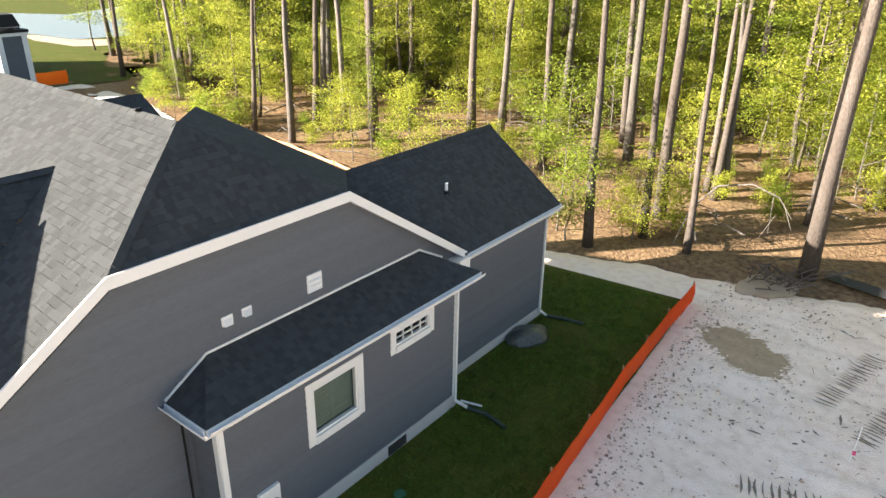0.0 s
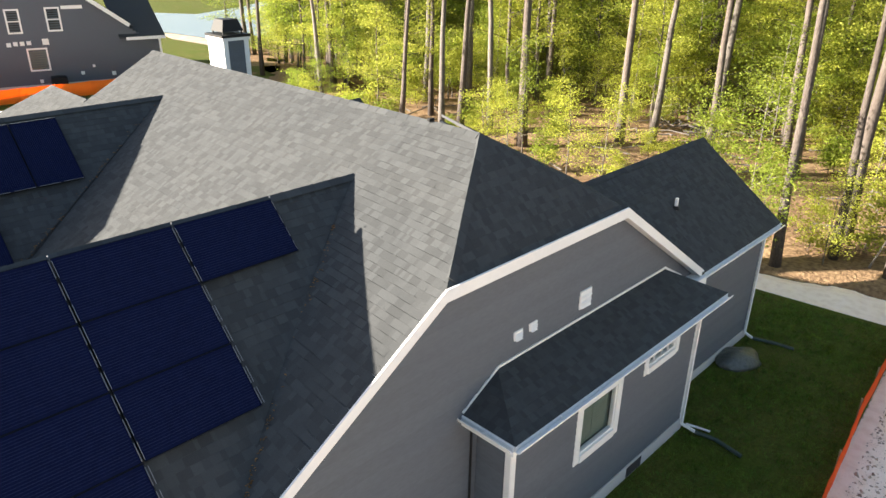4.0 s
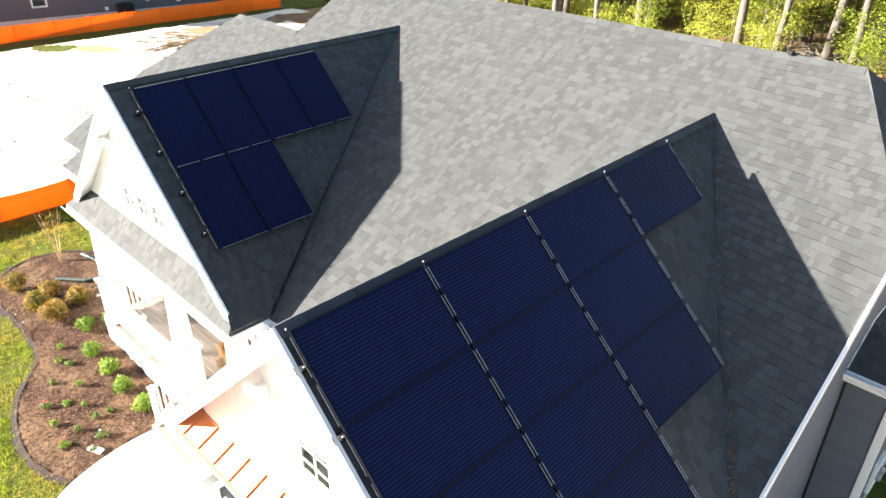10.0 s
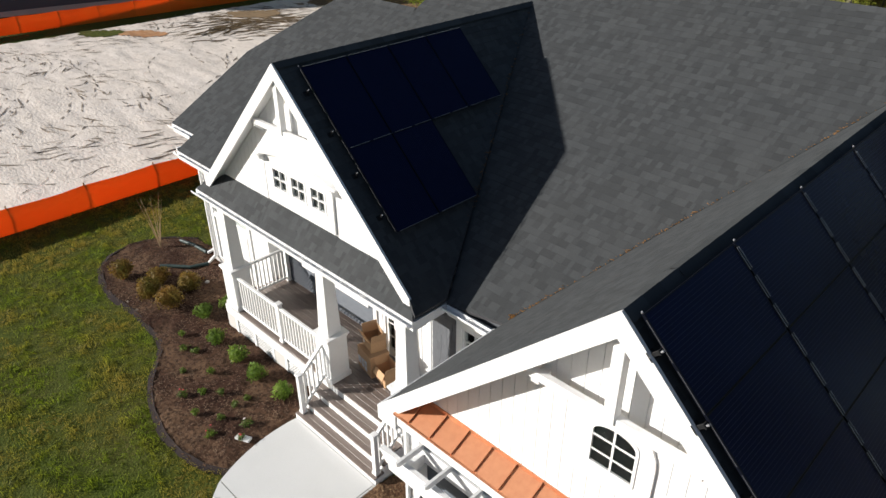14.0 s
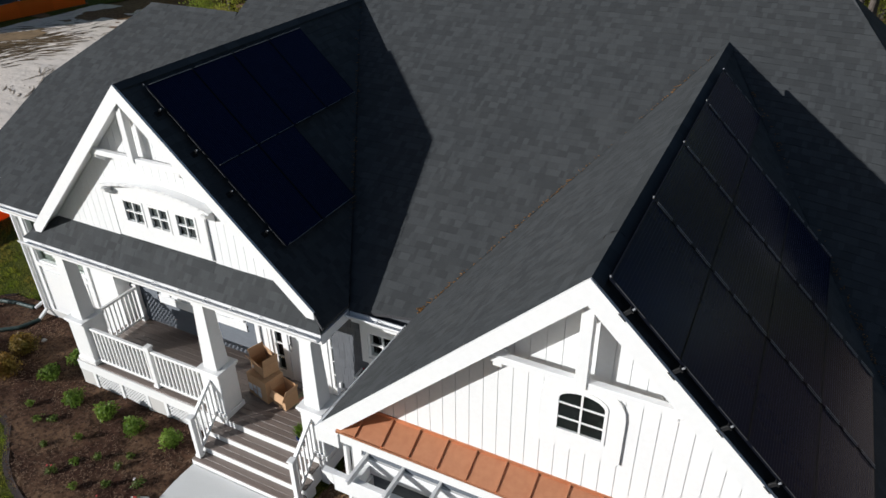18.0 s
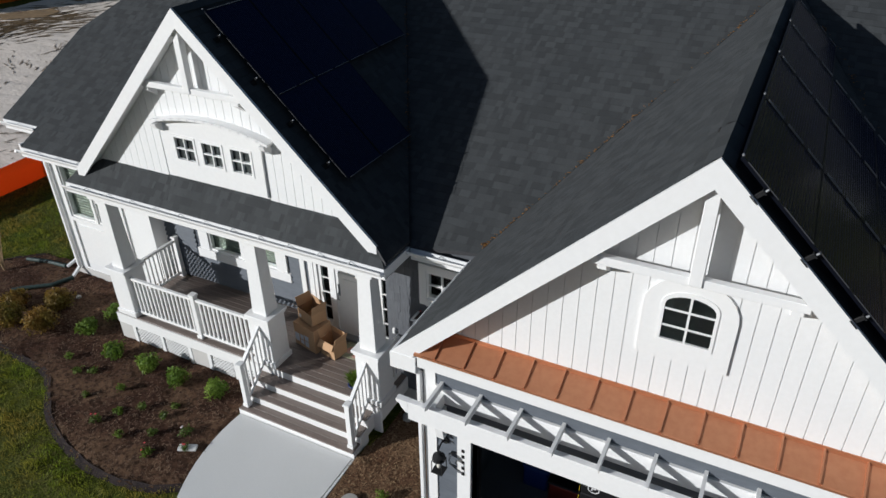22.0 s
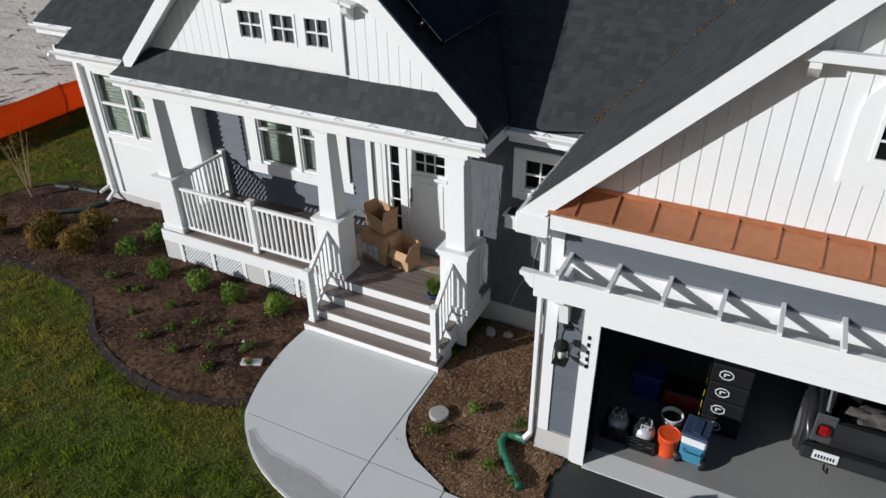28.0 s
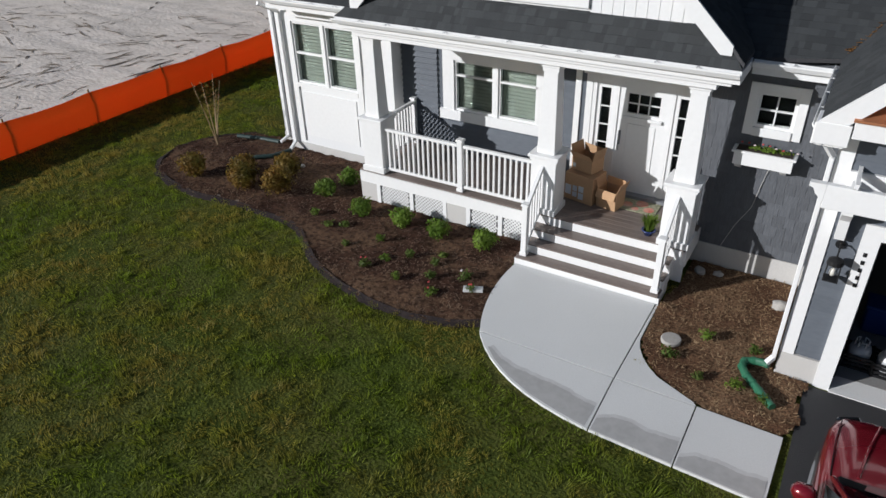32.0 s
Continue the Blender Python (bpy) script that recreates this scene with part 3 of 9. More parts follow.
lap_siding(bump_wall, "y", 4.9, 11.8, 0.4, 3.6, BW, 1, lambda a, b: minus(4.95, 11.72, [(h[0] - 0.15, h[1] + 0.15) for h in bump_holes if h[2] - 0.15 < b and h[3] + 0.13 > a]), GREY_SIDING)
structure("wall_bump_out_end", box(-9.8, BW - 0.18, 4.9, 5.08, 0, 3.66), GREY_SIDING, "grey narrow end wall of the bump-out", "wall")
lap_siding(bpy.data.objects["wall_bump_out_end"], "x", -9.8, BW, 0.4, 3.6, 4.9, -1, lambda a, b: [(-9.78, BW - 0.14)], GREY_SIDING)
structure("wall_bump_out_back", box(-9.8, BW - 0.18, 11.62, 11.8, 0, 3.62), GREY_SIDING, "grey narrow back wall of the bump-out", "wall")
structure("foundation_side", join(join(box(-10.0, -9.77, -3.6, 4.9, 0, 0.32), box(-9.8, BW + 0.03, 4.88, 11.82, 0, 0.36)), box(-10, -9.77, 11.82, 17.5, 0, 0.3)), FOUNDATION, "pale rendered foundation strip along the side", "foundation")

# garage front, with the open door
DOOR = (-15.45, -10.55, 0.0, 2.46)
garage_wall = structure("wall_garage_front", wall_with_holes("x", -16.15, -9.8, 0, 3.85, -3.6, -3.42, [DOOR]), GREY_SIDING, "slate-grey lap-sided garage front wall", "wall")
lap_siding(garage_wall, "x", -16.15, -9.8, 0.45, 3.8, -3.6, -1, lambda a, b: minus(-16.02, -9.9, [(-15.64, -10.36)] if a < 2.6 else []), GREY_SIDING, 0.13)
structure("wall_garage_left", box(-16.15, -15.97, -3.42, -0.9, 0, 3.85), GREY_SIDING, "grey garage wall facing the walk", "wall")
structure("foundation_garage", join(box(-16.18, -15.66, -3.64, -3.4, 0, 0.42), box(-16.18, -15.95, -3.4, -1.1, 0, 0.42)), FOUNDATION, "pale rendered foundation block under the garage corner", "foundation")
# white board-and-batten gable above the garage
gable_r = structure("wall_garage_gable", prism([(GX - 3.3, -3.6, 3.85), (GX + 3.3, -3.6, 3.85), (GX, -3.6, GR - 0.15)], (0, 0.15, 0)), WHITE_SIDING, "white board-and-batten gable above the garage", "wall")


def gable_boards(wall, cx, face, z0, apex, shift, gap=(0, 0, 0)):
    """Upright boards with narrow open joints, cut along the slopes."""
    for i in range(-18, 18):
        a, b = cx + shift + i * 0.18, cx + shift + i * 0.18 + 0.171
        ta, tb = (apex - abs(v - cx) * 0.972 for v in (a, b))
        if min(ta, tb) < z0 + 0.03:
            continue
        low = z0
        if b > gap[0] and a < gap[1]:
            low = gap[2]
            if min(ta, tb) < low + 0.03:
                continue
        top = [(b, face, tb), (a, face, ta)]
        if a < cx < b:
            top.insert(1, (cx, face, apex))
        part("board", prism([(a, face, low), (b, face, low)] + top, (0, -0.013, 0)), WHITE_SIDING, wall)


gable_boards(gable_r, GX, -3.6, 4.24, GR - 0.22, 0.085)
gable_l = structure("wall_porch_gable", prism([(LX - 3.2, -1.8, 4.2), (LX + 3.2, -1.8, 4.2), (LX, -1.8, LR - 0.15)], (0, 0.15, 0)), WHITE_SIDING, "white board-and-batten gable above the porch", "wall")
gable_boards(gable_l, LX, -1.8, 4.26, LR - 0.22, 0.07, (-22.29, -20.11, 5.5))

# recessed shake-clad wall with the flower box, door bay, window wall, left bay
FW, DW, PW, BAY = -1.15, -0.62, -0.3, -0.7
fl_hole = (-17.46, -16.88, 2.7, 3.27)
flower_wall = structure("wall_flower", wall_with_holes("x", -18.25, -16.15, 0, 3.8, FW, FW + 0.16, [fl_hole]), SHAKE, "grey shake-clad wall beside the porch", "wall")
structure("wall_door_bay", wall_with_holes("x", -20.55, -18.25, 0.4, 3.66, DW, DW + 0.16, [(-20.32, -18.4, 0.76, 2.98)]), GREY_SIDING, "grey wall round the front door", "wall")
structure("wall_door_bay_right", box(-18.41, -18.25, FW + 0.16, DW, 0, 3.6), SHAKE, "grey return wall beside the front door", "wall")
pw_holes = [(-23.45, -22.52, 1.64, 2.72), (-22.42, -21.55, 1.64, 2.72)]
porch_wall = structure("wall_porch", wall_with_holes("x", -24.75, -20.55, 0.4, 3.66, PW, PW + 0.16, pw_holes), GREY_SIDING, "slate-grey lap-sided porch wall", "wall")
lap_siding(porch_wall, "x", -24.75, -20.55, 0.76, 3.58, PW, -1, lambda a, b: minus(-24.75, -20.55, [(-23.86, -21.2)] if a < 2.85 and b > 1.45 else []), GREY_SIDING, 0.12, lip=0.06)
structure("wall_door_bay_left", box(-20.55, -20.39, DW + 0.16, PW, 0.4, 3.6), GREY_SIDING, "grey return wall of the door bay", "wall")
bay_holes = [(-27.45, -26.6, 1.76, 3.16), (-26.52, -25.7, 1.76, 3.16)]
structure("wall_left_bay", wall_with_holes("x", -27.85, -24.75, 0, 3.7, BAY, BAY + 0.16, bay_holes), WHITE_SIDING, "white panelled wall of the left bay", "wall")
structure("wall_left_bay_right", box(-24.91, -24.75, BAY + 0.16, PW + 0.16, 0, 3.7), WHITE_SIDING, "white side wall of the left bay beside the porch", "wall")
structure("wall_left", join(box(-28.4, -28.2, -0.2, 9.2, 0, 4.3), prism([(-28.4, -0.2, 4.3), (-28.4, 9.0, 4.3), (-28.4, 6.6, 5.5), (-28.4, 1.9, 5.5)], (0.2, 0, 0))), GREY_SIDING, "grey left end wall", "wall")
structure("wall_left_front", box(-28.4, -27.85, -0.36, -0.2, 0, 4.0), GREY_SIDING, "narrow grey front wall at the left corner", "wall")
lap_siding(bpy.data.objects["wall_left_front"], "x", -28.4, -27.85, 0.35, 3.8, -0.36, -1, lambda a, b: [(-28.3, -27.87)], GREY_SIDING, 0.12)
structure("wall_bay_return", box(-28.01, -27.85, BAY + 0.16, -0.36, 0, 3.7), WHITE_SIDING, "white return wall of the left bay", "wall")
structure("wall_back", box(-28.4, -14.8, 11.9, 12.1, 0, 4.0), GREY_SIDING, "grey back wall", "wall")
structure("wall_left_gable", prism([(-24.5, 4.3, 6.6), (-24.5, 8.5, 6.6), (-24.5, RIDGE_Y, RIDGE_Z - 0.12)], (0.18, 0, 0)), GREY_SIDING, "grey upper gable of the main roof", "wall")
structure("foundation_front", join(join(box(-27.9, -24.7, BAY - 0.02, BAY + 0.3, 0, 0.22), box(-18.3, -16.15, FW - 0.02, FW + 0.2, 0, 0.42)), box(-28.45, -27.9, -0.4, -0.1, 0, 0.22)), FOUNDATION, "pale rendered foundation strip along the front", "foundation")
structure("floor_rooms", box(-28.2, -16.2, 0.3, 11.9, 0.5, 0.6), UNLIT_DARK, "near-black floor of the unlit rooms behind the windows", "floor")
structure("ceiling_rooms", join(box(-28.2, -16.2, 0.3, 11.9, 3.6, 3.7), box(-27.8, -24.9, -0.5, 0.3, 3.6, 3.7)), UNLIT_DARK, "near-black ceiling of the unlit rooms", "ceiling")
structure("ceiling_porch", box(-24.75, -17.75, -2.15, -0.2, 3.6, 3.645), WHITE, "white porch ceiling", "ceiling")

# ---- ground ----


def sheet(name, outline, z, mat, label, category):
    bm = bmesh.new()
    f = bm.faces.new([bm.verts.new((x, y, z)) for x, y in outline])
    bmesh.ops.triangulate(bm, faces=[f])
    bmesh.ops.recalc_face_normals(bm, faces=bm.faces[:])
    for f in bm.faces:
        if f.normal.z < 0:
            f.normal_flip()
    return structure(name, bm, mat, label, category)


def relief(name, outline, step, height, mat, label, category):
    """A sheet of small squares inside an outline, lifted by height(x, y)."""
    xs, ys = [p[0] for p in outline], [p[1] for p in outline]
    verts, faces, index = [], [], {}

    def vert(i, j):
        if (i, j) not in index:
            x, y = min(xs) + i * step, min(ys) + j * step
            index[(i, j)] = len(verts)
            verts.append((x, y, height(x, y)))
        return index[(i, j)]
    for i in range(int((max(xs) - min(xs)) / step)):
        for j in range(int((max(ys) - min(ys)) / step)):
            if inside(outline, min(xs) + (i + 0.5) * step, min(ys) + (j + 0.5) * step):
                faces.append((vert(i, j), vert(i + 1, j), vert(i + 1, j + 1), vert(i, j + 1)))
    return structure(name, raw_mesh(name, verts, faces, mat, True), mat, label, category)


def sand_height(x, y):
    v = Vector((x, y, 0))
    rut = noise.noise(Vector((x * 0.35 + 0.8 * math.sin(y * 0.21), y * 1.7, 3.1)))
    h = 0.10 * noise.noise(v * 0.33) + 0.07 * rut + 0.035 * noise.noise(v * 2.1) + 0.02 * noise.noise(v * 4.7)
    if x < -20:
        return -0.03 + 0.55 * h
    # calm towards the fence, sinking under the leaf litter at the wood's edge
    calm = min(1.0, max(0.0, (x - fence_x(y)) / 0.7)) if y < 21.5 else 1.0
    return -0.03 + h * calm - 0.25 * min(1.0, max(0.0, (y - wood_edge(x) - 0.2) / 1.4))


def fence_x(y):
    return float(np.interp(y, [5, 11, 21.5], [-4.9, -5.3, -6.1])) - 0.1


def wood_edge(x):
    return float(np.interp(x, [-33, -13, -9, -3, 4, 40], [21.5, 21.5, 22.6, 23.8, 26.6, 26.6]))


def litter_height(x, y):
    h = -0.05 + 0.12 * noise.noise(Vector((x * 0.3, y * 0.3, 7))) + 0.05 * noise.noise(Vector((x, y, 1))) - (0.4 if y > 68 else 0)
    if x > -13:
        h -= 0.3 * max(0.0, 1 - (y - wood_edge(x)) / 1.3)
    return h


def track_height(x, y):
    v = Vector((x, y, 0))
    a = 0.5 + 0.5 * noise.noise(v * 0.05)
    u, w = x * math.cos(a) + y * math.sin(a), y * math.cos(a) - x * math.sin(a)
    ridge = noise.noise(Vector((u * 0.22, w * 1.5, 5.5)))
    return sand_height(x, y) + 0.03 * (1 - abs(ridge) * 2.2) * (0.5 + noise.noise(v * 0.12))


sheet("ground", [(-900, -900), (900, -900), (900, 900), (-900, 900)], -0.2, LITTER, "brown leaf-littered forest ground", "ground")
relief("ground_forest_edge", [(-74, 38), (-66, 33), (-60, 30), (-60, 22), (-33, 21.5), (-13, 21.5), (-9, 22.6), (-3, 23.8), (4, 26.6), (40, 26.6), (40, 70), (-92, 70)], 0.45, litter_height, LITTER, "brown pine-needle forest floor", "ground")
sheet("lawn", [(-33.9, -40), (-15.7, -40), (-15.7, -5.9), (-9.7, -5.9), (-5.0, -5.9), (-5.1, 5), (-5.5, 11), (-6.3, 21.5), (-12, 20.9), (-33.9, 22)], 0.0, LAWN, "mown green lawn with brown patches", "lawn")
relief("sand_lot_side", [(-5.2, -8), (16, -8), (16, 28.2), (4, 28.2), (-3, 25.8), (-8, 24.6), (-13, 23.4), (-12, 20.8), (-6.5, 21.4), (-5.7, 11), (-5.2, 5)], 0.125, sand_height, SAND, "pale bare sand building lot", "sand")
relief("sand_lot_left", [(-60.5, -32), (-33.9, -32), (-33.9, 22.5), (-50, 27), (-58, 27)], 0.24, track_height, SAND_TRACKED, "pale bare sand lot with tyre marks", "sand")
sheet("lawn_far", [(-60.5, -60), (-58, 27), (-57, 31), (-72, 36), (-80, 48), (-84, 70), (-95, 160), (-400, 200), (-400, -60)], -0.06, LAWN, "green lawn round the next house and the pond", "lawn")
sheet("pond", [(-125, 30), (-91.5, 38), (-84, 39), (-82.5, 46), (-86, 60), (-100, 85), (-135, 85), (-118, 64), (-110.6, 51.4), (-125, 42)], -0.02, WATER, "still grey pond water", "water")
sheet("sand_bank", [(-92, 36.6), (-86, 35.6), (-78.5, 36.4), (-76.5, 39.5), (-81, 42), (-83.8, 38.9), (-91, 37.8)], -0.01, BANK_SAND, "pale sand bank beside the pond", "sand")
sheet("driveway", [(-15.75, -40), (-5.0, -40), (-5.0, -3.7), (-15.75, -3.7)], 0.012, ASPHALT, "black asphalt driveway", "driveway")

# planting beds
BED_FRONT = [(-28.4, -0.45), (-29.4, -0.5), (-30.1, -1.1), (-30.5, -2.0), (-30.25, -2.9), (-29.4, -3.5), (-28.1, -3.72), (-26.9, -3.62), (-26.1, -3.65), (-25.2, -3.75), (-24.5, -4.25), (-23.9, -4.65), (-23.0, -4.97), (-21.95, -5.13), (-21.0, -4.98), (-20.5, -4.7), (-20.62, -3.8), (-20.76, -2.86), (-20.76, -2.1), (-24.75, -2.1), (-24.75, -0.7), (-27.9, -0.7), (-27.9, -0.36)]


def smooth(points, n=5):
    """A flowing line through the points."""
    out = []
    for i in range(len(points) - 1):
        a, b, c, d = (points[max(i - 1, 0)], points[i], points[i + 1], points[min(i + 2, len(points) - 1)])
        for k in range(n):
            t = k / n
            out.append(tuple(0.5 * (2 * b[m] + (c[m] - a[m]) * t + (2 * a[m] - 5 * b[m] + 4 * c[m] - d[m]) * t * t + (3 * b[m] - a[m] - 3 * c[m] + d[m]) * t ** 3) + 0.025 * noise.noise(Vector((b[0] * 3 + k, b[1] * 3, m))) for m in (0, 1)))
    return out + [points[-1]]


BED_CURVE = smooth(BED_FRONT[1:16])
BED_FRONT = BED_FRONT[:1] + BED_CURVE + BED_FRONT[16:]
BED_SIDE = [(-18.12, -2.86), (-18.03, -4.02), (-17.7, -4.49), (-17.01, -4.87), (-15.86, -4.9), (-15.7, -4.6), (-15.8, -4.1), (-15.68, -3.68), (-16.2, -3.65), (-16.2, -1.2), (-17.95, -1.2), (-17.95, -2.1)]


WALK_HOLE = [(-20.8, -2.8), (-20.85, -4.0), (-20.42, -4.95), (-19.6, -5.85), (-18.1, -6.08), (-15.8, -6.18), (-15.8, -4.85), (-18.1, -4.4), (-18.1, -2.8)]


def bed_height(x, y):
    if inside(WALK_HOLE, x, y):
        return 0.022 + 0.012 * noise.noise(Vector((x * 6, y * 6, 2)))
    return 0.04 + 0.025 * noise.noise(Vector((x * 1.3, y * 1.3, 2))) + 0.024 * noise.noise(Vector((x * 4, y * 4, 5))) + 0.016 * noise.noise(Vector((x * 9, y * 9, 1)))


relief("bed_front", BED_FRONT, 0.055, bed_height, MULCH, "dark bark mulch planting bed along the porch", "bed")
relief("bed_side", BED_SIDE, 0.055, bed_height, DRY_MULCH, "weathered tan bark mulch bed between walk and garage", "bed")
edging = structure("bed_edging", box(-30.0, -29.9, -1.5, -1.4, -0.03, -0.01), EDGE_DARK, "dark strip for the shaded trench round the planting bed", "edging")
# Raised dark strips along the curve paint the shadow band of a trench.
for p, q in zip(BED_CURVE, BED_CURVE[1:]):
    d = (Vector(q) - Vector(p)).normalized()
    n = Vector((-d.y, d.x, 0))
    w0, w1 = 0.05 + 0.03 * noise.noise(Vector((p[0] * 2, p[1] * 2, 4))), 0.09 + 0.05 * noise.noise(Vector((p[0] * 3, p[1] * 3, 8)))
    a = Vector((*p, 0))
    part("trench_lip", prism([a + n * w0, a + n * w0 + Vector((0, 0, 0.05)), a + Vector((0, 0, 0.034)), a - n * w1 + Vector((0, 0, 0.012)), a - n * w1], Vector((*q, 0)) + Vector((d.x, d.y, 0)) * 0.02 - a), EDGE_DARK, edging)

# concrete walk in slabs
walk_thing = structure("pavement_walk", prism([(-20.7, -2.9, -0.02), (-18.2, -2.9, -0.02), (-18.1, -4.4, -0.02), (-17.1, -5.0, -0.02), (-15.9, -5.0, -0.02), (-15.9, -6.0, -0.02), (-18.5, -5.9, -0.02), (-20.2, -4.9, -0.02)], (0, 0, 0.03)), EDGE_DARK, "curved pale concrete front walk in slabs", "pavement")


def arc(p, c, q, n=8):
    return [((1 - t) ** 2 * p[0] + 2 * t * (1 - t) * c[0] + t * t * q[0], (1 - t) ** 2 * p[1] + 2 * t * (1 - t) * c[1] + t * t * q[1]) for t in [k / n for k in range(n + 1)]]


def slab(outline):
    bm = prism([(x, y, 0.0) for x, y in outline], (0, 0, 0.045))
    part("slab", bm, CONCRETE, walk_thing)


slab(arc((-20.72, -2.88), (-20.82, -3.95), (-20.36, -4.91)) + [(-18.15, -4.91), (-18.15, -2.88)])
slab([(-18.13, -2.88), (-18.1, -2.88)] + arc((-18.08, -3.9), (-18.0, -4.3), (-17.6, -4.6), 4) + [(-17.02, -4.86), (-16.98, -4.91), (-18.13, -4.91)])
slab([(-20.35, -4.93)] + arc((-20.3, -5.0), (-19.6, -5.9), (-18.12, -6.05)) + [(-18.15, -4.93)])
slab([(-18.13, -4.93), (-16.98, -4.93), (-16.98, -6.1), (-18.1, -6.05)])
slab([(-16.96, -4.92), (-15.85, -4.94), (-15.87, -6.14), (-16.96, -6.1)])
# damp marks along the lower edge of the walk


def damp(top, low, rough, seed):
    """A soft-rimmed wet stain between two lines: a pale outer film and a darker middle."""
    for z, mat, grow in ((0.0465, DAMP_CONCRETE, 0.0), (0.0485, WET_CONCRETE, 0.07)):
        n = 60
        up, down = [], []
        for k in range(n + 1):
            f = k / n
            u = [np.interp(f, [q / (len(line) - 1) for q in range(len(line))], [p[m] for p in line]) for line in (top, low) for m in (0, 1)]
            wob = rough * (noise.noise(Vector((u[0] * 3, seed, z))) + 0.5 * noise.noise(Vector((u[0] * 11, seed, z))) + 0.25 * noise.noise(Vector((u[0] * 31, seed, z))))
            y = max(u[1] - grow + wob, u[3] + 0.006)
            up.append((float(u[0]), float(y), z))
            down.append((float(u[2]), float(u[3]), z))
        faces = [(k, k + 1, n + 2 + k, n + 1 + k) for k in range(n)]
        part("damp_mark", raw_mesh("damp_mark", up + down, faces, mat), None, walk_thing, "dark damp mark on the slab")


damp([(-20.0, -5.12), (-19.75, -5.28), (-19.4, -5.36), (-19.04, -5.4), (-18.6, -5.44), (-18.17, -5.56)], [(-20.06, -5.2), (-19.85, -5.4), (-19.48, -5.64), (-19.07, -5.82), (-18.6, -5.94), (-18.17, -6.02)], 0.035, 1)
damp([(-18.08, -5.72), (-17.9, -5.62), (-17.62, -5.58), (-17.38, -5.64), (-17.15, -5.62), (-17.0, -5.6)], [(-18.08, -6.03), (-17.7, -6.05), (-17.35, -6.07), (-17.0, -6.08)], 0.035, 2)
damp([(-16.94, -5.86), (-16.75, -5.74), (-16.5, -5.72), (-16.25, -5.74), (-15.9, -5.72)], [(-16.94, -6.08), (-16.4, -6.1), (-15.9, -6.12)], 0.035, 3)

# ---- trim: verges, gutters, corner boards ----
TRIMS = "crisp white painted trim board"


def trim(name, bm, label=TRIMS, mat=None, category="trim"):
    return structure(name, bm, mat or WHITE, label, category)


# side verge boards with soffits
vx = -9.555
side_line = [(-0.3, main_right(-9.57, -0.3)), (KINK, CLIP_Z), (2 * RIDGE_Y - KINK, CLIP_Z), (12.95, back(0, 12.95))]
for (y0, z0), (y1, z1) in zip(side_line, side_line[1:]):
    trim("verge_board", prism([(vx - 0.02, y0, z0 + 0.045), (vx - 0.02, y1, z1 + 0.045), (vx - 0.02, y1, z1 - 0.165), (vx - 0.02, y0, z0 - 0.165)], (0.035, 0, 0)), "white verge board along the side gable")
    trim("verge_soffit", prism([(vx - 0.02, y0, z0 - 0.155), (vx - 0.02, y1, z1 - 0.155), (-9.8, y1, z1 - 0.155), (-9.8, y0, z0 - 0.155)], (0, 0, 0.025)), "white soffit under the side verge")
trim("verge_return", join(box(-9.8, -9.45, 12.5, 12.95, 3.45, 3.75), box(-9.8, -9.5, 12.2, 12.5, 3.5, 3.56)), "white boxed eave return at the back of the side gable")
trim("eave_fascia_garage_side", box(gr - 0.06, gr + 0.03, GY, -0.4, 3.66, 3.92, 0.01), "white fascia and gutter along the garage side eave")
trim("soffit_garage_side", box(-9.8, gr, GY, -0.3, 3.66, 3.69), "white soffit along the garage side")


def gutter(name, a, b, out, label="white metal gutter along the eave"):
    """A gutter trough from a to b at its top edge; out: the plan direction it faces. Hidden hangers as parts."""
    a, b, o = Vector(a), Vector(b), Vector((*out, 0)).normalized()
    f = (b - a).normalized()
    prof = [(0, 0), (0.012, 0), (0.012, -0.085), (0.085, -0.085), (0.125, -0.02), (0.125, 0), (0.137, 0), (0.137, -0.028), (0.092, -0.1), (0, -0.1)]
    bm = prism([a + o * d + Vector((0, 0, h)) for d, h in prof], b - a)
    g = structure(name, bm, WHITE, label, "gutter")
    n = int((b - a).length / 0.62)
    for i in range(1, n + 1):
        p = a + f * ((b - a).length * i / (n + 1))
        part("hanger", beam(p + o * 0.0 + Vector((0, 0, -0.004)), p + o * 0.13 + Vector((0, 0, -0.004)), 0.025, 0.006), WHITE, g, "small metal gutter hanger")
    return g


def downspout(name, pts, label="white metal downspout"):
    bm = None
    for p, q in zip(pts, pts[1:]):
        up = (1, 0, 0) if abs(Vector(q).z - Vector(p).z) > 0.3 else (0, 0, 1)
        bm = beam(p, q, 0.075, 0.06, up, 0.006, bm)
    return structure(name, bm, WHITE, label, "downspout")


def eave(x0, x1, y, z, label):
    trim("eave_fascia", box(x0, x1, y + 0.0, y + 0.03, z - 0.24, z - 0.03), label)
    trim("eave_soffit", box(x0, x1, y + 0.03, y + 0.5, z - 0.24, z - 0.215), "white soffit")
    trim("frieze_board", box(x0, x1, y + 0.47, y + 0.52, z - 0.5, z - 0.24), "white frieze board below the soffit")
    gutter("gutter", (x0, y, z - 0.015), (x1, y, z - 0.015), (0, -1))


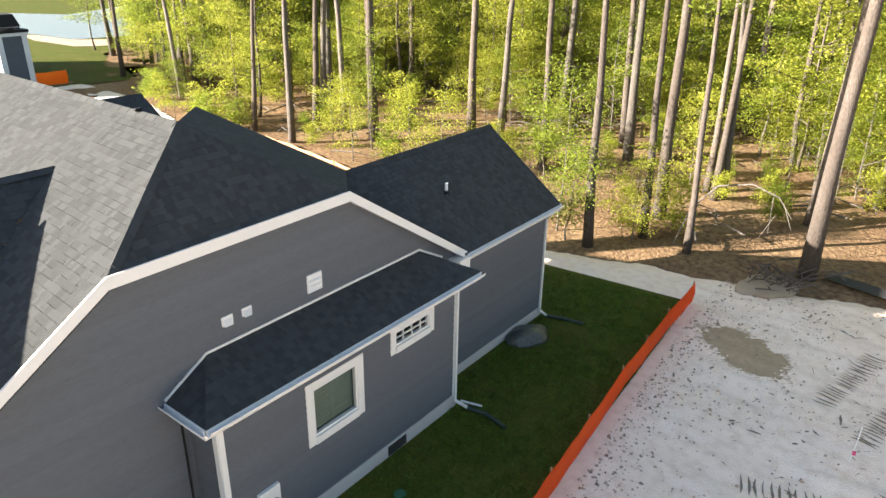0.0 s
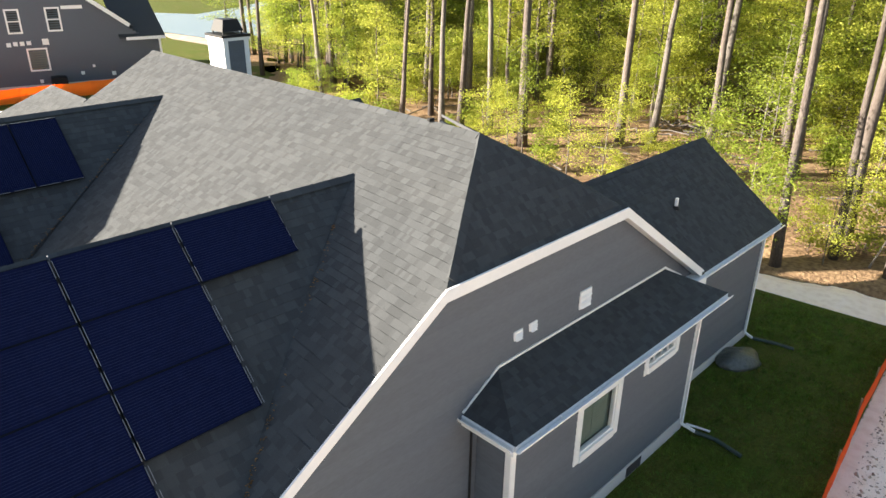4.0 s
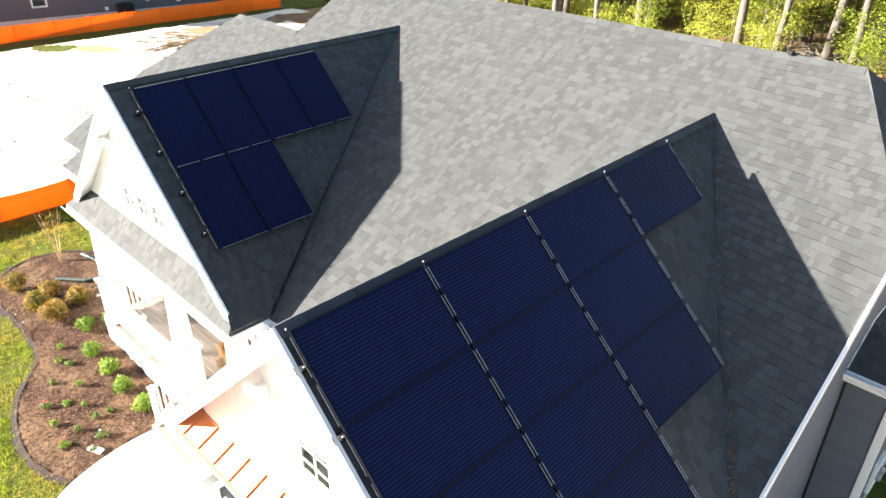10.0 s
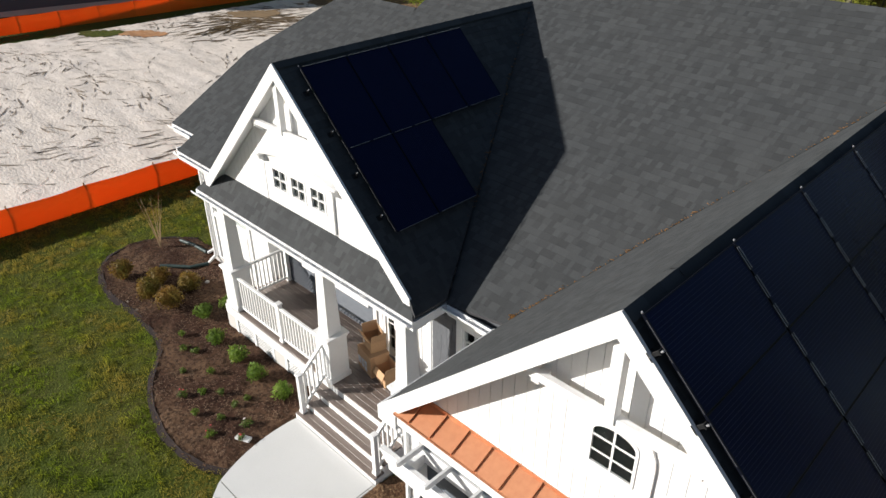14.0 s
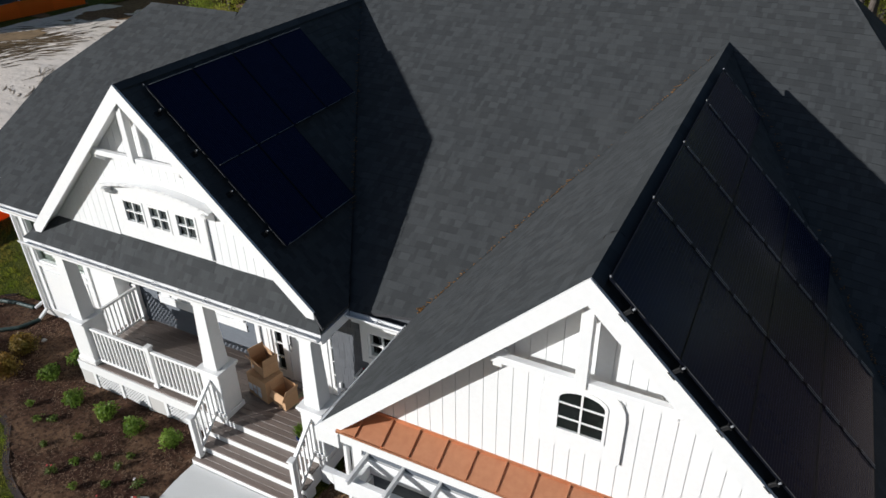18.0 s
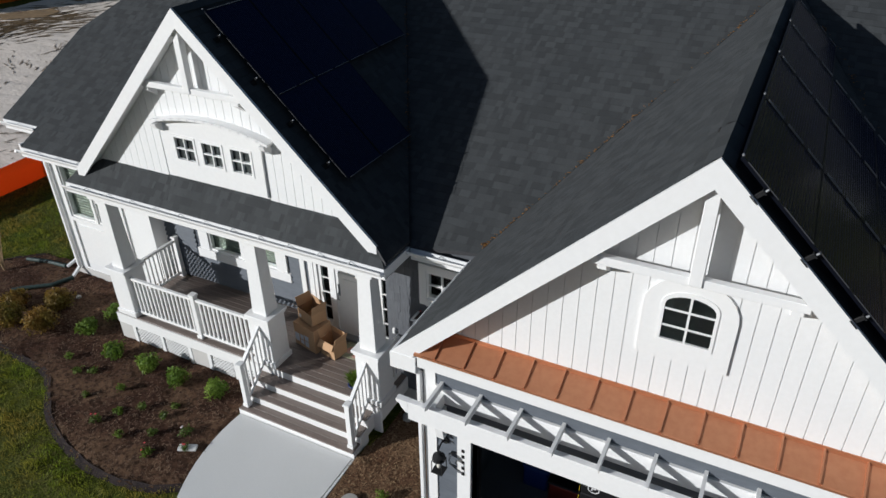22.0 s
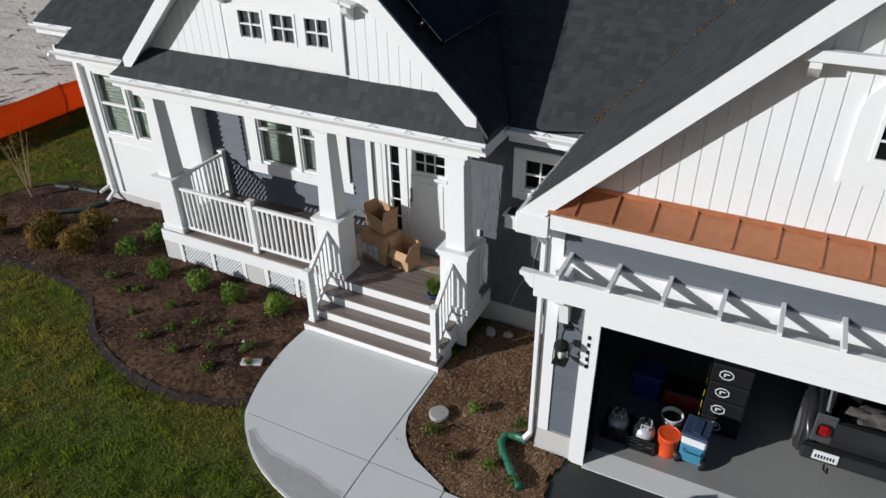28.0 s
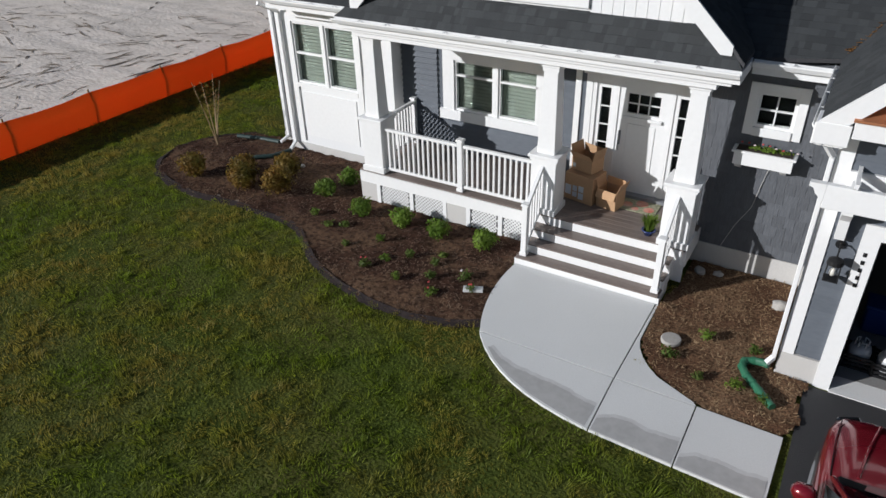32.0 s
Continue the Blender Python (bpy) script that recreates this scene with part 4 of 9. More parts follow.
eave(-28.6, -27.4, -0.88, main_left(0, -0.88), "white eave board at the left corner")
eave(-27.4, pl, -1.4, main_left(0, -1.4), "white eave board over the left bay")
trim("eave_step", box(-27.46, -27.4, -1.4, -0.88, main_left(0, -1.4) - 0.24, main_left(0, -1.3)), "white stepped eave end")
eave(pr + 0.02, gl, -1.4, main_left(0, -1.4), "white eave board in the recess beside the porch")
gutter("gutter_porch", (pl, -2.21, 3.86), (pr, -2.21, 3.86), (0, -1), "white gutter along the porch eave")
trim("porch_fascia", box(pl, pr, -2.21, -2.17, 3.66, 3.85), "white fascia of the porch roof")
trim("porch_soffit", box(pl, pr, -2.17, -1.9, 3.648, 3.672), "white soffit of the porch roof")
trim("porch_end_fascia", join(box(pr - 0.03, pr, -2.17, -1.4, 3.66, 3.84), box(pl, pl + 0.03, -2.17, -1.4, 3.66, 3.84)), "white end fascia of the porch roof")
trim("porch_beam", join(join(box(-24.6, -17.95, -2.1, -1.88, 3.5, 3.65, 0.008), box(-24.6, -24.36, -1.88, -0.1, 3.5, 3.65)), box(-18.19, -17.95, -1.88, -1.15, 3.5, 3.65)), "white boxed porch beam on the columns")
gutter("gutter_garage_left", (gl + 0.075, GY + 0.1, GEAVE - 0.05), (gl + 0.075, -1.4, GEAVE - 0.05), (-1, 0), "white gutter on the garage eave above the walk")
trim("garage_left_fascia", box(gl, gl + 0.03, GY, -1.24, 3.66, 3.9), "white fascia of the garage eave")
trim("garage_left_soffit", box(gl, -16.15, GY, -1.24, 3.66, 3.685), "white soffit of the garage eave")
gutter("gutter_bump_out", (-8.62, 4.5, 3.83), (-8.62, 12.25, 3.83), (1, 0), "white gutter on the bump-out eave")
trim("bump_fascia", box(-8.65, -8.62, 4.5, 12.25, 3.64, 3.81), "white fascia of the bump-out roof")
trim("bump_soffit", box(-9.0, -8.65, 4.5, 12.25, 3.64, 3.665), "white soffit of the bump-out roof")
trim("bump_end_fascia", join(box(-9.8, -8.62, 4.47, 4.5, 3.64, 3.83), box(-9.8, -8.62, 12.22, 12.25, 3.64, 3.81)), "white end fascia of the bump-out roof")
gutter("gutter_bump_end", (-9.8, 4.5, 3.84), (-8.62, 4.5, 3.84), (0, -1), "white gutter on the bump-out end")
trim("bump_flashing", join(join(beam((-9.785, 5.4, 4.4), (-9.785, 11.3, 4.4), 0.03, 0.05), beam((-9.785, 4.5, 3.88), (-9.785, 5.4, 4.4), 0.03, 0.05)), beam((-9.785, 11.3, 4.4), (-9.785, 12.2, 3.9), 0.03, 0.05)), "white flashing strip where the lean-to roof meets the wall")
gutter("gutter_wing", (-9.53, 12.95, 3.8), (-9.53, 17.75, 3.8), (1, 0), "white gutter on the wing eave")
trim("wing_fascia", box(-9.56, -9.53, 12.95, 17.75, 3.6, 3.8), "white fascia of the back wing")
trim("wing_soffit", box(-9.8, -9.56, 12.9, 17.75, 3.6, 3.625), "white soffit of the back wing")
trim("wing_verge", beam((WX, 17.73, WZ - 0.13), (-9.53, 17.73, 3.7), 0.05, 0.2), "white verge board at the wing end")
for x, y, z0, z1, tag in ((BW, 4.9, 0.36, 3.64, "corner_board"), (BW, 11.8, 0.36, 3.64, "corner_board"), (-9.8, 17.45, 0.3, 3.6, "corner_board")):
    s = 1 if y > 5 else -1
    trim(tag, join(box(x - 0.1, x + 0.028, y - 0.01 if s < 0 else y - 0.02, y + 0.028 * s if s > 0 else y - 0.03, z0, z1), box(x, x + 0.028, min(y, y - 0.12 * s), max(y, y - 0.12 * s), z0, z1)), "white corner board")
trim("corner_board_garage", join(box(-16.18, -16.0, -3.635, -3.6, 0.42, 3.75), box(-16.185, -16.15, -3.6, -3.48, 0.42, 3.75)), "white corner board at the garage")
trim("corner_board_garage_right", box(-9.95, -9.77, -3.635, -3.6, 0.42, 3.75), "white corner board at the garage")
trim("corner_board_left", join(box(-28.43, -28.3, -0.39, -0.36, 0.22, 3.75), box(-27.9, -27.82, BAY - 0.03, BAY, 0.22, 3.5)), "white corner board at the left end")
downspout("downspout_left_corner", [(-28.3, -0.8, 3.9), (-28.3, -0.42, 3.6), (-28.3, -0.42, 0.15), (-28.3, -0.75, 0.08)])
downspout("downspout_bay", [(-27.75, -1.35, 3.65), (-27.75, BAY - 0.06, 3.35), (-27.75, BAY - 0.06, 0.25), (-27.7, BAY - 0.35, 0.12)])
downspout("downspout_garage", [(-16.4, -3.85, 3.75), (-16.23, -3.66, 3.45), (-16.23, -3.66, 0.3), (-16.3, -3.72, 0.2)])
downspout("downspout_bump", [(-8.7, 11.75, 3.72), (-8.94, 11.75, 3.4), (-8.94, 11.75, 0.2), (-8.6, 11.85, 0.08)])
downspout("downspout_wing", [(-9.5, 17.35, 3.65), (-9.74, 17.35, 3.4), (-9.74, 17.35, 0.2), (-9.5, 17.4, 0.08)])

# front gable verge boards, trusses and brackets


def gable_front(cx, half, eave_z, ridge_z, yf, yw, tag):
    s = (ridge_z - eave_z) / half
    for side in (-1, 1):
        a, b = (cx + side * (half + 0.03), eave_z - 0.03), (cx, ridge_z - 0.0)
        w = 0.28
        pts = [(a[0], yf, a[1] + 0.02), (b[0], yf, b[1] + 0.02), (b[0], yf, b[1] - w), (a[0] - side * 0.12, yf, a[1] - w + 0.12 * s), (a[0] - side * 0.12, yf, a[1] - 0.22), (a[0], yf, a[1] - 0.22)]
        trim("verge_board_" + tag, prism(pts, (0, 0.045, 0)), "wide white verge board of the " + tag + " gable")
        trim("gable_soffit_" + tag, prism([(a[0], yf + 0.04, a[1] - 0.2), (b[0], yf + 0.04, b[1] - 0.2), (b[0], yw, b[1] - 0.2), (a[0], yw, a[1] - 0.2)], (0, 0, 0.03)), "white soffit below the gable verge")


gable_front(GX, GW, GEAVE, GR, GY - 0.03, -3.6, "garage")
gable_front(LX, 3.37, LEAVE, LR, LY - 0.03, -1.8, "porch")


def truss(cx, y, yw, z, top, half, tag):
    t = thing("gable_truss", "white timber gable truss with king post and cross beam", "truss", (cx, y, z))
    part("cross_beam", box(cx - half, cx + half, y, y + 0.09, z, z + 0.1, 0.006), WHITE, t)
    king = box(cx - 0.065, cx + 0.065, y - 0.02, y + 0.1, z + 0.02, top, 0.006)
    part("king_post", king, WHITE, t)
    for s in (-1, 1):
        x = cx + s * half * 0.9
        corbel = prism([(x - 0.05, yw, z), (x - 0.05, y + 0.02, z), (x - 0.05, y + 0.02, z - 0.06), (x - 0.05, yw, z - 0.2)], (0.1, 0, 0))
        part("corbel", corbel, WHITE, t)


truss(GX, -3.86, -3.613, 5.93, 7.06, 1.03, "garage")
truss(LX - 0.08, -2.02, -1.813, 6.09, 7.2, 1.08, "porch")

# ---- windows and doors ----


def window(name, axis, a0, a1, z0, z1, at, out, label, casing=0.1, cols=1, rows=1, hung=False, slats=0, sill=True, depth=0.35):
    """A window in an opening of a wall that runs along axis; at: the wall's face, out: the way it faces."""
    def bx(p, q, d0, d1, r, s, bev=0.0, bm=None):
        e0, e1 = sorted((at + out * d0, at + out * d1))
        return box(p, q, e0, e1, r, s, bev, bm) if axis == "x" else box(e0, e1, p, q, r, s, bev, bm)
    w = tagged(new(name), label, "window", kind="structure")
    if casing:
        part("casing", bx(a0 - casing, a0, 0, 0.035, z0 - casing, z1 + casing, 0.004), WHITE, w)
        part("casing", bx(a1, a1 + casing, 0, 0.035, z0 - casing, z1 + casing, 0.004), WHITE, w)
        part("head_casing", bx(a0, a1, 0, 0.037, z1, z1 + casing, 0.004), WHITE, w)
        part("sill" if sill else "casing", bx(a0, a1, 0, 0.06 if sill else 0.035, z0 - casing, z0, 0.004), WHITE, w)
    fr = 0.045
    bm = bx(a0, a0 + fr, -0.08, 0.01, z0, z1)
    bm = bx(a1 - fr, a1, -0.08, 0.01, z0, z1, 0, bm)
    bm = bx(a0 + fr, a1 - fr, -0.08, 0.01, z1 - fr, z1, 0, bm)
    bm = bx(a0 + fr, a1 - fr, -0.08, 0.01, z0, z0 + fr, 0, bm)
    part("sash_frame", bm, WHITE, w)
    if hung:
        part("meeting_rail", bx(a0 + fr, a1 - fr, -0.06, 0.0, (z0 + z1) / 2 - 0.025, (z0 + z1) / 2 + 0.025), WHITE, w)
    for i in range(1, cols):
        x = a0 + (a1 - a0) * i / cols
        part("muntin", bx(x - 0.011, x + 0.011, -0.05, 0.0, z0 + fr, z1 - fr), WHITE, w)
    for i in range(1, rows):
        z = z0 + (z1 - z0) * i / rows
        part("muntin", bx(a0 + fr, a1 - fr, -0.048, -0.002, z - 0.011, z + 0.011), WHITE, w)
    pane = part("pane", bx(a0 + fr, a1 - fr, -0.04, -0.034, z0 + fr, z1 - fr), GLASS, w)
    pane.visible_shadow = False
    if slats:
        n = int((z1 - z0) / 0.075)
        for i in range(n):
            z = z0 + 0.04 + i * 0.075
            part("shutter_slat", bx(a0 + 0.1, a1 - 0.1, -0.11 - 0.012, -0.11 - 0.05, z, z + 0.066), BLIND, w)
        part("shutter_stile", bx(a0 + 0.05, a0 + 0.1, -0.11, -0.15, z0 + 0.03, z1 - 0.03), BLIND, w)
        part("shutter_stile", bx(a1 - 0.1, a1 - 0.05, -0.11, -0.15, z0 + 0.03, z1 - 0.03), BLIND, w)
    # near-black board close behind the pane, painted as the unlit room
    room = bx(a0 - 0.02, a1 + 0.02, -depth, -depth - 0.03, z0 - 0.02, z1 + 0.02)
    part("room_backing", room, UNLIT_DARK, w)
    return w


window("window_1", "y", 7.07, 8.31, 1.92, 3.05, BW, 1, "white-cased side window with closed plantation shutters", 0.18, 1, 1, False, 1)
part("shutter_divider", box(BW - 0.15, BW - 0.11, 7.65, 7.73, 1.96, 3.02), BLIND, bpy.data.objects["window_1"])
window("window_2", "y", 9.52, 10.72, 2.87, 3.24, BW, 1, "narrow white-cased transom window with grille", 0.16, 4, 2)
window("window_3", "x", -23.45, -22.52, 1.64, 2.72, PW, -1, "white double-hung porch window with half-open shutters", 0.0, 1, 1, False, 1)
window("window_4", "x", -22.42, -21.55, 1.64, 2.72, PW, -1, "white double-hung porch window with shutters", 0.0, 1, 1, False, 1)
for a in (-23.45, -22.42):
    part("meeting_rail", box(a + 0.04, a + 0.88, PW - 0.01, PW + 0.05, 2.38, 2.42), WHITE, bpy.data.objects["window_3" if a < -23 else "window_4"])
trim("window_surround", join(join(join(box(-23.72, -23.45, PW - 0.045, PW, 1.5, 2.95), box(-21.55, -21.28, PW - 0.045, PW, 1.5, 2.95)), join(box(-23.45, -21.55, PW - 0.047, PW, 2.72, 2.95), box(-23.8, -21.2, PW - 0.06, PW, 1.42, 1.64))), box(-22.52, -22.42, PW - 0.04, PW, 1.64, 2.72)), "broad white surround of the paired porch windows")
window("window_5", "x", -27.45, -26.6, 1.76, 3.16, BAY, -1, "white double-hung bay window with shutters", 0.0, 1, 1, True, 1)
window("window_6", "x", -26.52, -25.7, 1.76, 3.16, BAY, -1, "white double-hung bay window with shutters", 0.0, 1, 1, True, 1)
trim("bay_panel", join(join(box(-27.58, -27.45, BAY - 0.04, BAY, 0.3, 3.3), box(-25.7, -25.56, BAY - 0.04, BAY, 0.3, 3.3)), join(box(-27.45, -25.7, BAY - 0.042, BAY, 3.16, 3.3), box(-27.45, -25.7, BAY - 0.05, BAY, 1.66, 1.76))), "white panel surround of the bay windows")
trim("bay_panel_lower", join(box(-27.35, -25.8, BAY - 0.02, BAY, 0.45, 1.55), box(-26.6, -26.52, BAY - 0.04, BAY, 1.76, 3.16)), "flat white panel below the bay windows")
window("window_7", "x", -17.46, -16.88, 2.7, 3.27, FW, -1, "small square white-cased window with four panes", 0.14, 2, 2)
# three small gable windows in a white panel with an eyebrow hood
for n, (a, b) in enumerate(((-22.08, -21.56), (-21.45, -20.94), (-20.81, -20.31))):
    window("window_%d" % (8 + n), "x", a, b, 4.72, 5.22, -1.86, -1, "small four-pane white gable window", 0.0, 2, 2, depth=0.05)
gw_holes = [(-22.08, -21.56, 4.72, 5.22), (-21.45, -20.94, 4.72, 5.22), (-20.81, -20.31, 4.72, 5.22)]
gw_cap = [(-22.3, -1.86, 5.38), (-20.1, -1.86, 5.38)] + [(-21.2 + 1.1 * u, -1.86, 5.42 + 0.17 * (1 - u * u)) for u in [1 - k / 6 for k in range(13)]]
trim("gable_window_panel", join(wall_with_holes("x", -22.3, -20.1, 4.4, 5.38, -1.86, -1.8, gw_holes), prism(gw_cap, (0, 0.06, 0))), "flat white panel round the three gable windows")
hood, HX = None, -21.12
for i in range(14):
    p, q = [Vector((HX + 1.28 * u, -1.905, 5.45 + 0.18 * (1 - u * u))) for u in (-1 + i / 7, -1 + (i + 1) / 7)]
    hood = beam(p, q + (q - p) * 0.08, 0.19, 0.045, (0, 0, 1), 0, hood)
trim("eyebrow_hood", hood, "white curved eyebrow hood over the gable windows")
for s in (-1, 1):
    trim("hood_bracket", prism([(HX + s * 1.18 - 0.05, -1.82, 5.42), (HX + s * 1.18 - 0.05, -2.02, 5.42), (HX + s * 1.18 - 0.05, -2.0, 5.35), (HX + s * 1.18 - 0.05, -1.82, 5.22)], (0.1, 0, 0)), "white scroll bracket under the eyebrow hood")

# arched window of the garage gable
arch_w = tagged(new("window_11"), "arched six-pane white window in the garage gable", "window", kind="structure")
AX, A0, A1 = -13.0, 5.07, 5.53


def arch_outline(half, z0, z1, rise, n=12):
    return [(AX - half, z0), (AX + half, z0)] + [(AX + half * math.cos(math.pi * k / n), z1 + rise * math.sin(math.pi * k / n)) for k in range(n + 1)]


def ring(outer, inner, y0, y1):
    bm = None
    n = len(outer)
    for i in range(n):
        j = (i + 1) % n
        bm = prism([(outer[i][0], y0, outer[i][1]), (outer[j][0], y0, outer[j][1]), (inner[j][0], y0, inner[j][1]), (inner[i][0], y0, inner[i][1])], (0, y1 - y0, 0), bm)
    return bm


part("surround", ring(arch_outline(0.48, 4.81, 5.47, 0.42), arch_outline(0.285, A0 - 0.02, A1 + 0.02, 0.16), -3.645, -3.6), WHITE, arch_w)
part("sash_frame", ring(arch_outline(0.29, A0 - 0.025, A1 + 0.02, 0.165), arch_outline(0.255, A0 + 0.015, A1, 0.13), -3.656, -3.6), WHITE, arch_w)
part("pane", prism([(x, -3.637, z) for x, z in arch_outline(0.27, A0, A1, 0.14)], (0, 0.004, 0)), GLASS, arch_w)
part("room_backing", prism([(x, -3.626, z) for x, z in arch_outline(0.28, A0, A1, 0.15)], (0, 0.006, 0)), UNLIT_DARK, arch_w)
part("muntin", box(AX - 0.012, AX + 0.012, -3.652, -3.64, A0, A1 + 0.14), WHITE, arch_w)
for z in (5.26, 5.47):
    part("muntin", box(AX - 0.26, AX + 0.26, -3.65, -3.641, z - 0.011, z + 0.011), WHITE, arch_w)

# front door with side lights
door = tagged(new("door_1"), "white panelled front door with six small lights", "door", kind="structure")
DX0, DX1 = -19.82, -18.9
part("leaf", wall_with_holes("x", DX0, DX1, 0.8, 2.88, DW - 0.01, DW + 0.035, [(DX0 + 0.17, DX1 - 0.17, 2.36, 2.72)]), WHITE, door)
part("lower_panel", box(DX0 + 0.2, DX1 - 0.2, DW - 0.022, DW - 0.01, 0.98, 2.16, 0.008), WHITE, door)
part("shelf_moulding", box(DX0 + 0.1, DX1 - 0.1, DW - 0.06, DW - 0.01, 2.24, 2.3, 0.01), WHITE, door)
for i in (1, 2):
    x = DX0 + 0.17 + (DX1 - DX0 - 0.34) * i / 3
    part("muntin", box(x - 0.011, x + 0.011, DW - 0.008, DW + 0.02, 2.36, 2.72), WHITE, door)
part("muntin", box(DX0 + 0.17, DX1 - 0.17, DW - 0.006, DW + 0.018, 2.53, 2.552), WHITE, door)
part("pane", box(DX0 + 0.17, DX1 - 0.17, DW + 0.02, DW + 0.026, 2.36, 2.72), GLASS, door)
part("room_backing", box(DX0 + 0.1, DX1 - 0.1, DW + 0.1, DW + 0.12, 2.3, 2.8), UNLIT_DARK, door)
handle = part("handle_plate", box(DX0 + 0.05, DX0 + 0.1, DW - 0.025, DW - 0.01, 1.72, 2.0, 0.008), ALU, door, "brushed metal lock plate")
part("lever", tube([(DX0 + 0.075, DW - 0.025, 1.82), (DX0 + 0.075, DW - 0.07, 1.8), (DX0 + 0.075, DW - 0.07, 1.66), (DX0 + 0.075, DW - 0.03, 1.62)], 0.011, 8), ALU, handle)
for k, (a, b) in enumerate(((-20.24, -19.9), (-18.82, -18.5))):
    sl = tagged(new("window_%d" % (12 + k)), "narrow white side light with five panes", "window", kind="structure")
    part("sash_frame", wall_with_holes("x", a, b, 0.8, 2.88, DW - 0.01, DW + 0.05, [(a + 0.08, b - 0.08, 1.0, 2.76)]), WHITE, sl)
    for i in range(1, 5):
        z = 1.0 + 1.76 * i / 5
        part("muntin", box(a + 0.08, b - 0.08, DW - 0.005, DW + 0.02, z - 0.011, z + 0.011), WHITE, sl)
    part("pane", box(a + 0.08, b - 0.08, DW + 0.02, DW + 0.026, 1.0, 2.76), GLASS, sl)
    part("room_backing", box(a + 0.02, b - 0.02, DW + 0.1, DW + 0.12, 0.9, 2.85), UNLIT_DARK, sl)
trim("door_frame", join(join(box(-20.32, -20.24, DW - 0.04, DW + 0.1, 0.76, 2.98), box(-18.5, -18.4, DW - 0.04, DW + 0.1, 0.76, 2.98)), join(box(-20.24, -18.5, DW - 0.04, DW + 0.1, 2.88, 2.98), join(box(-19.9, DX0, DW - 0.03, DW + 0.1, 0.76, 2.88), box(DX1, -18.82, DW - 0.03, DW + 0.1, 0.76, 2.88)))), "white door frame between the side lights")
trim("door_casing", join(join(box(-20.44, -20.32, DW - 0.05, DW, 0.76, 3.12), box(-18.4, -18.27, DW - 0.05, DW, 0.76, 3.12)), box(-20.5, -18.26, DW - 0.055, DW, 2.98, 3.14)), "broad white casing round the front door")
trim("door_threshold", box(-20.3, -18.45, DW - 0.16, DW + 0.05, 0.735, 0.8), "metal and wood door threshold", ALU)
trim("corner_board_door_bay", box(-20.66, -20.55, DW - 0.03, DW + 0.02, 0.76, 3.3), "white corner board of the door bay")
trim("eave_return_garage", join(box(gl - 0.02, -16.11, -3.96, -3.54, 3.69, 3.95, 0.006), box(-9.87, gr + 0.045, -3.972, -3.54, 3.645, 3.99, 0.006)), "white boxed eave return at the garage corner")

# ---- porch ----
DZ, DF, DL, DR = 0.73, -2.12, -24.72, -17.95


def pedestal_column(x, y, label):
    c = thing("porch_column", label, "column", (x, y, DZ), group="porch columns")
    w = 0.24
    part("pedestal", box(x - w, x + w, y - w, y + w, DZ, 1.84, 0.008), WHITE, c)
    part("base_moulding", box(x - w - 0.03, x + w + 0.03, y - w - 0.03, y + w + 0.03, DZ, DZ + 0.12, 0.008), WHITE, c)
    part("pedestal_cap", join(box(x - w - 0.05, x + w + 0.05, y - w - 0.05, y + w + 0.05, 1.84, 1.9, 0.01), box(x - w - 0.02, x + w + 0.02, y - w - 0.02, y + w + 0.02, 1.79, 1.84)), WHITE, c)
    bm = box(x - 0.17, x + 0.17, y - 0.17, y + 0.17, 1.9, 3.42)
    for v in bm.verts:
        if v.co.z > 3:
            v.co.x, v.co.y = x + (v.co.x - x) * 0.74, y + (v.co.y - y) * 0.74
    bmesh.ops.bevel(bm, geom=bm.edges[:], offset=0.006, segments=1, affect="EDGES")
    part("shaft", bm, WHITE, c)
    part("capital", join(box(x - 0.165, x + 0.165, y - 0.165, y + 0.165, 3.44, 3.5, 0.006), box(x - 0.145, x + 0.145, y - 0.145, y + 0.145, 3.37, 3.44)), WHITE, c)
    return c


for x in (-24.36, -20.6, -18.19):
    pedestal_column(x, -1.87, "white tapered porch column on a square pedestal")

deck = thing("porch_deck", "brown composite porch deck with white rim boards", "deck", (-21.3, -1.2, 0))
y = DF
while y < PW - 0.02:
    y1 = min(y + 0.137, PW)
    a1 = DR if y < FW - 0.05 else -18.42
    part("deck_board", box(DL, a1, y, y1 - 0.006, DZ - 0.028, DZ, 0.003), DECK, deck)
    y += 0.137
part("rim_board", box(DL, -20.74, DF - 0.02, DF + 0.02, 0.46, DZ - 0.03), WHITE, deck, "white rim board")
part("rim_board", box(DR - 0.02, DR + 0.02, DF, FW, 0.4, DZ - 0.03), WHITE, deck, "white rim board")
part("rim_board", box(-18.12, DR, DF - 0.02, DF + 0.02, 0.1, DZ - 0.03), WHITE, deck, "white rim board")
# Solid near-black block paints the shade under the boards; no joists built.
part("joist_frame", box(DL + 0.1, DR - 0.1, DF + 0.1, PW - 0.05, 0.48, DZ - 0.03), UNLIT_DARK, deck)
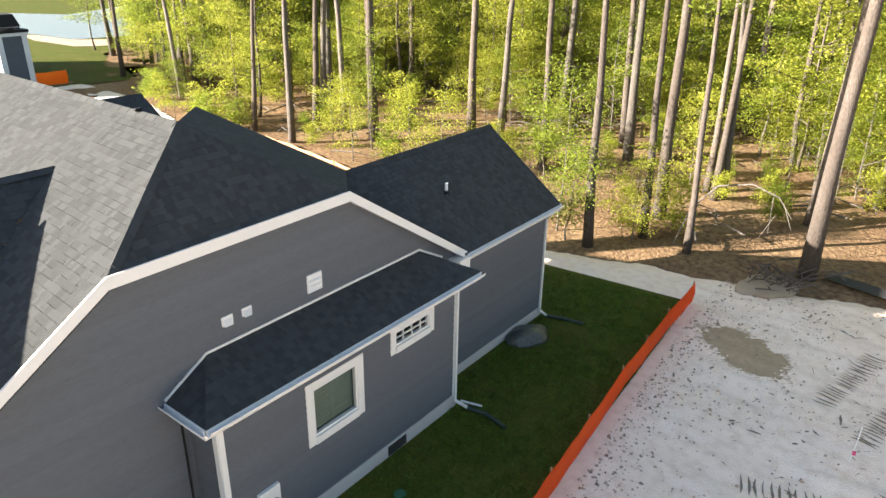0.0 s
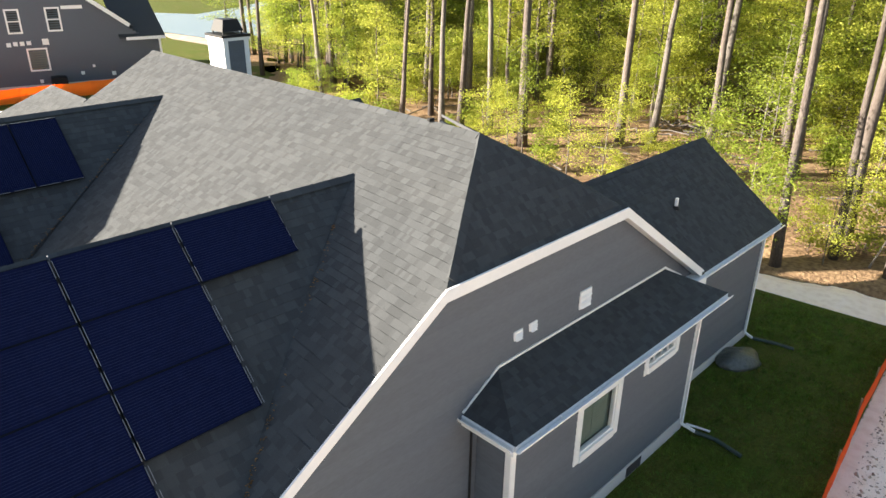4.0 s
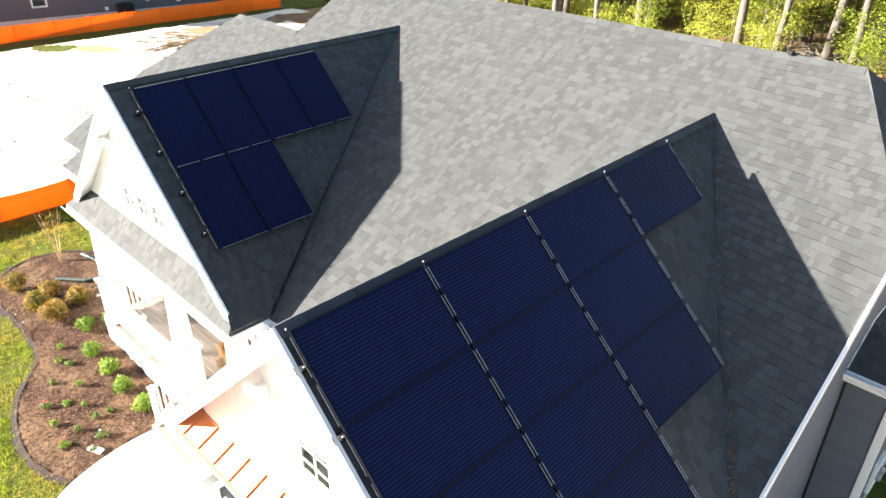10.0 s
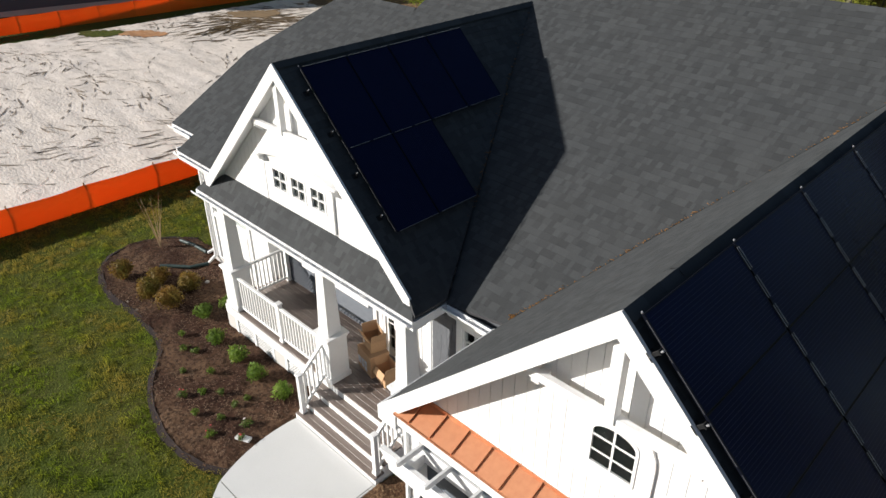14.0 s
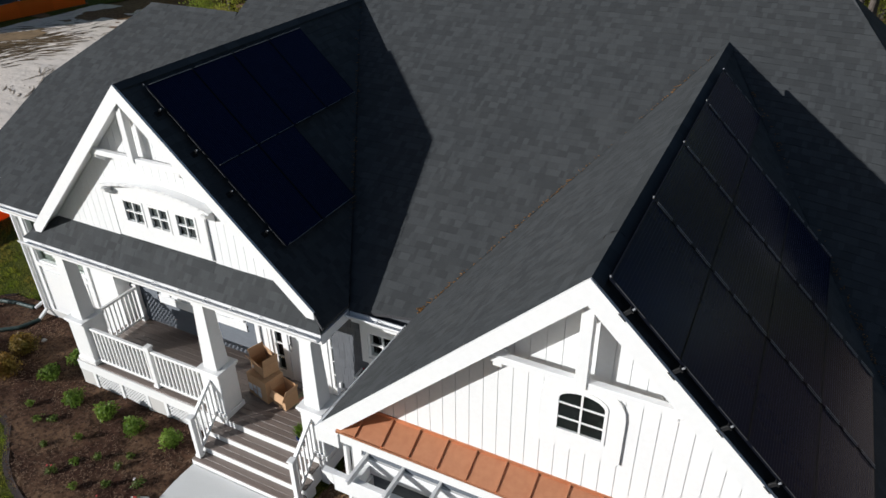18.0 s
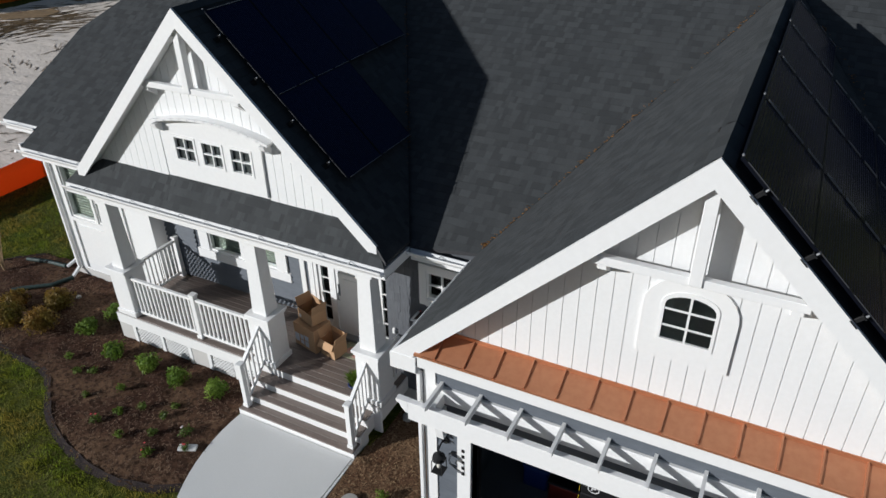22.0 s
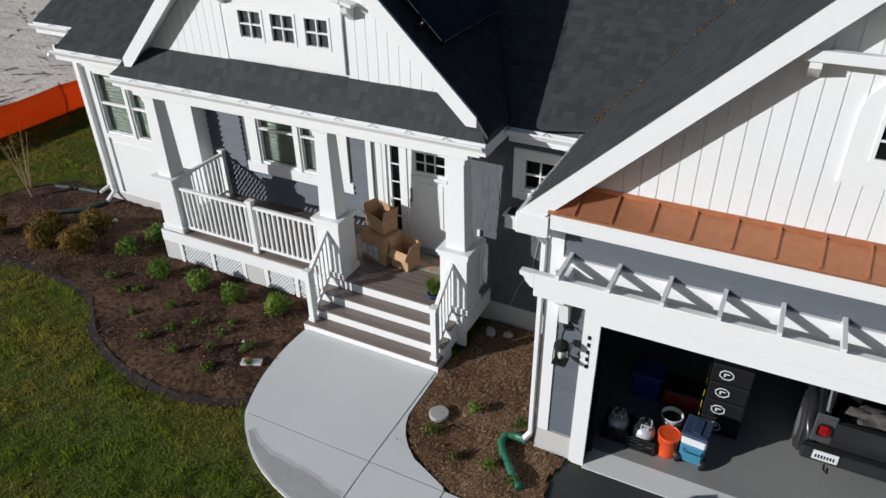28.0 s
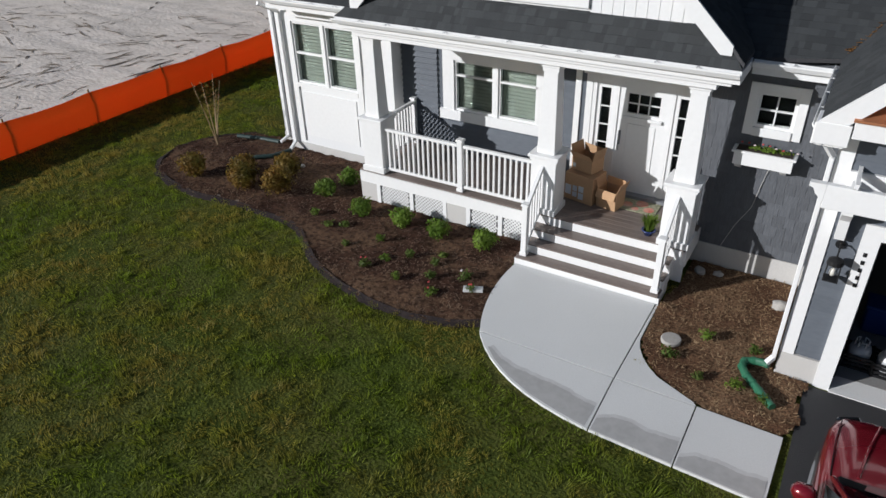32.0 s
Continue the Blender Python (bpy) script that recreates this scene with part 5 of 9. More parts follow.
# skirt of pale piers and diagonal lattice
skirt = thing("porch_skirt", "white diagonal lattice skirt between pale piers", "lattice", (-22.7, DF, 0))
part("pier", box(DL, -24.3, DF - 0.01, DF + 0.2, 0, 0.46), FOUNDATION, skirt)
part("pier", box(-22.62, -22.16, DF - 0.01, DF + 0.2, 0, 0.46), FOUNDATION, skirt)
for x in (-24.27, -23.45, -22.66, -22.12, -21.42, -20.78):
    part("lattice_post", box(x - 0.045, x + 0.045, DF - 0.02, DF + 0.02, 0.02, 0.46), WHITE, skirt)
for a, b in ((-24.22, -23.5), (-23.4, -22.7), (-22.07, -21.47), (-21.37, -20.83)):
    n = int((b - a + 0.4) / 0.075)
    for sgn, dy in ((1, 0.0), (-1, 0.009)):
        for i in range(n):
            p = a - (0.4 if sgn > 0 else 0) + i * 0.075
            x0, z0, x1, z1 = p, 0.04, p + 0.42 * sgn if sgn > 0 else p, 0.46
            if sgn > 0:
                x1 = p + 0.42
            else:
                x0, x1 = p + 0.02, p - 0.40
            # keep the slat within its bay
            pts = []
            for t in range(0, 9):
                xx, zz = x0 + (x1 - x0) * t / 8, 0.04 + 0.42 * t / 8
                if a <= xx <= b:
                    pts.append((xx, zz))
            if len(pts) > 1:
                part("lattice_slat", beam((pts[0][0], DF + dy, pts[0][1]), (pts[-1][0], DF + dy, pts[-1][1]), 0.008, 0.026, (0, 0, 1)), WHITE, skirt)
# Near-black sheet in place of the shade behind the slats.
part("skirt_backing", box(DL + 0.3, -20.8, DF + 0.12, DF + 0.14, 0, 0.46), UNLIT_DARK, skirt, "near-black sheet for the shade behind the lattice")

# steps
steps = thing("porch_steps", "four broad steps with brown treads and white risers", "steps", (-19.43, -2.5, 0))
SX0, SX1 = -20.72, -18.14
for i in range(4):
    y0 = -2.86 + i * 0.247
    z = 0.1825 * (i + 1)
    part("riser", box(SX0, SX1, y0, y0 + 0.02, z - 0.1825, z - 0.026), WHITE, steps)
    if i < 3:
        for k in (0, 1):
            part("tread_board", box(SX0 - 0.01, SX1 + 0.01, y0 - 0.015 + k * 0.131, y0 + 0.112 + k * 0.131, z - 0.026, z, 0.003), DECK, steps)
    part("stringer", box(SX1, SX1 + 0.03, y0, y0 + 0.25, max(0, z - 0.37), z - 0.03), WHITE, steps)
    part("stringer", box(SX0 - 0.03, SX0, y0, y0 + 0.25, max(0, z - 0.37), z - 0.03), WHITE, steps)


def post(x, y, z0, z1, w, parent):
    part("newel", box(x - w, x + w, y - w, y + w, z0, z1, 0.004), WHITE, parent)
    part("post_cap", join(box(x - w - 0.018, x + w + 0.018, y - w - 0.018, y + w + 0.018, z1, z1 + 0.025), prism([(x - w - 0.01, y - w - 0.01, z1 + 0.025), (x + w + 0.01, y - w - 0.01, z1 + 0.025), (x + w + 0.01, y + w + 0.01, z1 + 0.025), (x - w - 0.01, y + w + 0.01, z1 + 0.025)], (0, 0, 0.015))), WHITE, parent)
    part("post_base", box(x - w - 0.015, x + w + 0.015, y - w - 0.015, y + w + 0.015, z0, z0 + 0.07, 0.004), WHITE, parent)


def railing(label, a, b, n, rise=0.0, low=0.1, high=0.95, at_z=DZ):
    """A railing from plan point a to b: top and bottom rail and n balusters."""
    r = thing("porch_railing", label, "railing", ((a[0] + b[0]) / 2, (a[1] + b[1]) / 2, at_z), group="porch railings")
    A, B = Vector((*a, at_z)), Vector((*b, at_z + rise))
    up = Vector((0, 0, 1))
    part("top_rail", beam(A + up * high, B + up * high, 0.075, 0.06, (0, 0, 1), 0.008), WHITE, r)
    part("bottom_rail", beam(A + up * low, B + up * low, 0.05, 0.06, (0, 0, 1), 0.006), WHITE, r)
    for i in range(n):
        p = A + (B - A) * (i + 0.7) / (n + 0.4)
        part("baluster", box(p.x - 0.018, p.x + 0.018, p.y - 0.018, p.y + 0.018, p.z + low + 0.02, p.z + high - 0.02), WHITE, r)
    return r


r1 = railing("white porch railing between the columns", (-24.1, -2.0), (-22.42, -2.0), 14)
post(-22.35, -2.0, DZ, 1.78, 0.055, r1)
railing("white porch railing between the columns", (-22.29, -2.0), (-20.86, -2.0), 12)
r2 = railing("white porch railing back to the wall", (-24.45, -1.62), (-24.45, PW - 0.16), 10)
post(-24.45, PW - 0.1, DZ, 1.74, 0.05, r2)
railing("short white porch railing beside the shake wall", (-18.05, -1.62), (-18.05, -1.22), 3)
for x, tag in ((-20.62, "walk"), (-18.22, "garden")):
    sr = railing("sloping white stair railing with newel post", (x, -2.7), (x, -2.1), 5, 0.52, 0.12, 0.95, 0.2)
    post(x, -2.74, 0.19 if x < -19 else 0.19, 1.2, 0.05, sr)

# things on the porch
CARD = material("cardboard", (0.46, 0.285, 0.155), 0.85, grain=(40, (0.4, 0.24, 0.125), 0.5), second=(1.5, (0.5, 0.32, 0.18), 0.6), bump=0.001, bump_scale=60, obj_random=0.1)
LABEL = material("white_paper_label", (0.62, 0.64, 0.68), 0.6, grain=(50, (0.45, 0.5, 0.58), 0.6))


def carton(x, y, z, w, d, h, rz, flaps, label, stickers=()):
    """An open cardboard box with four sides and loose flaps (angles in degrees, 0 straight up)."""
    c = thing("cardboard_box", label, "box", (x, y, z), rz, group="delivery boxes")
    m = c.matrix_world.copy()
    t = 0.008

    def p(name, bm, mat=CARD, lab="", par=None):
        return part(name, moved(bm, m), mat, par or c, lab)
    p("bottom", box(-w / 2, w / 2, -d / 2, d / 2, 0, t))
    sides = [p("side", box(-w / 2, w / 2, -d / 2, -d / 2 + t, t, h)), p("side", box(-w / 2, w / 2, d / 2 - t, d / 2, t, h)),
             p("side", box(-w / 2, -w / 2 + t, -d / 2 + t, d / 2 - t, t, h)), p("side", box(w / 2 - t, w / 2, -d / 2 + t, d / 2 - t, t, h))]
    fl = [(0, -d / 2, 0), (0, d / 2, 180), (-w / 2, 0, -90), (w / 2, 0, 90)]
    for k, ang in enumerate(flaps):
        fw = w if k < 2 else d
        fh = d * 0.46 if k < 2 else w * 0.46
        bm = moved(box(-fw / 2 + 0.005, fw / 2 - 0.005, -t / 2, t / 2, 0, fh), Matrix.Rotation(radians(ang), 4, "X"))
        bm = moved(bm, Matrix.Translation((fl[k][0], fl[k][1], h)) @ Matrix.Rotation(radians(fl[k][2]), 4, "Z"))
        p("flap", bm)
    for sx, sz, sw, sh in stickers:
        p("sticker", box(sx, sx + sw, -d / 2 - 0.003, -d / 2 - 0.001, sz, sz + sh), LABEL, "white printed label")
    return c


carton(-20.14, -1.12, DZ, 0.6, 0.46, 0.54, -12, (-86, -86, -88, -88), "large brown cardboard box with white labels on the porch", [(-0.29, 0.1, 0.13, 0.2), (-0.13, 0.08, 0.1, 0.1), (-0.13, 0.2, 0.1, 0.11), (0.0, 0.06, 0.11, 0.13), (0.0, 0.21, 0.11, 0.12)])
carton(-20.15, -1.06, DZ + 0.575, 0.46, 0.36, 0.26, -18, (35, -8, 14, 12), "open brown cardboard box stacked on a larger one", [(-0.2, 0.05, 0.07, 0.08)])
carton(-19.6, -1.2, DZ, 0.4, 0.34, 0.36, -12, (150, -10, 16, 20), "open brown cardboard box beside the front door")

MAT_RED = material("doormat_red", (0.5, 0.07, 0.05), 0.9, grain=(25, (0.6, 0.3, 0.2), 0.7), second=(6, (0.55, 0.5, 0.42), 0.8), bump=0.004, bump_scale=150)
MAT_GREEN = material("doormat_green", (0.2, 0.22, 0.12), 0.9, grain=(30, (0.5, 0.45, 0.35), 0.6), bump=0.004, bump_scale=150)
mat_thing = thing("doormat", "red and green patterned doormat at the front door", "doormat", (-19.15, -0.98, DZ))
part("weave", box(-19.5, -18.75, -1.24, -0.72, DZ + 0.001, DZ + 0.013, 0.004), MAT_GREEN, mat_thing)
for x, y, r in ((-19.32, -1.02, 0.1), (-19.08, -0.9, 0.12), (-18.9, -1.08, 0.1), (-19.15, -1.13, 0.07)):
    part("flower_patch", lathe([(r, 0), (r, 0.003)], 9, (x, y, DZ + 0.013)), MAT_RED, mat_thing, "red woven flower")

POT = material("blue_glazed_pot", (0.03, 0.05, 0.16), 0.25, grain=(20, (0.02, 0.03, 0.1), 0.5))
SOIL = material("potting_soil", (0.05, 0.035, 0.025), 0.95, grain=(60, (0.02, 0.015, 0.01), 0.7), bump=0.01, bump_scale=80)


def leaf_material(name, base, tips, rnd=0.35, through_light=0.42):
    return thin_material(name, base, (2.2, tips, 0.7), None, through_light, rnd)


SHRUB = leaf_material("fresh_shrub_leaf", (0.105, 0.18, 0.022), (0.2, 0.28, 0.04))
SHRUB_DULL = leaf_material("olive_shrub_leaf", (0.13, 0.115, 0.022), (0.27, 0.14, 0.03))
SMALL_LEAF = leaf_material("perennial_leaf", (0.085, 0.14, 0.025), (0.15, 0.19, 0.04))


def leaf_cloud(n, radius, height, size, seed, base=0.0, spiky=False):
    """Small folded leaves scattered through a mound."""
    rng = np.random.default_rng(seed)
    verts, faces = [], []
    for i in range(n):
        d = rng.normal(size=3)
        d /= np.linalg.norm(d)
        r = rng.random() ** 0.4
        lump = 0.8 + 0.35 * math.sin(3 * math.atan2(d[1], d[0]) + seed) * rng.random()
        c = np.array([d[0] * radius * r * lump, d[1] * radius * r * lump, base + height * (0.5 + 0.5 * d[2] * r)])
        if spiky:
            a = rng.random() * 6.283
            lean = rng.random() * 0.7
            c = np.array([math.cos(a) * radius * 0.25 * rng.random(), math.sin(a) * radius * 0.25 * rng.random(), base])
            tip = c + np.array([math.cos(a) * radius * lean, math.sin(a) * radius * lean, height * (0.6 + 0.4 * rng.random())])
            s = np.array([-math.sin(a), math.cos(a), 0]) * size * 0.5
            k = len(verts)
            mid = (c + tip) / 2 + np.array([0, 0, 0.12 * height])
            verts += [tuple(c - s), tuple(c + s), tuple(mid + s * 0.8), tuple(mid - s * 0.8), tuple(tip)]
            faces += [(k, k + 1, k + 2, k + 3), (k + 3, k + 2, k + 4)]
            continue
        u = rng.normal(size=3)
        u /= np.linalg.norm(u)
        v = np.cross(u, d)
        v /= np.linalg.norm(v) + 1e-6
        s = size * (0.6 + 0.8 * rng.random())
        k = len(verts)
        verts += [tuple(c - u * s), tuple(c + v * s * 0.5), tuple(c + u * s), tuple(c - v * s * 0.5)]
        faces += [(k, k + 1, k + 2, k + 3)]
    return verts, faces


def potted(x, y, z):
    t = thing("potted_plant", "yellow-green plant in a small blue pot on the deck", "plant", (x, y, z))
    part("pot", lathe([(0.07, 0), (0.1, 0.08), (0.125, 0.09), (0.125, 0.105), (0.1, 0.105), (0.09, 0.09)], 16, (x, y, z)), POT, t, smooth=True)
    part("soil", lathe([(0.09, 0.08), (0.09, 0.09)], 12, (x, y, z)), SOIL, t)
    v, f = leaf_cloud(260, 0.27, 0.28, 0.022, 5, 0.09, True)
    part("foliage", raw_mesh("foliage", [(a + x, b + y, c + z) for a, b, c in v], f, SHRUB), None, t)


potted(-18.66, -1.9, DZ)

# flower box on the shake wall
fb = thing("flower_box", "white wall-hung flower box with red and white flowers", "flower box", (-17.15, FW, 2.14))
part("trough", join(wall_with_holes("x", -17.62, -16.74, 2.12, 2.34, FW - 0.26, FW - 0.01, []), box(-17.66, -16.7, FW - 0.28, FW, 2.32, 2.36, 0.006)), WHITE, fb)
part("soil", box(-17.6, -16.76, FW - 0.24, FW - 0.02, 2.358, 2.368), SOIL, fb)
for x in (-17.55, -16.86):
    part("bracket", prism([(x - 0.05, FW, 2.12), (x - 0.05, FW - 0.2, 2.12), (x - 0.05, FW - 0.16, 2.06), (x - 0.05, FW, 1.96)], (0.1, 0, 0)), WHITE, fb)
v, f = leaf_cloud(260, 0.5, 0.07, 0.03, 8)
part("foliage", raw_mesh("foliage", [(a * 0.9 - 17.14, b * 0.2 + FW - 0.13, c + 2.36) for a, b, c in v], f, SHRUB), None, fb)
PETAL_RED = material("red_petals", (0.45, 0.03, 0.04), 0.6, grain=(30, (0.55, 0.1, 0.08), 0.5))
PETAL_WHITE = material("white_petals", (0.75, 0.68, 0.68), 0.6, grain=(30, (0.8, 0.5, 0.5), 0.4))
rngf = random.Random(4)
for i in range(9):
    x, yy = -17.55 + 0.105 * i, FW - 0.06 - rngf.random() * 0.16
    part("flower", lathe([(0.01, 0), (0.02, 0.01), (0.016, 0.02)], 7, (x, yy, 2.43 + rngf.random() * 0.03)), PETAL_RED if rngf.random() < 0.55 else PETAL_WHITE, fb)
# shakes: staggered butts on the flower wall
rngs = random.Random(9)
vs, fs = [], []
z = 0.45
while z < 3.55:
    x = -18.24
    while x < -16.16:
        w = rngs.uniform(0.1, 0.22)
        x1 = min(x + w, -16.15)
        z0 = z - rngs.uniform(0, 0.03)
        if not (x1 > -17.62 and x < -16.72 and z + 0.2 > 2.54 and z < 3.42):
            k = len(vs)
            o = rngs.uniform(0.012, 0.02)
            vs += [(x, FW - o, z0), (x1 - 0.004, FW - o, z0), (x1 - 0.004, FW - 0.003, z + 0.2), (x, FW - 0.003, z + 0.2), (x, FW, z0), (x1 - 0.004, FW, z0)]
            fs += [(k, k + 1, k + 2, k + 3), (k, k + 4, k + 5, k + 1), (k, k + 3, k + 4), (k + 1, k + 5, k + 2)]
        x = x1
    z += 0.2
shk = new("shake", raw_mesh("shake", vs, fs, SHAKE))
shk.parent = flower_wall
tagged(shk, kind="stuff")
hose = thing("hanging_cord", "thin pale cord hanging down the shake wall", "cord", (-17.2, FW, 0.4))
part("cord", tube([(-17.05, FW - 0.03, 2.14), (-17.12, FW - 0.03, 1.8), (-17.2, FW - 0.035, 1.3), (-17.4, FW - 0.04, 0.9), (-17.55, FW - 0.05, 0.45)], 0.005, 6), FOUNDATION, hose)
sock = thing("outdoor_socket", "small white weatherproof socket on the shake wall", "socket", (-18.16, FW, 1.76))
part("cover", box(-18.19, -18.13, FW - 0.06, FW, 1.7, 1.82, 0.01), WHITE, sock)

# ---- garage front: casing, pergola, copper roof ----
trim("garage_casing", join(join(box(-15.66, -15.45, -3.66, -3.42, 0.0, 2.66), box(-10.55, -10.34, -3.66, -3.42, 0.0, 2.66)), box(-15.45, -10.55, -3.66, -3.42, 2.46, 2.66)), "broad white casing round the open garage door")
trim("garage_door_track", join(box(-15.45, -15.41, -3.4, -3.36, 0.05, 2.4), box(-15.43, -15.4, -3.36, -1.0, 2.36, 2.4)), "dark metal door track", BLACK)
trim("garage_fascia", box(-16.1, -9.88, -3.94, -3.9, 3.8, 4.015, 0.006), "white fascia board under the copper roof")
trim("garage_front_soffit", box(-16.2, -9.8, -3.9, -3.62, 3.8, 3.83), "white soffit under the copper roof")
cop = structure("roof_copper", prism([(-16.12, -3.97, 4.03), (-9.8, -3.97, 4.03), (-9.8, -3.615, 4.2), (-16.12, -3.615, 4.2)], (0, 0, 0.012)), COPPER, "standing-seam copper eyebrow roof above the garage", "roof")
for i in range(16):
    x = -15.83 + i * 0.4
    part("standing_seam", prism([(x - 0.01, -3.965, 4.042), (x + 0.01, -3.965, 4.042), (x + 0.01, -3.62, 4.21), (x - 0.01, -3.62, 4.21)], (0, -0.008, 0.028)), COPPER, cop)
part("drip_edge", box(-16.12, -9.8, -3.985, -3.96, 4.015, 4.045), COPPER, cop)
part("wall_flashing", box(-15.9, -10.1, -3.628, -3.6, 4.19, 4.26), COPPER, cop)

perg = thing("pergola", "white timber pergola above the garage door", "pergola", (-13, -3.8, 3.0))
part("wall_board", box(-16.0, -9.95, -3.66, -3.6, 3.02, 3.3, 0.006), WHITE, perg)
part("front_beam", box(-16.2, -9.75, -4.06, -3.97, 2.94, 3.25, 0.006), WHITE, perg)
part("beam_end", prism([(-16.2, -4.06, 3.25), (-16.38, -4.06, 3.25), (-16.38, -4.06, 3.2), (-16.33, -4.06, 3.18), (-16.3, -4.06, 3.12), (-16.24, -4.06, 3.06), (-16.2, -4.06, 3.05)], (0, 0.09, 0)), WHITE, perg)
for x in (-15.9, -10.1):
    part("tie_block", box(x - 0.05, x + 0.05, -3.97, -3.66, 3.0, 3.2, 0.006), WHITE, perg)
for i in range(11):
    x = -15.9 + i * 0.573
    if x > -9.9:
        break
    part("rafter", prism([(x - 0.022, -3.61, 3.27), (x - 0.022, -3.61, 3.37), (x - 0.022, -4.17, 3.37), (x - 0.022, -4.17, 3.31), (x - 0.022, -4.1, 3.27)], (0.044, 0, 0)), WHITE, perg)
for x in (-15.9, -10.1):
    part("bracket", prism([(x - 0.06, -3.62, 2.95), (x - 0.06, -4.0, 2.95), (x - 0.06, -4.0, 2.88), (x - 0.06, -3.78, 2.7), (x - 0.06, -3.72, 2.4), (x - 0.06, -3.62, 2.4)], (0.12, 0, 0)), WHITE, perg)

lant = thing("wall_lantern", "black metal cage lantern beside the garage door", "lantern", (-15.86, -3.63, 2.05))
part("back_plate", moved(lathe([(0.06, 0), (0.06, 0.015)], 14), pose(-15.86, -3.63, 2.3, 90, 0, 0)), BLACK, lant)
part("arm", tube([(-15.86, -3.63, 2.3), (-15.86, -3.75, 2.36), (-15.86, -3.84, 2.32), (-15.86, -3.84, 2.22)], 0.012, 8), BLACK, lant)
part("shade", lathe([(0.02, 0.1), (0.09, 0.06), (0.1, 0.0), (0.085, 0.0)], 14, (-15.86, -3.84, 2.12)), BLACK, lant)
for dx, dy in ((-0.075, -0.075), (0.075, -0.075), (-0.075, 0.075), (0.075, 0.075)):
    part("cage_bar", tube([(-15.86 + dx, -3.84 + dy, 2.12), (-15.86 + dx * 1.05, -3.84 + dy * 1.05, 1.9)], 0.007, 6), BLACK, lant)
part("cage_base", box(-15.95, -15.77, -3.93, -3.75, 1.89, 1.905, 0.004), BLACK, lant)
BULB = material("frosted_bulb", (0.7, 0.68, 0.62), 0.3, grain=(20, (0.6, 0.58, 0.5), 0.4))
part("bulb", lathe([(0.015, 0.0), (0.032, -0.03), (0.038, -0.07), (0.025, -0.11), (0.0, -0.12)], 12, (-15.86, -3.84, 2.06)), BULB, lant, smooth=True)
# the number beside the door, as plain bars
num = thing("house_number", "black numerals running down the door casing", "sign", (-15.56, -3.66, 2.0))
for i in range(5):
    part("numeral", box(-15.59, -15.545, -3.668, -3.66, 2.21 - i * 0.115, 2.27 - i * 0.115, 0.006), BLACK, num)

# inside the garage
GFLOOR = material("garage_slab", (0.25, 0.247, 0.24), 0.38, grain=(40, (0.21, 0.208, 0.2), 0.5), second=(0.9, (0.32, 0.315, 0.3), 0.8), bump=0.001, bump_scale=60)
# Plasterboard kept this dark so its colour carries the garage's gloom.
GWALL = material("shaded_plasterboard", (0.13, 0.128, 0.12), 0.85, grain=(20, (0.17, 0.165, 0.155), 0.4), second=(0.8, (0.18, 0.175, 0.165), 0.5))
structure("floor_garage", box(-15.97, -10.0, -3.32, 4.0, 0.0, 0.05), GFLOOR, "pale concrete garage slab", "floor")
structure("apron_garage", prism([(-15.45, -3.7, -0.02), (-15.45, -3.7, 0.028), (-15.45, -3.325, 0.047), (-15.45, -3.325, -0.02)], (4.9, 0, 0)), CONCRETE, "pale concrete apron at the garage door", "apron")
structure("wall_garage_inside", join(join(box(-15.97, -15.9, -3.42, 4.0, 0.05, 2.9), box(-10.1, -10.0, -3.42, 4.0, 0.05, 2.9)), box(-15.9, -10.1, 3.9, 4.0, 0.05, 2.9)), GWALL, "plastered garage walls darkened for the gloom inside", "wall")
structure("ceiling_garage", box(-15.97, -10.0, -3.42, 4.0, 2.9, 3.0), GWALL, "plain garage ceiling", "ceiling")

PLASTIC_BLUE = material("blue_plastic", (0.05, 0.2, 0.32), 0.4, grain=(30, (0.04, 0.17, 0.28), 0.4), second=(3, (0.07, 0.24, 0.36), 0.5))
PLASTIC_NAVY = material("navy_lid_plastic", (0.035, 0.055, 0.11), 0.45, grain=(30, (0.05, 0.07, 0.13), 0.4))
PLASTIC_WHITE = material("white_plastic", (0.7, 0.71, 0.72), 0.4, grain=(20, (0.62, 0.63, 0.64), 0.4))
PLASTIC_ORANGE = material("orange_plastic", (0.75, 0.09, 0.02), 0.4, grain=(20, (0.62, 0.07, 0.015), 0.4))
PLASTIC_BLACK = material("black_plastic", (0.009, 0.009, 0.01), 0.5, grain=(30, (0.016, 0.016, 0.017), 0.5), spec=0.25)
STEEL_GREY = material("painted_steel_tank", (0.55, 0.56, 0.57), 0.4, 0.2, grain=(20, (0.45, 0.46, 0.47), 0.5))
TOTE_RED = material("dark_red_tote", (0.16, 0.02, 0.012), 0.5, grain=(20, (0.12, 0.015, 0.01), 0.4))
TOTE_BLUE = material("dark_blue_tote", (0.02, 0.05, 0.22), 0.45, grain=(20, (0.015, 0.04, 0.18), 0.4))

ck = thing("wheeled_cooler", "blue and white wheeled cooler with a navy lid", "cooler", (-14.12, -2.86, 0.05), -4)
m = ck.matrix_world
bm = box(-0.165, 0.165, -0.2, 0.2, 0.04, 0.36, 0.03)
for v in bm.verts:
    v.co.x *= 0.92 + 0.1 * v.co.z / 0.4
part("body", moved(bm, m), PLASTIC_BLUE, ck)
part("white_band", moved(box(-0.165, 0.165, -0.2, 0.2, 0.36, 0.5, 0.02), m), PLASTIC_WHITE, ck, "white upper band")
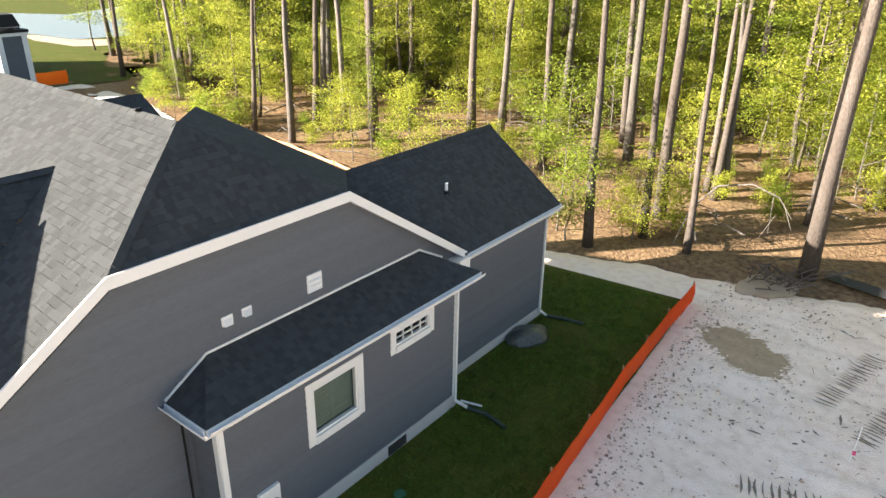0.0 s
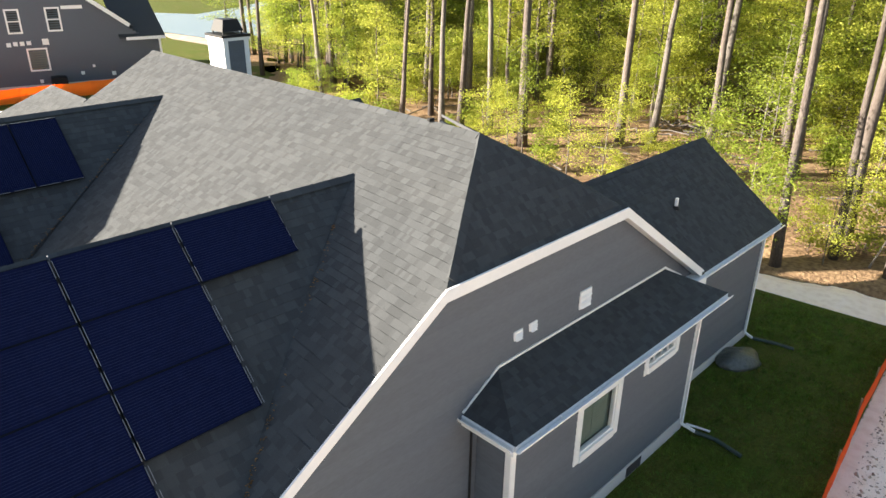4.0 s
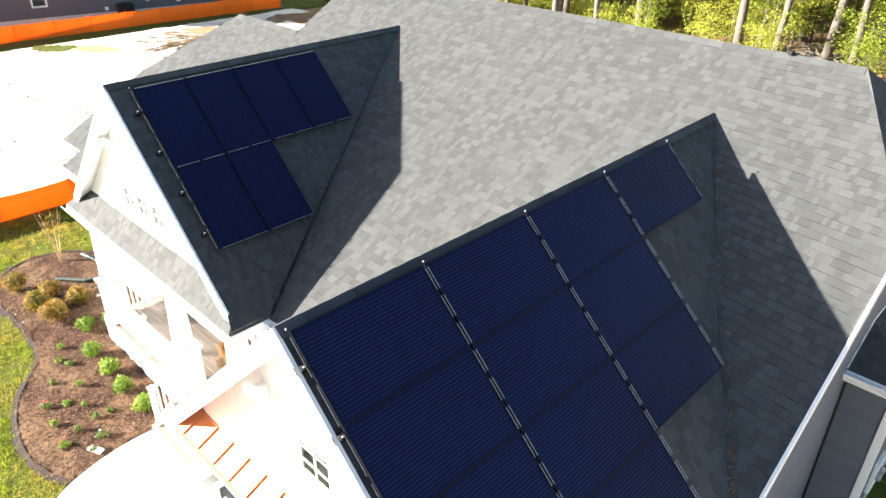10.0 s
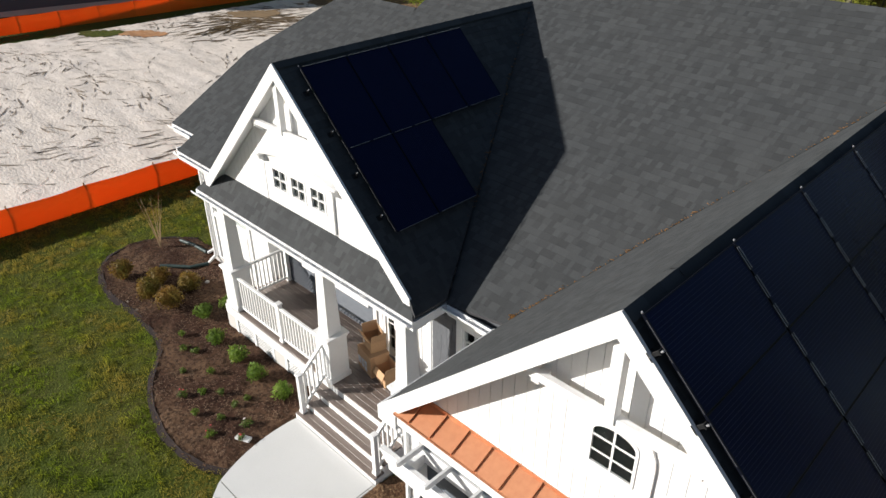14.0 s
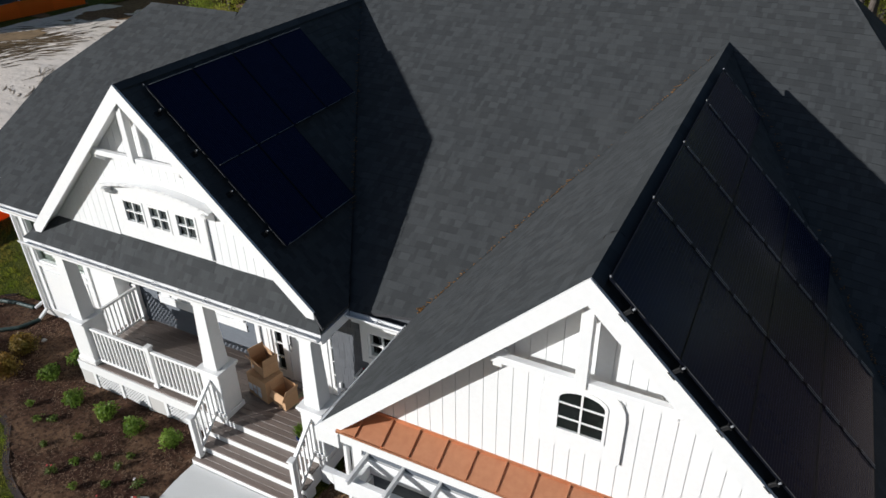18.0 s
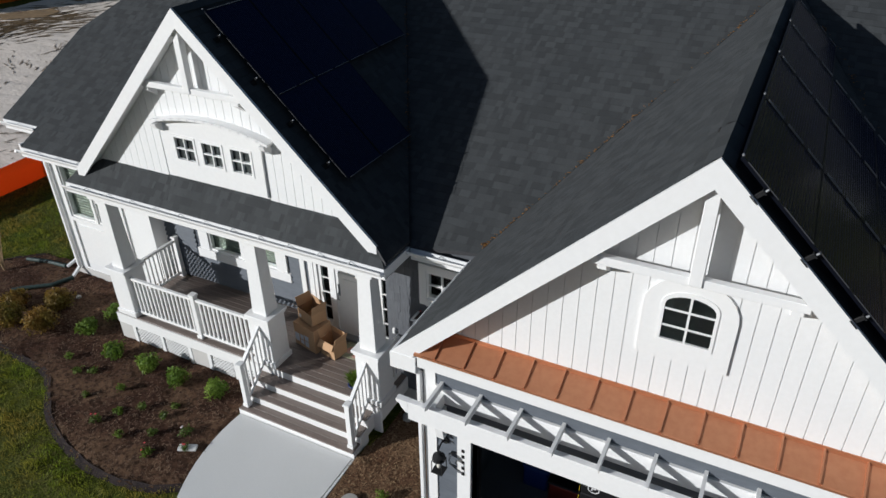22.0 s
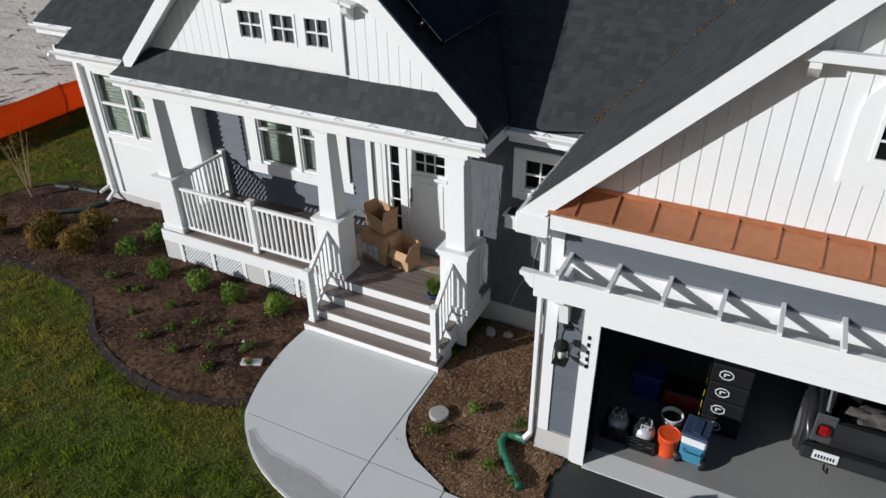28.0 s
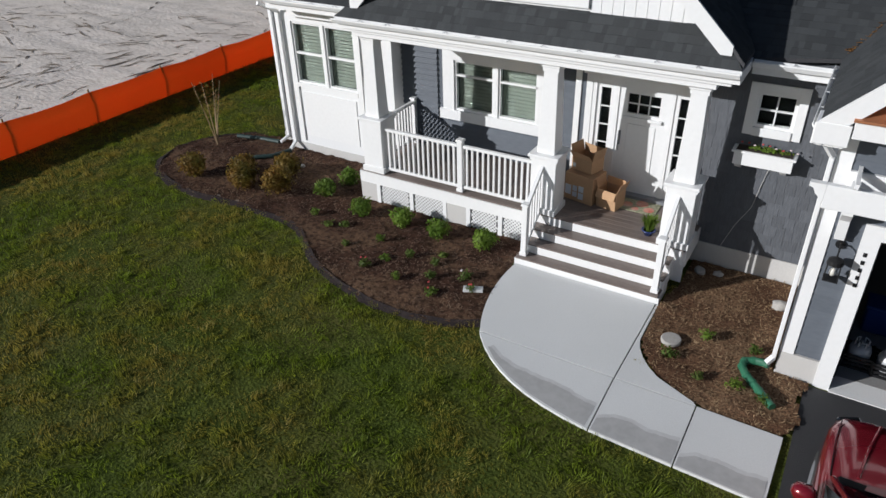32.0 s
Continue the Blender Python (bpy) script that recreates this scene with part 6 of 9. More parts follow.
lid = part("lid", moved(box(-0.18, 0.18, -0.22, 0.22, 0.5, 0.56, 0.02), m), PLASTIC_NAVY, ck, "navy lid")
part("cup_recess", moved(join(box(-0.06, 0.06, -0.14, 0.14, 0.56, 0.575, 0.006), box(-0.14, 0.14, -0.17, -0.155, 0.56, 0.572)), m), PLASTIC_NAVY, lid)
part("tow_handle", moved(tube([(-0.12, -0.2, 0.3), (-0.1, -0.25, 0.27), (0.1, -0.25, 0.27), (0.12, -0.2, 0.3)], 0.012, 8), m), PLASTIC_BLUE, ck)
for x in (-0.165, 0.165):
    w = part("wheel", moved(moved(lathe([(0.02, -0.03), (0.085, -0.03), (0.09, 0), (0.085, 0.03), (0.02, 0.03)], 18), Matrix.Rotation(radians(90), 4, "Y")), m @ Matrix.Translation((x, -0.17, 0.085))), PLASTIC_BLACK, ck, smooth=False)
    part("hub", moved(moved(lathe([(0.01, -0.034), (0.05, -0.034), (0.05, 0.034), (0.01, 0.034)], 12), Matrix.Rotation(radians(90), 4, "Y")), m @ Matrix.Translation((x, -0.17, 0.085))), STEEL_GREY, w)

bk = thing("orange_bucket", "orange plastic bucket with a lid", "bucket", (-14.46, -2.95, 0.05))
part("body", lathe([(0.125, 0), (0.13, 0.02), (0.148, 0.33), (0.155, 0.335), (0.155, 0.36)], 24, (-14.46, -2.95, 0.05)), PLASTIC_ORANGE, bk, smooth=True)
part("lid", lathe([(0.158, 0.35), (0.16, 0.375), (0.14, 0.38), (0.135, 0.372)], 24, (-14.46, -2.95, 0.05)), PLASTIC_ORANGE, bk)
wb = thing("white_bucket", "open white plastic bucket", "bucket", (-14.5, -2.56, 0.05))
part("body", lathe([(0.13, 0), (0.15, 0.36), (0.16, 0.37), (0.145, 0.37), (0.125, 0.02)], 24, (-14.5, -2.56, 0.05)), PLASTIC_WHITE, wb, smooth=True)
part("dark_inside", lathe([(0.14, 0.3), (0.14, 0.305)], 20, (-14.5, -2.56, 0.05)), PLASTIC_BLACK, wb)


def gas_tank(x, y, crate, body):
    g = thing("propane_tank", "grey steel propane tank in a black crate" if crate else "small grey propane tank on a black base", "gas tank", (x, y, 0.05))
    part("tank", lathe([(0.1, 0.03), (0.15, 0.07), (0.153, 0.25), (0.13, 0.32), (0.06, 0.35), (0.03, 0.36)], 22, (x, y, 0.05)), body, g, smooth=True)
    part("valve", lathe([(0.03, 0.35), (0.03, 0.4), (0.015, 0.42)], 10, (x, y, 0.05)), ALU, g)
    for k in range(3):
        a0 = k * 2.09
        pts = [(x + 0.085 * math.cos(a0 + t * 0.4), y + 0.085 * math.sin(a0 + t * 0.4), 0.47) for t in range(4)]
        part("collar", tube([(pts[0][0], pts[0][1], 0.38)] + pts + [(pts[-1][0], pts[-1][1], 0.38)], 0.012, 8), body, g)
    part("foot_ring", lathe([(0.1, 0), (0.105, 0.04), (0.09, 0.04)], 18, (x, y, 0.05)), body, g)
    if crate:
        c = thing("milk_crate", "black plastic milk crate", "crate", (x, y, 0.05))
        for s in (-1, 1):
            for h in (0.0, 0.07, 0.14, 0.2):
                part("slat", box(x - 0.18, x + 0.18, y + s * 0.18 - 0.006, y + s * 0.18 + 0.006, 0.05 + h, 0.09 + h), PLASTIC_BLACK, c)
                part("slat", box(x + s * 0.18 - 0.006, x + s * 0.18 + 0.006, y - 0.18, y + 0.18, 0.05 + h, 0.09 + h), PLASTIC_BLACK, c)
            for d in (-1, 1):
                part("corner_post", box(x + s * 0.18 - 0.014, x + s * 0.18 + 0.014, y + d * 0.18 - 0.014, y + d * 0.18 + 0.014, 0.05, 0.3), PLASTIC_BLACK, c)


gas_tank(-14.8, -2.92, True, STEEL_GREY)
gas_tank(-15.18, -2.88, True, STEEL_GREY)
tote = thing("storage_tote", "dark blue plastic storage tote", "tote", (-15.0, -1.85, 0.05))
part("body", box(-15.2, -14.76, -2.05, -1.65, 0.05, 0.5, 0.03), TOTE_BLUE, tote)
part("lid", box(-15.22, -14.74, -2.07, -1.63, 0.5, 0.54, 0.015), TOTE_BLUE, tote)
tote2 = thing("storage_tote", "dark red storage tub behind the buckets", "tote", (-14.45, -2.0, 0.05))
part("body", box(-14.7, -14.15, -2.2, -1.85, 0.05, 0.5, 0.03), TOTE_RED, tote2)
part("lid", box(-14.72, -14.13, -2.22, -1.83, 0.5, 0.54, 0.015), PLASTIC_BLACK, tote2)
for k in range(4):
    bb = thing("black_tool_box", "black storage box with a white octagonal emblem", "storage box", (-13.88, -2.05, 0.05 + k * 0.32), group="stacked storage boxes")
    z = 0.05 + k * 0.32
    part("body", box(-14.14, -13.6, -2.3, -1.8, z, z + 0.3, 0.015), PLASTIC_BLACK, bb)
    ex, ez = -13.94, z + 0.15
    o8 = [(ex + 0.1 * math.cos(math.pi * (j + 0.5) / 4), ez + 0.085 * math.sin(math.pi * (j + 0.5) / 4)) for j in range(8)]
    i8 = [(ex + 0.086 * math.cos(math.pi * (j + 0.5) / 4), ez + 0.071 * math.sin(math.pi * (j + 0.5) / 4)) for j in range(8)]
    part("emblem", join(ring(o8, i8, -2.306, -2.3), join(box(ex - 0.035, ex + 0.04, -2.306, -2.3, ez + 0.008, ez + 0.025), box(ex - 0.035, ex - 0.015, -2.306, -2.3, ez - 0.034, ez + 0.008))), PLASTIC_WHITE, bb, "white octagon outline")
YEL = material("yellow_tape", (0.7, 0.55, 0.02), 0.5, grain=(30, (0.6, 0.45, 0.02), 0.4))
tape = thing("yellow_level", "black pole with yellow tape bands leaning on the boxes", "tool", (-14.17, -2.25, 0.05))
for k in range(6):
    za, zb = 0.06 + k * 0.2, 0.18 + k * 0.2
    part("tape_strip", beam((-14.17, -2.33 + 0.1 * za, za), (-14.17, -2.33 + 0.1 * zb, zb), 0.006, 0.006, (0, 1, 0)), YEL, tape)
part("pole", beam((-14.17, -2.315, 0.05), (-14.17, -2.19, 1.25), 0.012, 0.012, (0, 1, 0)), PLASTIC_BLACK, tape)

# ---- dark off-road car, parked nose in ----
CAR_BLACK = material("black_car_paint", (0.02, 0.02, 0.021), 0.28, grain=(3, (0.03, 0.03, 0.031), 0.4))
CAR_GREY = material("grey_car_panel", (0.05, 0.05, 0.053), 0.4, grain=(8, (0.09, 0.09, 0.095), 0.4))
TYRE = material("tyre_rubber", (0.018, 0.018, 0.018), 0.8, grain=(40, (0.035, 0.033, 0.03), 0.5), bump=0.004, bump_scale=60)
TAIL = material("red_tail_lens", (0.22, 0.006, 0.008), 0.15, grain=(30, (0.3, 0.008, 0.01), 0.5))
CLOTH = material("grey_crumpled_fabric", (0.085, 0.075, 0.07), 0.9, grain=(9, (0.045, 0.04, 0.04), 0.8), second=(3, (0.14, 0.125, 0.115), 0.6), bump=0.02, bump_scale=14)
jeep = thing("off_road_car", "black open-topped off-road car parked nose-in in the garage", "car", (-12.0, -0.6, 0.05))
JX0, JX1, JY = -12.86, -11.14, -2.5
body = part("body", join(join(wall_with_holes("x", JX0 + 0.1, JX1 - 0.1, 0.5, 1.05, JY, JY + 0.08, []), box(JX0 + 0.1, JX0 + 0.2, JY, JY + 3.4, 0.5, 1.1, 0.02)), join(box(JX1 - 0.2, JX1 - 0.1, JY, JY + 3.4, 0.5, 1.1, 0.02), box(JX0 + 0.2, JX1 - 0.2, JY + 0.08, JY + 3.4, 0.5, 0.62))), CAR_BLACK, jeep)
part("hood", box(JX0 + 0.2, JX1 - 0.2, JY + 2.6, JY + 3.9, 0.9, 1.1, 0.05), CAR_BLACK, jeep)
part("rear_bumper", box(JX0, JX1, JY - 0.16, JY, 0.45, 0.66, 0.03), CAR_BLACK, jeep)
for x, s in ((JX0 + 0.2, -1), (JX1 - 0.2, 1)):
    q = part("quarter_panel", box(x - 0.13, x + 0.13, JY - 0.01, JY + 0.03, 0.66, 1.14, 0.02), CAR_GREY, jeep, "dark grey corner panel")
    lamp = part("tail_lamp", box(x - 0.065, x + 0.065, JY - 0.05, JY - 0.01, 0.82, 0.98, 0.03), TAIL, jeep, "red tail lamp")
    part("lens_rim", box(x - 0.085, x + 0.085, JY - 0.03, JY - 0.008, 0.8, 1.0, 0.03), PLASTIC_BLACK, lamp)
    part("fender_flare", tube([(x + s * 0.14, JY + 0.55 + 0.5 * math.cos(a), 0.44 + 0.5 * math.sin(a)) for a in [math.pi * j / 8 for j in range(9)]], 0.075, 8), CAR_BLACK, jeep, smooth=True)
    part("roll_bar", tube([(x, JY + 0.15, 1.05), (x, JY + 0.45, 1.75), (x, JY + 1.3, 1.82), (x, JY + 2.3, 1.75), (x, JY + 2.65, 1.15)], 0.045, 8), CAR_BLACK, jeep)
    for y in (JY + 0.55, JY + 3.2):
        wh = part("wheel", moved(lathe([(0.2, -0.12), (0.36, -0.11), (0.39, -0.06), (0.39, 0.06), (0.36, 0.11), (0.2, 0.12)], 24), Matrix.Translation((x + s * 0.12, y, 0.44)) @ Matrix.Rotation(radians(90), 4, "Y")), TYRE, jeep, "black knobbly tyre")
        part("rim", moved(lathe([(0.04, -0.125), (0.21, -0.12), (0.21, 0.12), (0.04, 0.125)], 14), Matrix.Translation((x + s * 0.12, y, 0.44)) @ Matrix.Rotation(radians(90), 4, "Y")), ALU, wh)
part("roll_bar_cross", tube([(JX0 + 0.2, JY + 0.45, 1.76), (JX1 - 0.2, JY + 0.45, 1.76)], 0.045, 8), CAR_BLACK, jeep)
plate = part("number_plate", box(-12.72, -12.42, JY - 0.172, JY - 0.162, 0.52, 0.67), PLASTIC_WHITE, jeep, "white number plate")
for k in range(7):
    part("plate_bar", box(-12.69 + k * 0.035, -12.67 + k * 0.035, JY - 0.176, JY - 0.172, 0.555, 0.61), PLASTIC_BLACK, plate)
part("tow_hook", tube([(-12.55, JY - 0.16, 0.46), (-12.55, JY - 0.24, 0.44), (-12.5, JY - 0.24, 0.4), (-12.5, JY - 0.17, 0.42)], 0.014, 8), BLACK, jeep)
for k, (sx, sy) in enumerate(((-12.4, 0.9), (-11.6, 0.9))):
    part("seat", join(box(sx - 0.24, sx + 0.24, JY + sy, JY + sy + 0.5, 0.62, 0.85, 0.05), box(sx - 0.22, sx + 0.22, JY + sy - 0.15, JY + sy, 0.7, 1.45, 0.05)), PLASTIC_BLACK, jeep)
ms = bmesh.new()
bmesh.ops.create_icosphere(ms, subdivisions=4, radius=1.0)
for v in ms.verts:
    n = noise.noise(v.co * 2.3) * 0.35 + noise.noise(v.co * 6) * 0.14
    v.co = Vector((v.co.x * 0.5, v.co.y * 0.26, v.co.z * 0.2)) * (1 + n)
bundle = thing("soft_top_bundle", "crumpled grey fabric bundle in the back of the car", "fabric", (-11.9, JY + 0.4, 0.62))
part("folds", moved(ms, pose(-11.95, JY + 0.38, 0.85, 0, 12, 8)), CLOTH, bundle, smooth=True)

# ---- red car on the driveway ----
CAR_RED = material("dark_red_car_paint", (0.17, 0.008, 0.016), 0.18, 0.25, grain=(2, (0.2, 0.012, 0.02), 0.5))
CAR_RED.node_tree.nodes["Principled BSDF"].inputs["Coat Weight"].default_value = 0.8
CARGLASS = material("dark_car_glass", (0.008, 0.01, 0.012), 0.05, grain=(3, (0.014, 0.016, 0.018), 0.5))

rc = thing("red_car", "glossy dark red car parked on the asphalt driveway", "car", (-14.55, -7.2, 0.012))


def car_section(y, half, z_low, z_mid, z_top, crown):
    """Half-height outline of the body at one place along it."""
    pts = [(-half * 0.93, z_low), (-half, z_mid), (-half * 0.985, z_top - 0.09), (-half * 0.9, z_top - 0.015), (-half * 0.62, z_top + crown * 0.55), (-half * 0.3, z_top + crown * 0.9), (0, z_top + crown)]
    return [(x, y, z) for x, z in pts] + [(-x, y, z) for x, z in pts[-2::-1]]


def loft(sections, close=True):
    bm = bmesh.new()
    rows = [[bm.verts.new(p) for p in s] for s in sections]
    for a, b in zip(rows, rows[1:]):
        for i in range(len(a) - 1):
            bm.faces.new((a[i], a[i + 1], b[i + 1], b[i]))
    if close:
        bm.faces.new(rows[0])
        bm.faces.new(rows[-1][::-1])
    bmesh.ops.recalc_face_normals(bm, faces=bm.faces[:])
    return bm


CXM = -14.55
secs = [car_section(y, h, 0.2, 0.5, zt, c) for y, h, zt, c in ((-4.98, 0.62, 0.66, 0.02), (-5.03, 0.76, 0.78, 0.03), (-5.16, 0.85, 0.86, 0.05), (-5.4, 0.91, 0.91, 0.06), (-5.8, 0.93, 0.95, 0.07), (-6.2, 0.93, 0.99, 0.07), (-6.35, 0.93, 1.0, 0.06), (-8.2, 0.93, 1.02, 0.05), (-9.0, 0.92, 1.0, 0.05), (-9.5, 0.85, 0.95, 0.03))]
part("body_shell", moved(loft(secs), Matrix.Translation((CXM, 0, 0.012))), CAR_RED, rc, smooth=True)
for s in (-1, 1):
    part("hood_crease", tube([(CXM + s * 0.4, -5.2, 0.945), (CXM + s * 0.5, -5.7, 1.0), (CXM + s * 0.58, -6.25, 1.045)], [0.012, 0.018, 0.016], 6), CAR_RED, rc)
    part("hood_gap", tube([(CXM + s * 0.78, -5.15, 0.885), (CXM + s * 0.83, -5.7, 0.955), (CXM + s * 0.83, -6.3, 1.0)], 0.006, 6), BLACK, rc)
    part("head_lamp", moved(box(-0.14, 0.14, -0.1, 0.1, -0.06, 0.06, 0.03), Matrix.Translation((CXM + s * 0.68, -5.1, 0.74)) @ Matrix.Rotation(radians(-s * 28), 4, "Z")), CARGLASS, rc, "clear head lamp")
    mir = part("wing_mirror", moved(lathe([(0.03, -0.12), (0.09, -0.08), (0.1, 0.05), (0.05, 0.12)], 12), Matrix.Translation((CXM + s * 1.05, -6.75, 1.08)) @ Matrix.Rotation(radians(90), 4, "Y")), CAR_RED, rc, smooth=True)
    part("mirror_arm", beam((CXM + s * 0.9, -6.75, 1.03), (CXM + s * 1.02, -6.75, 1.05), 0.05, 0.04), BLACK, mir)
    for y in (-5.75, -8.6):
        tw = part("wheel", moved(lathe([(0.19, -0.1), (0.31, -0.1), (0.33, -0.05), (0.33, 0.05), (0.31, 0.1), (0.19, 0.1)], 24), Matrix.Translation((CXM + s * 0.84, y, 0.345)) @ Matrix.Rotation(radians(90), 4, "Y")), TYRE, rc, "black tyre")
        part("rim", moved(lathe([(0.03, -0.11), (0.2, -0.105), (0.2, 0.105), (0.03, 0.11)], 14), Matrix.Translation((CXM + s * 0.84, y, 0.345)) @ Matrix.Rotation(radians(90), 4, "Y")), ALU, tw)
part("windscreen", prism([(CXM - 0.72, -6.38, 1.04), (CXM + 0.72, -6.38, 1.04), (CXM + 0.58, -7.15, 1.46), (CXM - 0.58, -7.15, 1.46)], (0, -0.02, 0.012)), CARGLASS, rc, "dark curved windscreen")
part("cowl", box(CXM - 0.76, CXM + 0.76, -6.42, -6.3, 1.0, 1.05, 0.015), BLACK, rc)
part("roof_panel", loft([[(CXM + x, y, z) for x, z in ((-0.6, 1.46 + d), (-0.45, 1.5 + d), (0, 1.52 + d), (0.45, 1.5 + d), (0.6, 1.46 + d))] for y, d in ((-7.15, 0), (-7.9, 0.03), (-8.6, -0.02))], False), CAR_RED, rc, smooth=True)
for s in (-1, 1):
    part("side_glass", prism([(CXM + s * 0.86, -6.5, 1.04), (CXM + s * 0.62, -7.15, 1.45), (CXM + s * 0.62, -8.6, 1.43), (CXM + s * 0.86, -9.1, 1.03)], (0, 0, 0.01)), CARGLASS, rc)
    part("screen_pillar", tube([(CXM + s * 0.8, -6.36, 1.03), (CXM + s * 0.62, -7.15, 1.47)], 0.035, 6), CAR_RED, rc)
part("rear_window", prism([(CXM - 0.6, -8.6, 1.43), (CXM + 0.6, -8.6, 1.43), (CXM + 0.75, -9.1, 1.02), (CXM - 0.75, -9.1, 1.02)], (0, 0, 0.01)), CARGLASS, rc)
for k in (-1, 1):
    part("wiper", tube([(CXM + k * 0.3 - 0.25, -6.45, 1.1), (CXM + k * 0.3 + 0.25, -6.42, 1.085)], 0.008, 6), BLACK, rc)

# ---- solar panels ----


def solar_module(label):
    """A panel 1.68 by 0.99 m lying flat, long side along local x."""
    p = thing("solar_panel", label, "solar panel", group="roof solar panels")
    L, W = 0.845, 0.5
    part("frame", ring_flat(L, W, 0.012, 0.0315), PANEL_FRAME, p, "thin black aluminium frame")
    part("cell_sheet", box(-L + 0.011, L - 0.011, -W + 0.011, W - 0.011, 0.022, 0.03), PANEL, p)
    vs, fs = [], []
    for i in range(1, 24):
        y = -W + 0.02 + (2 * W - 0.04) * i / 24
        k = len(vs)
        h = 0.0045 if i % 4 else 0.006
        vs += [(-L + 0.03, y - h / 2, 0.0305), (L - 0.03, y - h / 2, 0.0305), (L - 0.03, y + h / 2, 0.0305), (-L + 0.03, y + h / 2, 0.0305)]
        fs.append((k, k + 1, k + 2, k + 3))
    tagged(part("cell_grid", raw_mesh("cell_grid", vs, fs, PANEL_LINE), None, p), kind="stuff")
    return p


def ring_flat(L, W, w, h):
    bm = box(-L, L, -W, -W + w, 0, h)
    bm = box(-L, L, W - w, W, 0, h, 0, bm)
    bm = box(-L, -L + w, -W + w, W - w, 0, h, 0, bm)
    return box(L - w, L, -W + w, W - w, 0, h, 0, bm)


proto = solar_module("dark blue-black solar panel on a shingle roof slope")


def roof_pose(ridge_x, y, down, slope, lying, lift=0.11):
    """Pose of a panel whose centre is `down` metres below the ridge along a slope that falls to +x."""
    a = math.atan(slope)
    x, z = ridge_x + down * math.cos(a), -down * math.sin(a)
    n = Vector((math.sin(a), 0, math.cos(a)))
    m = Matrix.Translation(Vector((x, y, z)) + n * lift) @ Matrix.Rotation(a, 4, "Y")
    return m @ Matrix.Rotation(radians(90), 4, "Z") if lying else m


gs = (GR - GEAVE) / GW
ls = (LR - LEAVE) / LW
base_g = Matrix.Translation((0, 0, GR))
base_l = Matrix.Translation((0, 0, LR))
first = True
cells = [(c, r) for r, n in enumerate((4, 3, 3, 2)) for c in range(n)]
for c, r in cells:
    m = base_g @ roof_pose(GX, -3.02 + c * 1.72, 0.6 + r * 1.004, gs, True)
    if first:
        proto.matrix_world = m
        proto.matrix_basis = m
        first = False
    else:
        copy_thing(proto, m)
for c, r in [(0, 0), (1, 0), (2, 0), (3, 0), (0, 1), (1, 1)]:
    copy_thing(proto, base_l @ roof_pose(LX, -1.18 + c * 1.015, 1.1 + r * 1.69, ls, False))

# bright mounting rails in the gaps, with mid clamps
def rail_line(base, ridge_x, slope, y, d0, d1, along=False, n=6, offsets=(-0.02, 0.02), metal=None):
    r = thing("panel_mounting_rail", "bright aluminium mounting rail with clamps", "mounting rail", (0, 0, 0), group="panel rails")
    a = math.atan(slope)

    def pt(d, yy, lift=0.158):
        return base @ Vector((ridge_x + d * math.cos(a) + math.sin(a) * lift, yy, -d * math.sin(a) + math.cos(a) * lift))
    if along:
        for i in range(n):
            s0, s1 = d0 + (d1 - d0) * i / n + 0.06, d0 + (d1 - d0) * (i + 1) / n - 0.02
            part("rail_piece", beam(pt(y, s0), pt(y, s1), 0.0065, 0.008), ALU, r)
    else:
        for off in offsets:
            for i in range(n):
                s0, s1 = d0 + (d1 - d0) * i / n + 0.05, d0 + (d1 - d0) * (i + 1) / n - 0.03
                part("rail_piece", beam(pt(s0, y + off), pt(s1, y + off), 0.0065 if len(offsets) > 1 else 0.004, 0.008), metal or ALU, r)
        part("end_cap", lathe([(0.01, 0), (0.012, 0.015), (0.0, 0.025)], 8, tuple(pt(d0 - 0.02, y))), ALU, r)


for k, y in enumerate((-2.16, -0.44, 1.28)):
    rail_line(base_g, GX, gs, y, 0.1, (4.12, 4.12, 3.12)[k], False, (12, 12, 9)[k])
rail_line(base_g, GX, gs, -3.9, 0.1, 4.12, False, 8, (0.0,), DULL_ALU)
rail_line(base_g, GX, gs, 2.97, 0.1, 1.1, False, 4, (0.0,))
for d, y0, y1, n in ((0.26, -1.69, 2.37, 4), (1.94, -1.69, 2.37, 8), (3.63, -1.69, 0.34, 2)):
    rail_line(base_l, LX, ls, d, y0, y1, True, n)
rail_line(base_l, LX, ls, -1.72, 0.26, 3.63, False, 7, (0.0,), DULL_ALU)
# foot brackets along the array edges
def rail_foot(base, ridge_x, slope, d, y):
    a = math.atan(slope)
    f = thing("rail_foot", "small metal roof foot with bolt at the panel edge", "bracket", (0, 0, 0), group="rail feet")
    p = base @ Vector((ridge_x + d * math.cos(a), y, -d * math.sin(a)))
    m = Matrix.Translation(p) @ Matrix.Rotation(a, 4, "Y")
    part("foot", moved(join(box(-0.05, 0.05, -0.06, 0.05, 0.0, 0.012, 0.004), box(-0.022, 0.022, -0.012, 0.012, 0.012, 0.11, 0.004)), m), BLACK, f)
    part("clamp", moved(box(-0.028, 0.028, -0.03, 0.03, 0.1, 0.118, 0.005), m), BLACK, f)
    part("bolt", moved(lathe([(0.011, 0), (0.011, 0.03), (0.0, 0.034)], 8, (0, -0.01, 0.122)), m), ALU, f)


